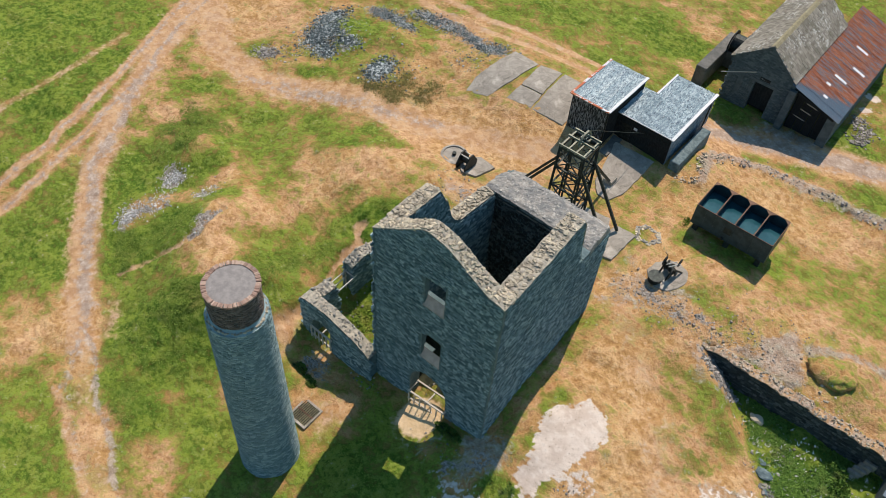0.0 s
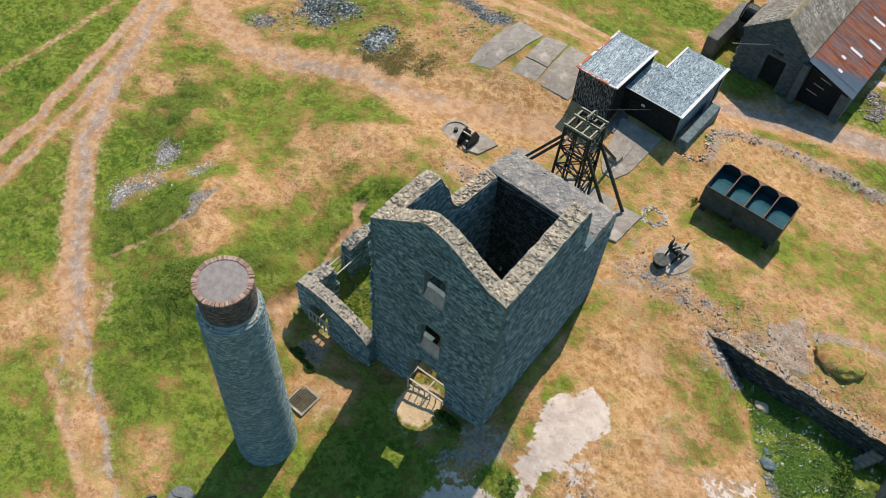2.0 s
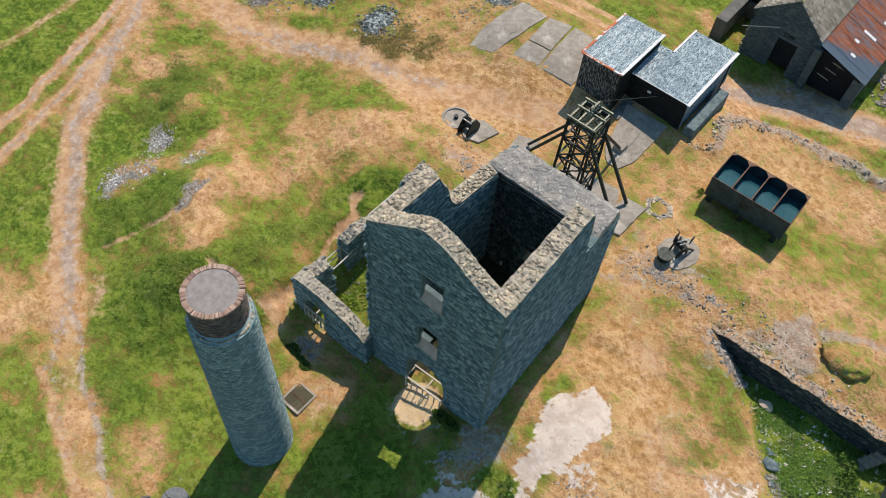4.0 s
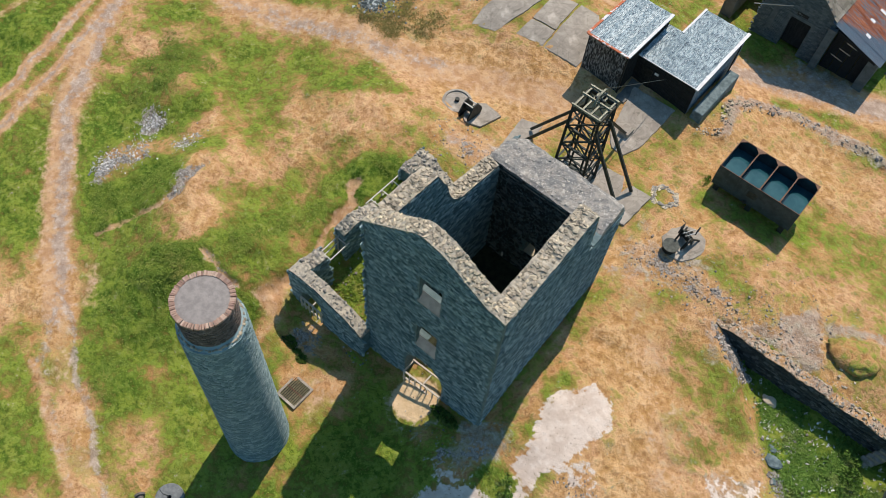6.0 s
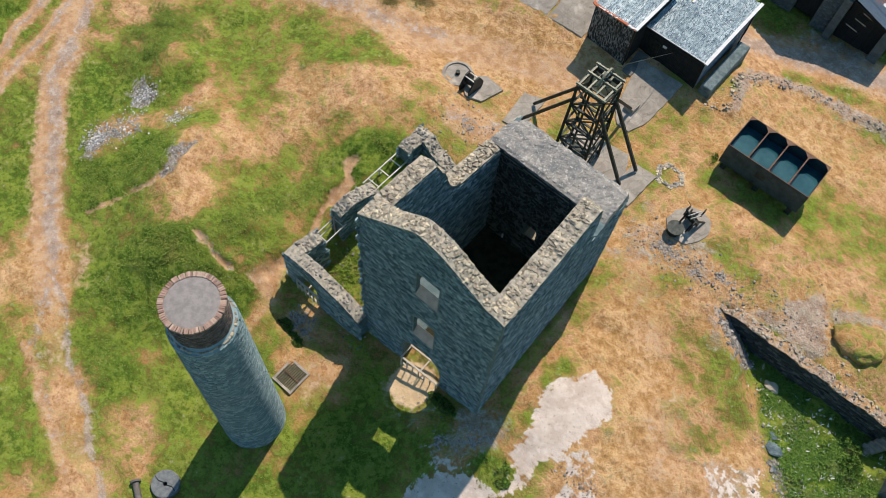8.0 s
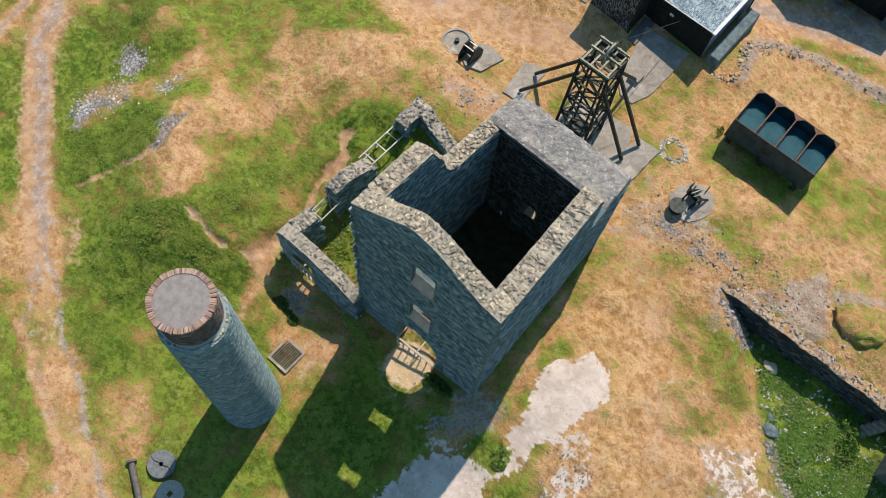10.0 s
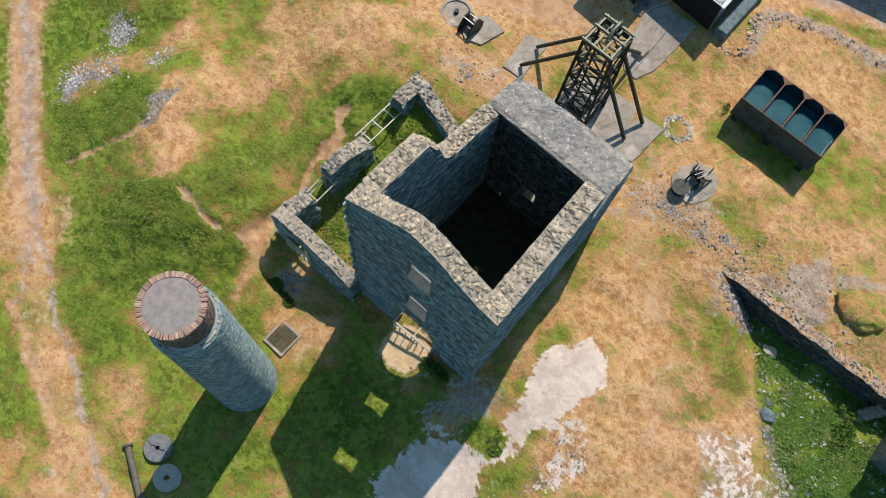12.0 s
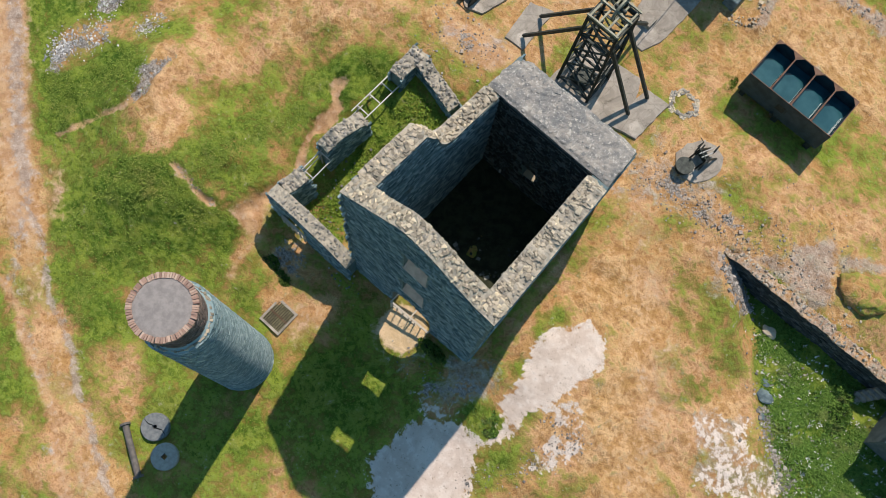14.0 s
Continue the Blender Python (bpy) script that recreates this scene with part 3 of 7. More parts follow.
def ripple(x, y, scale, seed=0, octaves=2):
    """Smooth noise over arrays, about -1 to 1."""
    total, amp = 0.0, 1.0
    for o in range(octaves):
        ca, sa = math.cos(0.6 + 1.7 * seed), math.sin(0.6 + 1.7 * seed)
        u, v = (x * ca - y * sa) * scale + 17.3 * seed, (x * sa + y * ca) * scale + 31.7 * seed
        i, j = np.floor(u).astype(int), np.floor(v).astype(int)
        a, b = u - i, v - j
        a, b = a * a * (3 - 2 * a), b * b * (3 - 2 * b)
        at = lambda p, q: LATTICE[p % 256, q % 256]
        total = total + amp * ((at(i, j) * (1 - a) + at(i + 1, j) * a) * (1 - b) + (at(i, j + 1) * (1 - a) + at(i + 1, j + 1) * a) * b)
        scale, amp, seed = scale * 2.1, amp * 0.5, seed + 1
    return total


def gz(x, y):
    return float(lie(x, y))

# ---------------------------------------------------------------- ground cover: where turf, earth and waste lie
GREEN = [(-29.8, 4.7, 4), (-28.6, 1.5, 3), (-21.2, 10.5, 3), (-25.0, 8.8, 2.6), (-27.4, -0.7, 2), (-22.9, -3.8, 2.6), (-20.3, 2.6, 2.5), (-17.0, -4.5, 3),
         (-15.2, -0.9, 2.8), (-16.5, -7.7, 3), (-13.5, -8.7, 3), (-29.3, -5.8, 4.5), (-17.2, -15, 4), (-35.3, -0.1, 2), (-38.8, 1.1, 4), (-10.6, -8.8, 3),
         (-4.2, -4.4, 4), (-13.5, 6.3, 1.6), (11.3, 11.3, 2.4), (13.7, 10.4, 3.5), (6.6, 19.4, 0.8), (7.5, 26.5, 1.0), (2.5, -0.8, 1)]
GREEN_NORTH = [(-45.6, 4.6, 9), (-39.1, 4.4, 5), (-16.6, 32.0, 5), (-11.7, 36.9, 5), (-12.6, 30.6, 3), (-20.0, 29.1, 4), (-28.7, 20.8, 1.8), (5.0, 35.6, 1.8),
               (-33.4, 14.2, 1.5), (-33.6, 20.8, 1.5), (-28.2, -8.7, 4), (-23.4, 26.5, 2), (-10, 5, 2), (-9.6, 3, 1.5), (-3.6, 4, 3)]
STRAW = [(-17.6, 9.0, 2.1), (-18.4, -1.9, 1.7), (-20.3, -0.2, 1.5), (2.6, 8.5, 4), (6.2, 10.9, 2.5), (0.4, 19.2, 3.5), (2.8, 25.6, 3), (10.3, 17.1, 3),
         (-11.6, 17.1, 4), (-17.4, 15.5, 4), (7.0, 2.9, 5), (9.0, 7.0, 3), (-23.2, -10.3, 2), (-9.5, -1.4, 1.5), (3.8, 1.7, 3), (0.5, 13.1, 3),
         (-5.8, -3.5, 1.2), (-10.7, -3.4, 1.5)]
STRAW_NORTH = [(-34.5, 18.0, 4), (-19.3, 21.4, 3), (-13.9, 31.0, 1.2), (-8.5, 40.5, 1.5), (-31.4, 5.7, 2), (-19.8, 7.9, 1.8), (-7.3, 34.5, 1.0), (-9.5, 18.8, 4), (1.2, 25.6, 3)]
GREEN_FINE = [(-0.45, 16.95, 0.6), (0.5, 19.4, 0.7), (-15.1, 3.3, 1.5), (-14.9, 4.4, 1.2), (-12.6, 8.2, 1.0), (-13.3, 7.1, 0.9), (2.0, 1.7, 0.5), (1.8, 3.4, 0.4), (2.06, 4.66, 0.4), (4.3, -2.1, 1.0), (3.9, 0.1, 0.6), (1.6, -1.4, 0.7),
              (-2.2, -0.9, 0.4), (6.0, 9.9, 1.0), (7.0, 8.9, 1.1), (8.9, 8.1, 1.2), (10.2, 7.5, 0.9), (7.6, 6.8, 1.0), (8.2, 5.6, 0.8), (12.3, 15.1, 1.0), (9.6, 21.3, 0.6), (8.3, 31.0, 1.6), (4.2, 29.8, 0.9), (-1.2, 24.6, 0.5)]
GREEN_MORE = [(-33.6, 14.0, 1.6), (-26.2, 15.4, 1.0), (-27.8, 21.2, 1.3), (-26.3, 11.1, 2.0), (-21.5, 10.5, 2.0), (-19.2, 11.4, 1.8), (-15.4, 11.7, 1.2), (-2.5, 33.0, 2.0), (6.0, 35.0, 1.5), (-11.9, 32.2, 3.0),
              (-7.9, 37.6, 2.5), (-1.6, 20.2, 0.8), (-33.0, 3.9, 1.6), (-35.4, -4, 2.0), (-30.5, -8, 3.0), (-5.4, -9.3, 2.0), (-9.6, -3.2, 1.2), (-10.5, -8.8, 2.0)]
STRAW_FINE = [(-20.6, 4.0, 1.6), (-23.0, 4.2, 1.3), (-16.8, 4.5, 1.4), (-12.4, -1.4, 0.8), (-11.4, -4.4, 0.9), (-11.5, -10.8, 0.6), (-10.5, -11.9, 0.6), (-12.7, -11.2, 0.6), (-15.4, -11.9, 0.9), (-7.2, -3.9, 0.9), (-3.3, -9.6, 1.4),
              (-8.3, -14.4, 1.4), (-15.4, -2.4, 0.7), (-27.0, 6.8, 0.7), (-26.5, 8.0, 0.8), (-25.2, -0.3, 1.2), (-20.8, 0.2, 1.2), (7.8, 10.0, 0.7), (9.1, 9.6, 0.9), (10.6, 6.9, 0.9), (5.5, 1.0, 1.8), (5.8, 31.9, 1.2)]
# rough growth, and mound slopes whose shade is painted in as dark green
SCRUB_SHADE = [(-28.7, 6.2, 1.3), (-28.1, 4.3, 1.0), (-29.6, 6.2, 1.0), (-17.6, -4.6, 2.2), (-17.8, -7.0, 1.6), (-15.0, -0.2, 2.2), (-14.4, 2.3, 1.4), (-16.2, 2.2, 1.0), (-15.0, -4.4, 1.4), (-12.6, 8.0, 0.9), (-1.0, -0.9, 0.7)]
HEATH = [(-20.2, 16.4, 1.3), (-18.9, 17.2, 1.3), (-21.8, 16.2, 1.0), (-20.4, 17.9, 1.1), (-18.5, 18.4, 0.9), (-23.2, 16.2, 0.8)]
LIME_WEST = [(3.0, 5.3), (2.1, 3.9), (1.8, 2.7), (2.2, 1.9), (2.3, 0.6), (2.2, -0.3), (3.2, -0.9), (3.0, -2.2), (1.5, -2.3), (0.6, -3.0), (0.0, -3.7), (-0.4, -6.1), (0.9, -7.4), (3.4, -7.2), (4.2, -4.2),
             (3.0, -2.8), (3.7, -1.2), (3.6, 0.0), (4.3, 1.4), (4.4, 2.8), (4.7, 4.2), (4.0, 5.1)]
LIME_EAST = [(9.3, 5.4), (10.3, 6.4), (11.2, 6.3), (11.5, 7.4), (12.4, 7.8), (12.3, 6.5), (13.2, 6.2), (13.8, 6.6), (15.3, 6.0), (15.0, 4.0), (12.2, 3.0), (11.2, 3.2), (11.3, 4.4), (10.4, 4.4)]
PALE = [(5.6, -0.4, 0.4), (5.3, 0.7, 0.4), (5.0, 40.0, 0.5), (4.8, 42.0, 0.6)]
GRIT = [(-29.5, 18.5, 1.3), (-30.5, 20.7, 1.2), (-27.2, 19.0, 0.7), (-28.0, 17.5, 0.7), (-22.8, 17.6, 0.9), (-22.4, 16.6, 0.6), (-31.5, 14.7, 0.7), (-26.0, -1.7, 0.6), (-25.6, -0.8, 0.5), (-26.4, 1.9, 0.6), (-20.8, 0.0, 0.35),
        (7.3, 11.7, 0.6), (8.1, 11.4, 0.5), (13.7, 6.9, 0.6), (14.5, 6.4, 0.5), (12.4, 8.2, 0.4), (2.2, 13.4, 0.7), (3.9, 12.9, 0.4), (-10.4, 11.7, 0.6), (-10.0, -1.7, 0.8), (-9.2, -1.9, 0.5), (0.4, -1.0, 0.7), (-0.3, -2.2, 0.5), (5.2, 13.5, 0.5)]
TRACKS = [  # half-width, strength, twin ruts, then the line
    (0.34, 1.0, False, [(-47, 30), (-41.2, 15.6), (-38.6, 9.5), (-37.3, 5.7), (-36.4, 2.9), (-35.3, -0.6), (-34.9, -2.8), (-34.6, -5.0), (-34.2, -14)]),
    (0.36, 1.0, False, [(-40.0, 16), (-37.2, 9.2), (-36.0, 7.6), (-35.2, 4.7), (-34.0, 0.5), (-33.1, -3.5), (-32.7, -6.3), (-32, -14)]),
    (0.8, 0.85, False, [(-39.6, 15.4), (-37.4, 9.5), (-35.6, 6.2), (-34.0, 3.2), (-32.3, 1.2), (-30.6, -0.9), (-28.1, -3.3), (-25.4, -5.6), (-22.3, -8.0), (-20.5, -9.1)]),
    (0.6, 0.34, False, [(-20.5, -9.1), (-18.5, -10.2), (-15, -12.0), (-11.8, -13.6), (-6, -16.5)]),
    (0.22, 0.5, False, [(-19, -11.6), (-14.5, -13.3), (-11.3, -15.0), (-7, -17.5)]),
    (0.3, 0.42, False, [(-40.4, -6), (-40.4, -1.2), (-40.3, 1.9), (-40.6, 9)]),
    (1.05, 0.75, False, [(-39, 16), (-34.2, 12.6), (-30, 12.1), (-25, 13.6), (-19.5, 14.6), (-15.7, 15.3), (-12.6, 17.0), (-8.5, 18.6)]),
    (1.0, 0.95, True, [(-40, 32), (-25.5, 27), (-20.7, 26.5), (-15.9, 27), (-11.5, 28.2)]),
    (1.15, 1.0, False, [(-3.6, 28.4), (-2.6, 28.9), (0.8, 30.6), (4.5, 32.3), (9, 34.0), (30, 40)]),
]


def blobs(x, y, rows):
    k = np.zeros_like(x)
    for a, b, r in rows:
        k = np.maximum(k, np.exp(-(((x - a) ** 2 + (y - b) ** 2) / r**2)))
    return k


def line_distance(x, y, line):
    d = np.full_like(x, 1e6)
    for (ax, ay), (bx, by) in zip(line[:-1], line[1:]):
        ux, uy = bx - ax, by - ay
        t = np.clip(((x - ax) * ux + (y - ay) * uy) / (ux * ux + uy * uy), 0, 1)
        d = np.minimum(d, np.hypot(x - ax - t * ux, y - ay - t * uy))
    return d


RUTS = [  # half-width, strength, then the line
    (0.22, 0.8, [(-47, 30), (-41.2, 15.6), (-38.6, 9.5), (-37.3, 5.7), (-36.4, 2.9), (-35.3, -0.6), (-34.6, -5.0), (-34.2, -14)]),
    (0.22, 0.9, [(-40.0, 16), (-37.2, 9.2), (-36.0, 7.6), (-35.2, 4.7), (-34.0, 0.5), (-33.1, -3.5), (-32.7, -6.3)]),
    (0.50, 0.95, [(-36.2, 8), (-35.3, 5.7), (-32.6, 2.3), (-31.2, -0.5), (-28.0, -3.0), (-24.9, -5.8), (-23.0, -7.1), (-21.0, -8.5)]),
    (0.38, 0.6, [(-21.0, -8.5), (-19.9, -9.9), (-18.8, -11.2)]), (0.20, 0.4, [(-18.8, -11.2), (-16.5, -12.1), (-14.4, -13.4), (-12.4, -14.4), (-10.7, -15.5)]),
    (0.22, 0.95, [(-21.0, -8.5), (-19.4, -9.1), (-16.8, -10.6), (-14.8, -11.5), (-12.6, -12.7), (-10.8, -13.6), (-9.1, -14.4), (-6, -16)]),
    (0.7, 0.7, [(-30.1, 11.8), (-26.7, 12.9), (-22.5, 13.6), (-18.9, 14.6), (-16.1, 15.9)]),
    (0.95, 1.15, [(-3.6, 28.4), (-2.6, 28.9), (0.8, 30.6), (4.5, 32.3), (9, 34.0), (30, 40)]),
    (0.9, 0.9, [(0.5, 32.4), (3.6, 33.3)]),
    (0.5, 0.9, [(-0.8, 26.8), (1.3, 28.0), (5.2, 29.0), (10.4, 29.6), (16, 30.2)]), (0.5, 0.7, [(5.6, 12.0), (6.6, 10.8)]),
]
STONY = [(0.6, 13.2, 0.9), (2.4, 13.0, 1.0), (4.2, 13.3, 0.8), (-0.2, 14.6, 0.6), (3.6, 14.9, 0.7), (-10.8, 11.3, 1.0), (-9.6, 12.4, 0.7), (-12.6, 12.4, 0.6), (0.9, -1.2, 1.0), (-1.2, -2.2, 0.7), (2.5, 23.2, 0.8), (0.2, 11.4, 0.6), (4.9, 12.7, 0.7), (-10.0, -1.6, 1.1), (-9.0, -2.0, 0.8)]


def inside(x, y, points, blur):
    """1 within an outline, 0 outside it, with a soft edge."""
    px, py = zip(*points)
    near = (x > min(px) - blur) & (x < max(px) + blur) & (y > min(py) - blur) & (y < max(py) + blur)
    full = np.zeros_like(x)
    x, y = x[near], y[near]
    d, odd = line_distance(x, y, points + points[:1]), np.zeros(x.shape, bool)
    for (ax, ay), (bx, by) in zip(points, points[1:] + points[:1]):
        cross = (ay > y) != (by > y)
        odd ^= cross & (x < ax + (bx - ax) * (y - ay) / (by - ay if by != ay else 1e-9))
    full[near] = soft(-blur, blur, np.where(odd, d, -d))
    return full


TURF = [  # how green (0 bleached, 1 rank), how surely, then the outline
    (0.80, 0.9, [(-25.6, -3.7), (-24.6, -2.7), (-23.6, -0.2), (-22.4, 0.7), (-21.1, 0.4), (-20.8, -1.2), (-22.0, -4.1), (-22.4, -5.4), (-24.2, -5.0)]),
    (0.78, 0.9, [(-28.9, -1.1), (-28.9, 0.2), (-27.7, 2.5), (-24.8, 4.5), (-24.4, 2.4), (-25.1, 0.7), (-26.8, -0.4), (-26.7, -2.1), (-25.6, -3.3), (-24.8, -2.9), (-23.2, -0.1), (-22.6, 0.8), (-20.9, 0.6), (-20.7, -1.3), (-21.8, -4.3), (-22.4, -5.8), (-24.7, -4.8)]),
    (0.58, 0.85, [(-22.3, -5.7), (-20.5, -1.5), (-18.8, -1.7), (-18.2, -3.0), (-18.7, -4.8), (-20.5, -6.2)]),
    (0.86, 0.95, [(-19.4, -7.2), (-19.1, -5.0), (-18.0, -3.3), (-16.7, -2.6), (-15.1, -3.0), (-13.4, -2.4), (-12.6, -1.8), (-12.3, -2.5), (-12.2, -4.6), (-14.3, -5.4), (-15.4, -7.5), (-16.4, -9.8), (-18.5, -9.0)]),
    (0.62, 0.9, [(-16.2, -1.4), (-16.0, 1.3), (-14.7, 5.0), (-13.5, 4.6), (-13.0, 2.4), (-13.0, 1.0), (-12.6, -0.3), (-13.1, -1.9), (-14.8, -2.3), (-15.8, -2.0)]),
    (0.42, 0.8, [(-17.2, 2.4), (-17.3, 5.3), (-15.9, 8.6), (-14.4, 8.5), (-14.8, 5.3), (-15.7, 2.9)]),
    (0.60, 0.8, [(-23.3, 4.6), (-22.7, 6.5), (-20.5, 8.1), (-19.6, 6.9), (-21.1, 5.0), (-22.2, 4.1)]),
    (0.14, 0.8, [(-20.9, 0.8), (-20.1, 3.4), (-18.9, 7.0), (-16.9, 10.8), (-15.4, 9.3), (-17.2, 6.1), (-17.6, 2.9), (-18.8, 0.4)]),
    (0.10, 0.85, [(-18.1, -2.5), (-19.1, -1.4), (-18.8, 0.2), (-17.5, -0.3), (-16.8, -1.3), (-16.9, -2.5)]),
    (0.76, 0.9, [(-18.3, -8.9), (-15.8, -7.1), (-14.4, -7.3), (-13.2, -9.2), (-14.4, -10.9), (-16.2, -10.4)]),
    (0.34, 0.7, [(-13.8, -11.1), (-12.2, -9.3), (-10.9, -10.3), (-10.1, -12.3), (-10.8, -13.3), (-12.9, -12.5)]),
    (0.20, 0.8, [(-9.3, -4.1), (-8.6, -2.9), (-6.7, -1.7), (-6.1, -3.1), (-5.7, -4.5), (-6.1, -6.0), (-7.4, -5.3)]),
    (0.76, 0.8, [(-12.4, -4.6), (-11.2, -3.2), (-9.4, -2.6), (-9.2, -4.4), (-9.4, -6.0), (-11.2, -6.6)]),
    (0.22, 0.7, [(-4.6, -11.6), (-3.9, -9.5), (-2.8, -8.9), (-1.6, -9.4), (-2.6, -12.0)]),
    (0.42, 0.85, [(4.8, 10.3), (6.0, 11.1), (7.7, 11.0), (9.3, 11.3), (10.4, 9.2), (10.6, 6.9), (9.0, 5.7), (7.5, 6.1), (7.6, 8.0), (6.1, 8.8)]),
    (0.92, 1.0, [(7.3, 12.6), (9.6, 11.2), (10.9, 9.3), (12.8, 8.7), (15.1, 6.2), (19, 3), (20, 12.6)]),
    (0.18, 0.85, [(6.5, 13.2), (17.5, 13.3), (18, 18.2), (12, 18.0), (8.5, 16.8)]),
    (0.40, 0.95, [(10.5, 14.9), (10.8, 15.9), (11.9, 16.8), (12.9, 16.4), (13.6, 15.1), (12.9, 13.8), (11.6, 13.9)]),
    (0.10, 0.7, [(-0.9, 12.7), (1.0, 14.8), (2.2, 14.1), (3.3, 14.5), (5.1, 13.8), (4.6, 12.6), (2.8, 12.5), (0.6, 11.2)]),
    (0.48, 0.7, [(7.3, 0.0), (7.6, 1.7), (9.6, 3.1), (10.2, 1.9), (7.8, -0.2)]),
    (0.66, 0.85, [(0.2, 18.3), (0.9, 17.5), (3.9, 17.9), (5.9, 18.2), (6.7, 19.8), (6.2, 21.4), (4.5, 20.8), (1.4, 20.6), (0.4, 20.0)]),
    (0.28, 0.85, [(6.0, 19.3), (7.2, 21.0), (9.9, 22.0), (11.4, 19.0), (9.2, 18.5), (7.4, 18.0)]),
    (0.76, 0.85, [(-28.2, -1.0), (-30.0, 1.3), (-30.9, 4.0), (-31.6, 5.6), (-29.7, 4.5), (-28.3, 2.3), (-26.2, 3.7), (-26.4, 6.6), (-25.0, 6.3), (-23.7, 4.3), (-25.5, 2.6), (-27.5, 1.4), (-27.5, -0.4)]),
    (0.62, 0.8, [(-30.6, 4.5), (-30.5, 6.6), (-28.4, 8.0), (-26.4, 6.8), (-25.9, 3.9), (-26.9, 2.3), (-28.5, 2.4)]),
    (0.74, 0.85, [(-33.0, 6.7), (-34.5, 8.4), (-32.4, 10.1), (-29.8, 10.0), (-29.6, 8.3), (-31.8, 6.6)]),
    (0.20, 0.7, [(-32.6, 5.1), (-31.3, 8.2), (-30.3, 9.9), (-29.5, 9.5), (-30.5, 7.0), (-30.2, 4.9)]),
    (0.66, 0.9, [(-28.8, 10.1), (-26.0, 12.3), (-22.7, 11.3), (-19.1, 12.4), (-17.0, 12.3), (-18.5, 10.1), (-20.2, 8.8), (-21.5, 7.0), (-23.4, 5.9), (-25.6, 6.6)]),
    (0.10, 0.8, [(-21.2, 8.8), (-19.0, 9.7), (-15.4, 12.0), (-13.5, 10.9), (-16.2, 8.8), (-17.7, 6.4), (-20.4, 7.0)]),
    (0.16, 0.7, [(-25.7, -3.0), (-26.7, -1.0), (-25.0, 1.2), (-23.6, 3.3), (-22.6, 2.5), (-24.1, 0.2), (-24.7, -1.6)]),
    (0.34, 0.85, [(-2.2, 17.6), (0.6, 18.4), (0.7, 21.5), (-1.5, 21.8), (-2.5, 20)]),
    (0.70, 0.9, [(0.5, 28.2), (4.2, 29.8), (8.7, 30.4), (14, 31.0), (14, 32.2), (8.5, 31.6), (4, 30.9), (1.2, 29.6)]),
    (0.16, 0.7, [(3.7, 27.3), (5.3, 28.3), (10.7, 28.2), (11.7, 25.5), (7.9, 22.9), (5.7, 24.6)]),
    (0.08, 0.7, [(-17.3, 17.2), (-16.0, 19.1), (-13.3, 19.4), (-13.5, 17.8), (-15.9, 16.6)]),
]
RANK = [  # deep rough growth and painted slope shade: strength, then the outline
    (0.9, [(-18.9, -5.3), (-17.8, -3.3), (-16.2, -2.7), (-13.4, -2.5), (-13.6, -4.2), (-15.8, -5.8), (-18.0, -7.1)]),
    (0.75, [(-15.8, -1.6), (-15.6, 1.3), (-14.8, 4.4), (-13.7, 4.2), (-13.4, 2.2), (-14.4, -0.2), (-14.3, -1.4), (-15.0, -1.9)]),
    (0.75, [(-25.6, -3.7), (-24.6, -2.7), (-23.6, -0.2), (-22.4, 0.7), (-21.1, 0.4), (-20.8, -1.2), (-22.0, -4.1), (-22.4, -5.4), (-24.2, -5.0)]),
    (1.0, [(-30.6, 4.5), (-30.5, 6.6), (-28.4, 8.0), (-26.4, 6.8), (-25.9, 3.9), (-26.9, 2.3), (-28.5, 2.4)]),
    (0.45, [(-18.3, -8.9), (-15.8, -7.1), (-14.4, -7.3), (-13.2, -9.2), (-14.4, -10.9), (-16.2, -10.4)]),
    (0.35, [(-12.4, -4.6), (-11.2, -3.2), (-9.4, -2.6), (-9.2, -4.4), (-11.2, -6.0)]),
    (0.5, [(-21.9, 17.7), (-20.0, 18.6), (-17.7, 17.6), (-18.3, 15.4), (-20.4, 14.9), (-21.9, 15.9)]),
    (0.45, [(7.3, 7.2), (8.4, 8.6), (9.2, 7.2), (10.2, 6.4), (8.9, 5.9), (7.7, 6.3)]),
]
EARTH = [  # worn earth: strength, then the outline
    (0.9, [(-12.9, -1.8), (-12.6, -0.3), (-12.0, -0.2), (-11.6, -1.3), (-11.5, -2.4), (-12.0, -2.4)]),
    (0.75, [(-11.6, 10.6), (-10.2, 10.7), (-8.6, 11.6), (-8.4, 13.2), (-10.2, 13.4), (-12.0, 12.4)]),
    (0.6, [(-21.8, -6.5), (-21.3, -6.1), (-19.6, -7.4), (-18.7, -7.4), (-19.3, -8.2)]),
    (0.55, [(-8.2, -3.4), (-6.7, -1.9), (-6.3, -3.1), (-6.6, -4.6), (-7.6, -4.8)]),
]
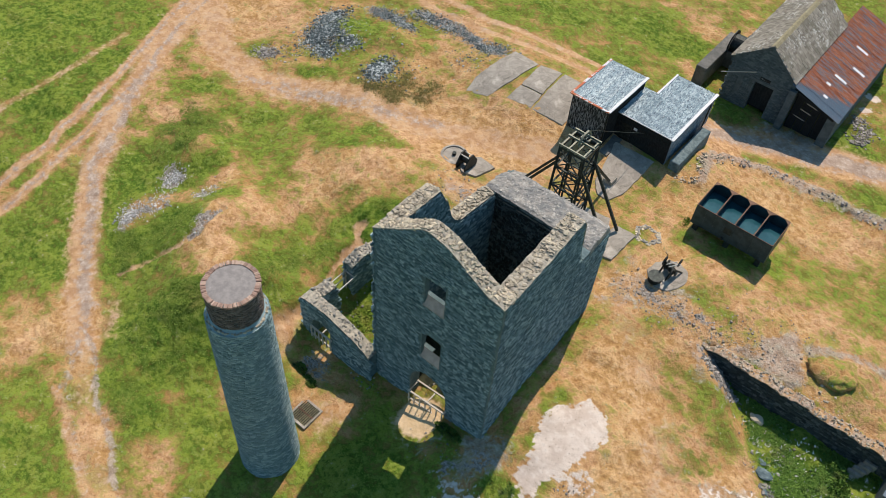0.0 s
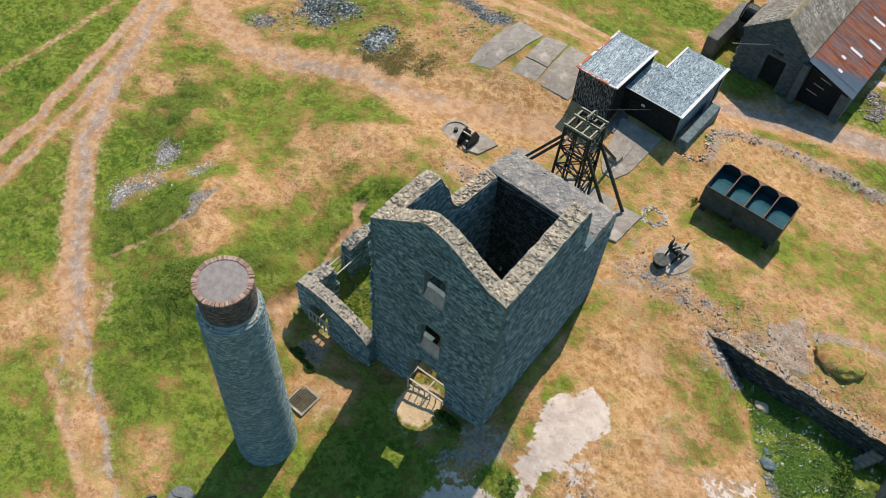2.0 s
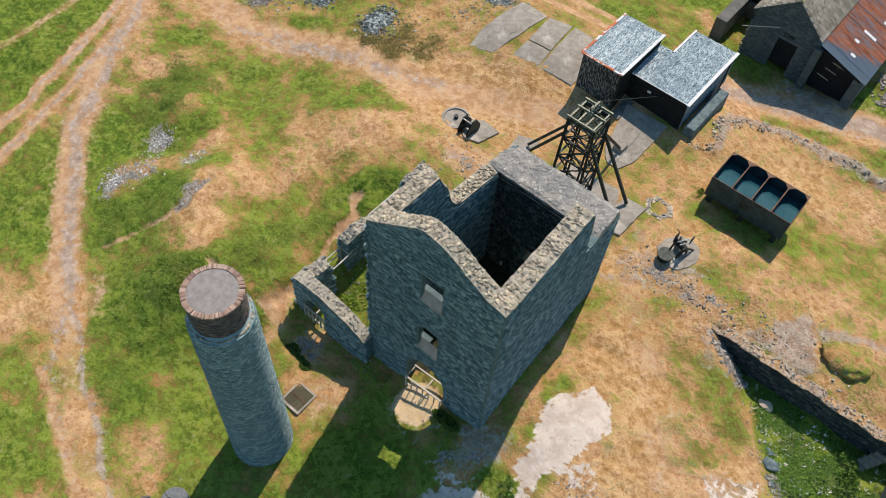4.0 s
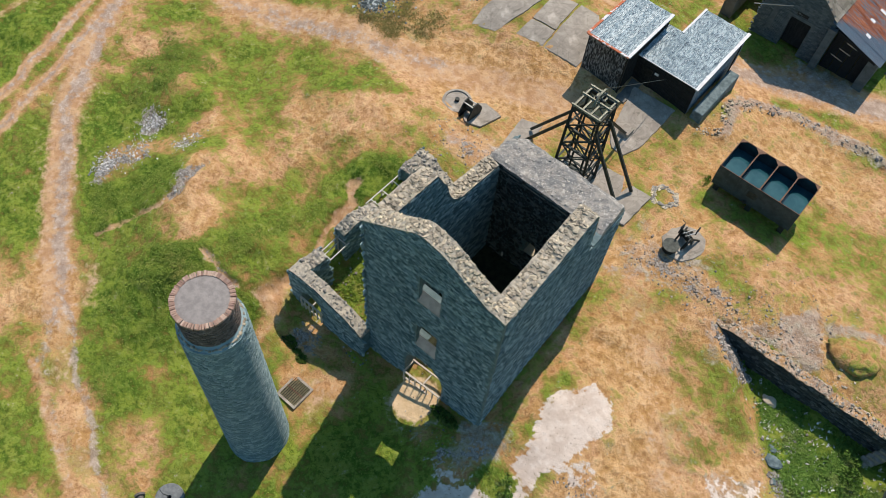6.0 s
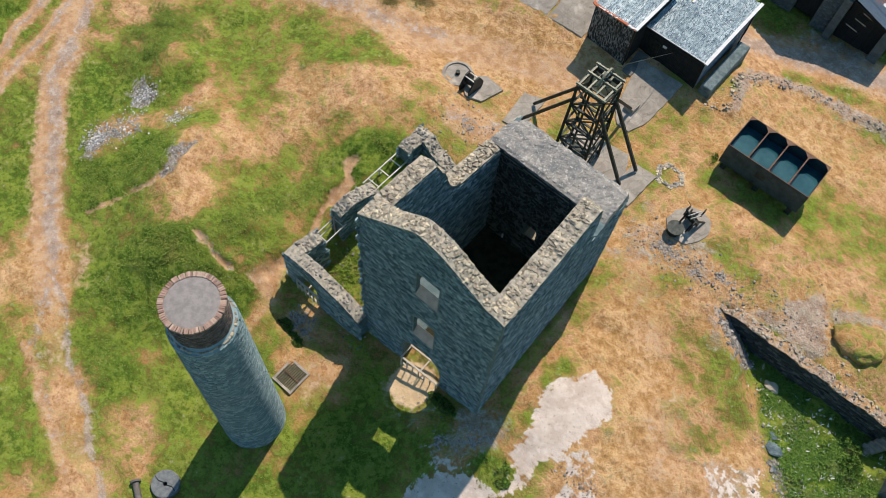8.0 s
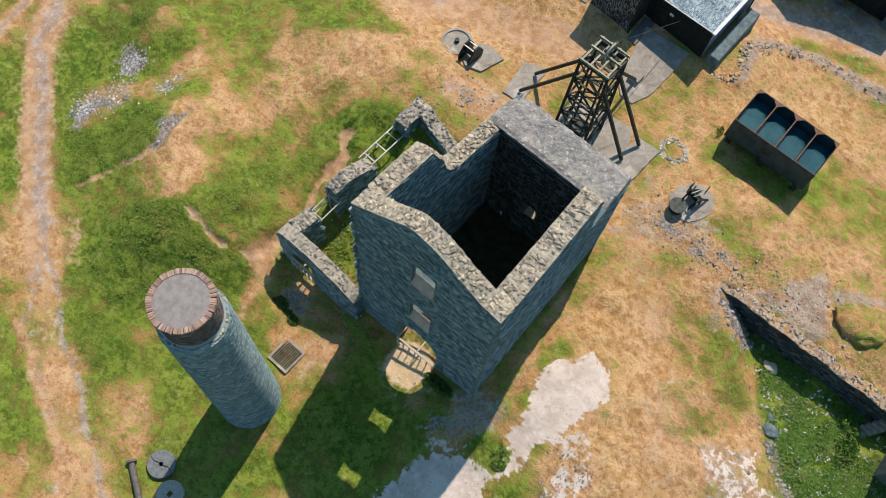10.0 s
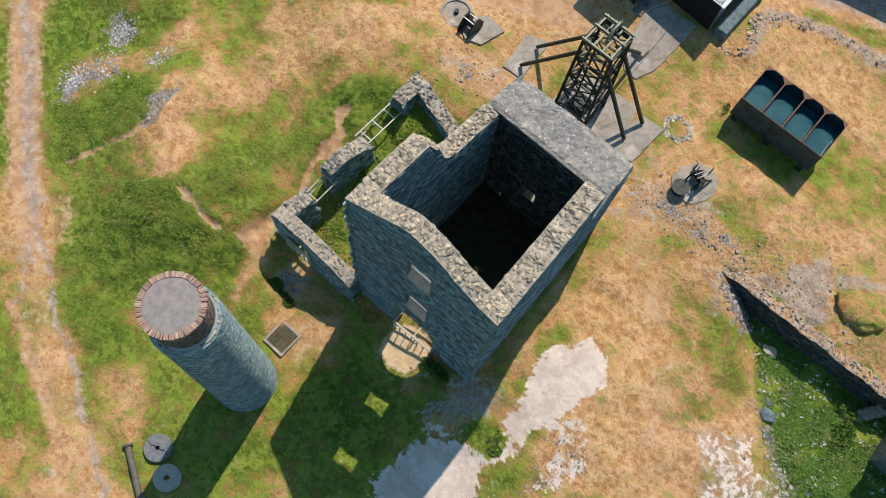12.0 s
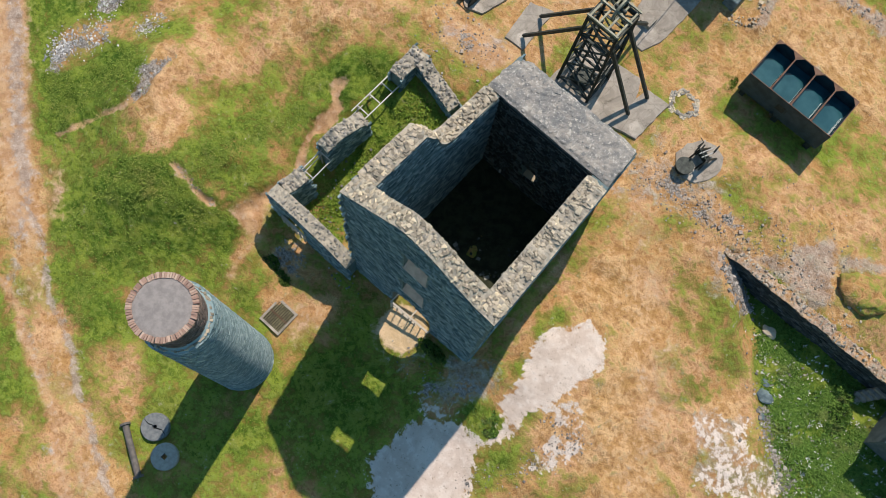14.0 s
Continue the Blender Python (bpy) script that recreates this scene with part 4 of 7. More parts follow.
CUTS = [  # eroded lines: half-width, how deep, bare earth, grit, then the line
    (0.24, 0.22, 1.0, 0.0, [(-13.8, 5.9), (-13.2, 5.2), (-13.0, 4.1), (-13.0, 3.2), (-12.6, 2.3), (-12.3, 1.6), (-12.3, 0.2), (-12.3, -1.0)]),
    (0.30, 0.25, 0.5, 0.75, [(-20.5, -1.2), (-20.5, -0.3), (-20.7, 0.8)]),
    (0.16, 0.06, 0.7, 0.0, [(-20.4, -1.2), (-21.4, -2.4), (-22.1, -3.6), (-22.4, -5.0)]),
    (0.20, 0.15, 1.0, 0.3, [(-16.0, -2.5), (-15.3, -2.4), (-14.5, -2.3), (-13.7, -2.3)]),
    (0.22, 0.0, 0.7, 0.0, [(-11.5, -4.5), (-11.4, -3.5), (-11.4, -2.1)]),
    (0.9, 0.0, 0.42, 0.0, [(0.4, 11.5), (2.5, 10.2), (4.6, 8.1), (6.4, 6.5), (8.1, 4.1), (9.4, 1.2)]),
]
BANK = [(-0.4, 23.3), (-1.2, 25.6), (-0.1, 26.9), (2.0, 28.2), (4.2, 28.9), (6.5, 29.1), (8.7, 29.4), (10.3, 29.1), (18, 30.5)]
RUBBLY = [  # patches strewn with stone
    (0.85, [(-25.7, -3.0), (-26.6, -1.7), (-26.1, -0.8), (-25.1, -1.3), (-25.1, -2.6)]),
    (0.5, [(-25.7, -1.1), (-25.9, -0.2), (-24.8, 0.9), (-24.1, 0.4), (-24.5, -1.1)]),
    (0.85, [(-26.3, 1.0), (-26.7, 1.7), (-26.0, 2.5), (-25.4, 2.3), (-25.4, 1.4)]),
    (0.5, [(-23.1, 0.9), (-23.7, 1.9), (-23.2, 3.0), (-22.4, 2.2)]),
]
LIMY = [  # thin lime waste
    (0.6, [(-0.9, -2.5), (-0.75, -2.0), (0.0, -2.0), (0.9, -1.7), (1.4, -2.3), (0.4, -3.2), (-0.3, -3.1)]),
    (0.52, [(5.0, -1.7), (5.2, -0.8), (5.5, 0.8), (6.1, 1.3), (6.6, 0.4), (6.3, -1.2)]),
    (0.55, [(3.6, 0.6), (5.1, 2.1), (6.1, 1.3), (5.2, 0.5)]),
]
GRAVELLY = [  # grey-pink gravel behind the pit wall and by the house corner
    (0.85, [(-0.45, 0.1), (-0.5, -1.6), (0.4, -2.2), (1.1, -1.6), (1.5, -0.1), (1.0, 1.4), (0.1, 0.6)]),
    (1.0, [(6.0, 13.0), (8.1, 13.9), (8.1, 14.8), (9.2, 16.6), (10.0, 16.0), (10.8, 14.4), (11.0, 12.9), (9.6, 12.8), (7.9, 12.9)]),
    (0.75, LIME_EAST),
    (0.95, [(9.9, 16.0), (12.3, 17.4), (17, 19.4), (17, 18.4), (12.7, 16.8), (10.7, 15.6)]),
]
STONES = [(-0.9, 12.7), (1.0, 14.8), (2.2, 14.1), (3.3, 14.5), (5.1, 13.8), (4.6, 12.6), (2.8, 12.5), (0.6, 11.2)]


def cover(x, y):
    # ragged outlines
    wx = x + 0.9 * ripple(x, y, 0.35, 1) + 0.4 * ripple(x, y, 1.3, 5)
    wy = y + 0.9 * ripple(x, y, 0.35, 9) + 0.4 * ripple(x, y, 1.3, 13)
    mx, my = x + 0.4 * (wx - x), y + 0.4 * (wy - y)
    sx, sy = x + 0.15 * ripple(x, y, 0.6, 3), y + 0.15 * ripple(x, y, 0.6, 7)
    tx, ty = x + 0.35 * ripple(x, y, 0.7, 31, 3), y + 0.35 * ripple(x, y, 0.7, 35, 3)
    lush = 0.44 + 0.36 * np.maximum(blobs(wx, wy, GREEN + GREEN_NORTH + GREEN_MORE), 0) - 0.40 * blobs(wx, wy, STRAW + STRAW_NORTH)
    lush = lush + 0.36 * blobs(mx, my, GREEN_FINE) - 0.36 * blobs(mx, my, STRAW_FINE)
    for level, sure, points in TURF:
        m = sure * inside(tx, ty, points, 0.55)
        lush = lush * (1 - m) + level * m
    lush = lush + 0.15 * ripple(x, y, 0.22, 21, 3) + 0.12 * ripple(x, y, 0.9, 25, 2)
    far = soft(34, 60, np.hypot(x + 8, y - 8))
    lush = lush * (1 - far) + 0.75 * far
    scrub = 0.5 * blobs(wx, wy, SCRUB_SHADE)
    for level, points in RANK:
        scrub = np.maximum(scrub, level * inside(wx, wy, points, 1.1))
    bare, cut = np.zeros_like(x), np.zeros_like(x)
    for w, s, twin, line in TRACKS:
        d = line_distance(sx, sy, line)
        if twin:
            bare = np.maximum(bare, s * np.exp(-((np.abs(d - w * 0.75) / 0.35) ** 4)))
        else:
            bare = np.maximum(bare, s * np.exp(-((d / (w * 1.2)) ** 4)) + 0.12 * np.exp(-((d / (2.0 * w)) ** 2)))
        lush = lush - 0.25 * np.exp(-((d / (w * 1.6)) ** 2))
    for level, points in EARTH:
        bare = np.maximum(bare, level * inside(tx, ty, points, 0.4))
    grit = blobs(mx, my, GRIT) * 0.85
    for w, deep, earth, stone, line in CUTS:
        k = np.exp(-((line_distance(tx, ty, line) / (w * 1.25)) ** 4))
        bare, grit, cut = np.maximum(bare, earth * k), np.maximum(grit, stone * k), np.maximum(cut, deep * k)
    # where the doorway's sunlight is painted, on bare trodden earth
    door = np.exp(-((((x + 3.35) / 1.2) ** 2 + ((y + 0.7) / 1.15) ** 2) ** 2))
    bare = np.maximum(bare, 1.0 * door)
    rut = 0.62 * blobs(wx, wy, STONY)
    rut = np.maximum(rut, 0.62 * inside(tx, ty, STONES, 0.6))
    for s, points in GRAVELLY:
        rut = np.maximum(rut, s * inside(tx, ty, points, 0.45))
    for w, s, line in RUTS:
        rut = np.maximum(rut, s * np.exp(-((line_distance(sx, sy, line) / w) ** 2)))
    pale = blobs(mx, my, PALE) * 0.9
    for points, s in ((LIME_WEST, 1.0), (LIME_EAST, 0.47)):
        px, py = x + 0.12 * (wx - x), y + 0.12 * (wy - y)
        pale = np.maximum(pale, s * inside(px, py, points, 0.55))
    for s, points in LIMY:
        pale = np.maximum(pale, s * inside(tx, ty, points, 0.5))
    bank = np.exp(-((line_distance(tx, ty, BANK) / 0.5) ** 2))
    rut = np.maximum(rut, 1.0 * bank)
    for s, points in RUBBLY:
        grit = np.maximum(grit, s * inside(tx, ty, points, 0.35))
    hx, hy = (np.abs(x + 3.5) < 3.6), (y > -0.2) & (y < 10.2)
    lush = np.where(hx & hy, 0.5, lush)
    grit = np.maximum(grit, 0.8 * np.exp(-((line_distance(mx, my, [(-28.6, 23.6), (-26.5, 23.6), (-24.1, 22.6)]) / 0.6) ** 2)))
    grit = np.maximum(grit, 0.85 * np.exp(-((line_distance(mx, my, [(-25.5, 25.0), (-23.3, 24.9), (-20.7, 24.6), (-18.3, 24.0), (-16.9, 24.4)]) / 0.6) ** 2)))
    return dict(lush=np.clip(lush, 0, 1), bare=np.clip(bare, 0, 1), pale=pale, grit=grit * (1 - door), scrub=scrub, rut=rut * (1 - door), bank=bank, cut=cut, door=door)


FLATS = [(2.6, [(-15.5, 22.5), (-11.5, 23.8)]), (1.8, [(-9, 15), (-6, 14.6), (-1.6, 15)]), (1.8, [(-4.4, 17.5), (-4.5, 22)]), (1.5, [(1.9, 15), (2, 15.2)]), (1.6, [(-12.8, 14.2), (-11.4, 14.4)])]


def surface(x, y, c):
    """The ground's height with its hummocks and tussocks."""
    rough = ripple(x, y, 0.45, 41) * 0.10 + ripple(x, y, 1.3, 42) * 0.06 + ripple(x, y, 2.8, 43) * 0.03
    clumps = np.abs(ripple(x, y, 0.9, 47)) * 0.22 + np.abs(ripple(x, y, 2.1, 48)) * 0.09
    for w, line in FLATS:
        rough = rough * (1 - np.exp(-((line_distance(x, y, line) / w) ** 6)))
    return lie(x, y) + rough * (1 - 0.75 * np.maximum(c["bare"], c["pale"])) * (1 + 0.5 * c["lush"]) + clumps * np.clip(1.0 * c["scrub"], 0, 1) + 0.16 * c["bank"] - c["cut"]


GRID = {}


def cover_at(x, y):
    """The cover at places within the sheet's grid."""
    i = np.clip(np.searchsorted(GRID["xs"], x), 0, len(GRID["xs"]) - 1)
    j = np.clip(np.searchsorted(GRID["ys"], y), 0, len(GRID["ys"]) - 1)
    k = j * len(GRID["xs"]) + i
    return {name: v[k] for name, v in GRID.items() if name not in ("xs", "ys")}


def ground_sheet():
    def axis(lo, hi, step, out):
        core = np.arange(lo, hi + 1e-6, step)
        ext = np.cumsum(step * 1.35 ** np.arange(1, out))
        return np.concatenate([(lo - ext)[::-1], core, hi + ext])

    xs, ys = axis(-44, 20, 0.16, 27), axis(-18, 46, 0.16, 27)
    gx, gy = np.meshgrid(xs, ys)
    x, y = gx.ravel(), gy.ravel()
    c = cover(x, y)
    GRID.update(xs=xs, ys=ys, **c)
    z = surface(x, y, c)
    nx, ny = len(xs), len(ys)
    i = (np.arange(ny - 1)[:, None] * nx + np.arange(nx - 1)[None]).ravel()
    quads = np.stack([i, i + 1, i + nx + 1, i + nx], 1)
    me = bpy.data.meshes.new("ground")
    me.vertices.add(len(x))
    me.vertices.foreach_set("co", np.stack([x, y, z], 1).ravel())
    me.loops.add(quads.size)
    me.loops.foreach_set("vertex_index", quads.ravel().astype(np.int32))
    me.polygons.add(len(quads))
    me.polygons.foreach_set("loop_start", np.arange(0, quads.size, 4, dtype=np.int32))
    me.polygons.foreach_set("use_smooth", np.ones(len(quads), bool))
    me.update(calc_edges=True)
    for k, v in c.items():
        a = me.attributes.new(k, "FLOAT", "POINT")
        a.data.foreach_set("value", v.astype(np.float32))
    me.materials.append(M_GROUND)
    return tagged(new("ground", me), "sheep-cropped turf, dry straw grass and worn earth tracks", "ground", kind="structure")


ground_sheet()


def lie_of(x, y):
    """The height of the finished ground surface."""
    px, py = np.array([x], float), np.array([y], float)
    return float(surface(px, py, cover_at(px, py))[0])

# ---------------------------------------------------------------- engine house
HW, HL = 7.08, 10.1  # gable along x from -HW to 0, sides along y from 0 to HL
house = thing("engine_house", "roofless grey limestone mine engine house with ragged wall heads", "ruin", (-3.5, 5.0, -1.6))


def edges(lo, hi, step, extra):
    return sorted(set([round(v, 3) for v in np.arange(lo, hi, step)] + [hi] + list(extra)))


def gable_head(x):
    return lerp(x, (-7.15, -6.5, -5.7, -5.0, -4.4, -4.0, -3.5, -2.8, -2.05, -1.3, -0.7, 0), (10.1, 10.5, 11.1, 11.65, 12.1, 12.2, 12.15, 11.9, 11.45, 10.95, 10.7, 10.55)) + jag(x, 1.0, 0.06)


def gable_back(x):
    """How thick the gable is."""
    return lerp(x, (-HW, -5.5, -2, 0), (0.88, 0.74, 0.70, 0.80))


def right_head(y):
    return lerp(y, (0, 3, 6.0, 6.35, 6.6, 6.9, 7.3, 8.0, 8.15, HL), (10.6, 10.55, 10.65, 10.3, 8.6, 7.4, 6.8, 6.78, 6.42, 6.42)) + jag(y, 7.0, 0.10 if y < 6.2 else 0.03)


def left_head(y):
    return lerp(y, (0, 2, 3.5, 3.85, 4.15, 4.45, 4.8, 5.3, 8.0, 8.15, HL), (10.1, 10.3, 10.3, 9.5, 9.1, 7.9, 7.3, 6.95, 6.8, 6.42, 6.42)) + jag(y, 3.0, 0.10 if y < 5 else 0.03)


def const(v):
    return lambda s: v


def arch(c, r, spring, rise):
    return lambda s: spring + rise * math.sqrt(max(0.0, 1 - ((s - c) / r) ** 2))


DOOR = (-4.62, -2.32)
WIN = (-4.05, -2.92)
gable_holes = [(*DOOR, const(-2.6), arch(-3.47, 1.15, 0.4, 1.35)), (*WIN, const(3.1), arch(-3.48, 0.60, 5.0, 0.15)), (*WIN, const(7.3), arch(-3.48, 0.60, 9.15, 0.12))]
inner_holes = [(*DOOR, const(-2.6), arch(-3.47, 1.15, 1.9, 1.25)), (-4.35, -2.85, const(3.1), const(5.1)), (-4.35, -2.85, const(7.3), const(9.28))]
LEFT_SLIT = (2.1, 2.7, const(5.7), const(6.3))
gable = part("gable_wall", columns(edges(-HW, 0, 0.12, (*DOOR, -4.05, -2.92)), const(-2.4), gable_head, gable_holes, 0.0, 0.22, lambda s, d, z: (s, d, z)), M_CORE, house)
part("gable_backing", columns(edges(-HW, 0, 0.12, (*DOOR, -4.35, -2.85)), const(-2.4), gable_head, inner_holes, 0.22, 0.9, lambda s, d, z: (s, d if d < 0.5 else gable_back(s), z)), M_CORE, house)
side_r = part("side_wall", columns(edges(0.8, HL, 0.12, (2.36, 2.62)), const(-1.4), right_head, [(2.36, 2.62, const(6.1), const(6.42))], 0.0, -0.9, lambda s, d, z: (d, s, z)), M_CORE, house)
side_l = part("side_wall", columns(edges(0.88, HL, 0.12, LEFT_SLIT[:2]), const(-2.4), left_head, [LEFT_SLIT], -HW, -HW + 0.8, lambda s, d, z: (d, s, z)), M_CORE, house)
bob_cuts = edges(-HW + 0.8, -0.9, 0.15, (-3.85, -3.15))
bob = part("bob_wall", columns(bob_cuts, const(-1.8), lambda s: 6.45, [(-3.85, -3.15, const(1.35), arch(-3.5, 0.36, 2.2, 0.35))], 8.05, 8.8, lambda s, d, z: (s, d, z)), M_CORE, house)
part("bob_backing", columns(bob_cuts, const(-1.8), lambda s: 6.45, [(-3.85, -3.15, const(1.35), const(5.4))], 8.8, HL, lambda s, d, z: (s, d, z)), M_CORE, house)
top = Shape()
cuts, rows_y = np.linspace(-HW + 0.02, -0.02, 72), np.linspace(8.02, HL, 22)


def head(x, y):
    """The weathered top of the bob wall."""
    edge = 0.12 * soft(0.35, 0.0, HL - y) + 0.30 * soft(0.9, 0.0, x + HW) * soft(1.0, 0.0, HL - y) + 0.08 * soft(0.25, 0.0, y - 8.02)
    return 6.86 + 0.05 * noise.noise((x * 2, y * 2, 3)) + 0.05 * noise.noise((x * 0.7, y * 0.7, 8)) + 0.035 * noise.noise((x * 6, y * 6, 5)) - edge


nt = len(cuts)


def ragged_edge(x, y):
    """The capping's broken outline: its back corners are worn away."""
    back = y > 9.0
    dx = 0.07 * noise.noise((y * 1.7, 3.0, 1.0)) + 0.06 * noise.noise((y * 5, 1.0, 2.0))
    dy = 0.08 * noise.noise((x * 1.6, 9.0, 1.0)) + 0.06 * noise.noise((x * 5, 2.0, 7.0))
    k = soft(0.7, 0.0, x + HW) * soft(1.2, 0.0, HL - y) + 0.4 * soft(0.5, 0.0, -x) * soft(0.6, 0.0, HL - y)
    inward = 0.03 + 0.12 * float(k)
    px = x + (inward + dx) * soft(0.5, 0.0, x + HW) - (inward + dx) * soft(0.5, 0.0, -x)
    py = y - (0.02 + 0.14 * float(k) + dy) * soft(0.6, 0.0, HL - y) * (1 if back else 0)
    return float(px), float(py)


top.v = [(*ragged_edge(x, y), head(x, y)) for y in rows_y for x in cuts] + [(x, y, 6.4) for y in rows_y for x in cuts]
half = len(top.v) // 2
for r in range(len(rows_y) - 1):
    for q in range(nt - 1):
        k = r * nt + q
        top.f += [(k, k + 1, k + nt + 1, k + nt), (half + k, half + k + nt, half + k + nt + 1, half + k + 1)]
rim = list(range(nt)) + [r * nt + nt - 1 for r in range(1, len(rows_y))] + [(len(rows_y) - 1) * nt + q for q in range(nt - 2, -1, -1)] + [r * nt for r in range(len(rows_y) - 2, 0, -1)]
top.f += [(a, half + a, half + b, b) for a, b in zip(rim, rim[1:] + rim[:1])]
part("wall_head_slab", top, M_BOBTOP, house, "lichen-blotched mortar capping")


def on_bob():
    x, y = rng.uniform(-HW + 0.3, -0.1), rng.uniform(8.15, HL - 0.15)
    return (x, y, head(x, y) - 0.052), (1, 0)


part("bedded_stone", pebbles(cap_stones(200, on_bob, (0.03, 0.10))), stone_material("bedded_grey_stone", (0.22, 0.225, 0.22), (0.33, 0.32, 0.30), (0.56, 0.53, 0.47), "island", 0.5), house, kind="stuff")
part("plug_hole_sill", Shape().add([(-3.84, 8.1, 1.4), (-3.16, 8.1, 1.4), (-3.16, 10.05, 1.4), (-3.84, 10.05, 1.4), (-3.84, 8.06, 1.5), (-3.16, 8.06, 1.5), (-3.16, 10.05, 1.7), (-3.84, 10.05, 1.7)], CUBE_F), M_CAPS, house, "sunlit stone sill")
M_LIMEWASH = plain("flaking_limewash", (0.50, 0.52, 0.52), (0.68, 0.69, 0.67), 5, fine=14, bump=0.5)
for x0, z0, wide, tall in ((-5.78, -0.35, 0.16, 0.75), (-5.45, -0.4, 0.22, 0.55), (-5.1, 0.2, 0.12, 0.4)):
    bevelled(part("limewash_patch", Shape().box(x0, 7.965, z0 - tall, x0 + wide, 8.0, z0, 0.0), M_LIMEWASH, house, "pale flaking limewash"), 0.012)
# Added bar that draws the thin dark line along the inner wall edge.
part("floor_rail", Shape().tube((-HW + 0.8, 7.98, 6.62), (-0.9, 7.98, 6.62), 0.035), M_STEEL, house, "thin bar added for the dark line of the wall edge")
for zc in (7.33, 3.13):
    s = Shape()
    a, b = -4.1, -2.88
    s.add([(a, -0.04, zc - 0.04), (b, -0.04, zc - 0.04), (b, 0.29, zc + 0.37), (a, 0.29, zc + 0.37), (a, 0.5, zc - 0.25), (b, 0.5, zc - 0.25), (a, -0.03, zc - 0.14), (b, -0.03, zc - 0.14)],
          [(0, 1, 2, 3), (3, 2, 5, 4), (0, 6, 7, 1), (6, 4, 5, 7), (1, 7, 5, 2), (0, 3, 4, 6)])
    part("window_sill", s, M_SILL, house, "sloping grey cement sill")


def in_gable(x, z):
    if z > gable_head(x) - 0.02 or z < -2.2 or x > -0.03 or x < -HW + 0.03:
        return False
    return not any(a - 0.02 < x < b + 0.02 and lo(x) < z < hi(x) for a, b, lo, hi in gable_holes)


rows = rubble_face((-HW, 0, 0), (1, 0, 0), (0, -1, 0), HW, -2.0, 12.8, lambda s, z: in_gable(s - HW, z), 0.085, 0.21)
part("rubble_facing", pebbles(rows), M_FACE, gable, kind="stuff")
rows = rubble_face((0, 0, 0), (0, 1, 0), (1, 0, 0), HL, -1.0, 11, lambda s, z: 0.03 < s < HL and z < right_head(s) - 0.06 and not (2.32 < s < 2.66 and 6.06 < z < 6.46), 0.085, 0.22)
part("rubble_facing", pebbles(rows), M_FACE, side_r, kind="stuff")
rows = rubble_face((-HW + 0.8, 0.9, 0), (0, 1, 0), (1, 0, 0), 7.1, -1.2, 11, lambda s, z: z < left_head(s + 0.9) - 0.06 and not (1.15 < s < 1.85 and 5.65 < z < 6.35), 0.12, 0.26)
part("inner_facing", pebbles(rows), M_FACE, side_l, kind="stuff")
rows = rubble_face((-HW, 0.0, 0), (0, 1, 0), (-1, 0, 0), HL, -1.6, 11, lambda s, z: z < left_head(s) - 0.06 and not (2.05 < s < 2.75 and 5.65 < z < 6.35), 0.15, 0.32)
part("rubble_facing", pebbles(rows), M_FACE, side_l, kind="stuff")
# Bob wall's inner face: its shade stands in the darker stone colour.
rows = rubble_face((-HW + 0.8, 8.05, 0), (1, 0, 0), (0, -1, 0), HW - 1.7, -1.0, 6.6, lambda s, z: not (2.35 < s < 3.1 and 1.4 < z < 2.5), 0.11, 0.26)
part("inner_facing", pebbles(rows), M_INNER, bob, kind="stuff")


def strip(cuts, headline, front, back, place):
    return columns(cuts, lambda s: headline(s) - 0.05, lambda s: headline(s) + 0.012, [], front, back, place)


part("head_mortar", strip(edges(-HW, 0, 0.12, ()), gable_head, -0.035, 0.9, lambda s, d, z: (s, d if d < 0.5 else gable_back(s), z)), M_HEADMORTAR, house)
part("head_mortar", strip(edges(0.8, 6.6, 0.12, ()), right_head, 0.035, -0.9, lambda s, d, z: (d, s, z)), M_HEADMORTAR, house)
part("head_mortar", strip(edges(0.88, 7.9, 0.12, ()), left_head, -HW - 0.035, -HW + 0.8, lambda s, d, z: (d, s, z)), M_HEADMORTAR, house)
# Earth floor: shade between the walls is put into its near-black colour.
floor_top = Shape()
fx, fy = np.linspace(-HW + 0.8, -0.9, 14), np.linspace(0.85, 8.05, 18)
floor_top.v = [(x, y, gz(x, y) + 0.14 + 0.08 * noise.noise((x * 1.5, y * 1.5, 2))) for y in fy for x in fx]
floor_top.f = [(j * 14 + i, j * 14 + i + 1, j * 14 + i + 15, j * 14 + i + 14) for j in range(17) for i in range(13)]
part("earth_floor", floor_top, plain("shaded_floor_earth", (0.018, 0.022, 0.012), (0.045, 0.05, 0.026), 2.5, fine=12, bump=1.0), house, "earth floor with the interior's shade in its colour")


def on_gable():
    x = rng.uniform(-HW + 0.05, -0.05)
    y = rng.uniform(0.06, gable_back(x) - 0.05)
    return (x, y, gable_head(x) + rng.uniform(-0.06, 0.01)), (1, 0)


def on_right():
    y, x = rng.uniform(0.2, 6.5), rng.uniform(-0.84, -0.06)
    return (x, y, right_head(y) + rng.uniform(-0.06, 0.01)), (0, 1)


def on_left():
    y, x = rng.uniform(0.2, 4.6), rng.uniform(-HW + 0.05, -HW + 0.75)
    return (x, y, left_head(y) + rng.uniform(-0.06, 0.01)), (0, 1)


def on_left_low():
    y, x = rng.uniform(4.5, 7.95), rng.uniform(-HW + 0.05, -HW + 0.75)
    return (x, y, left_head(y) + rng.uniform(-0.03, 0.05)), (0, 1)


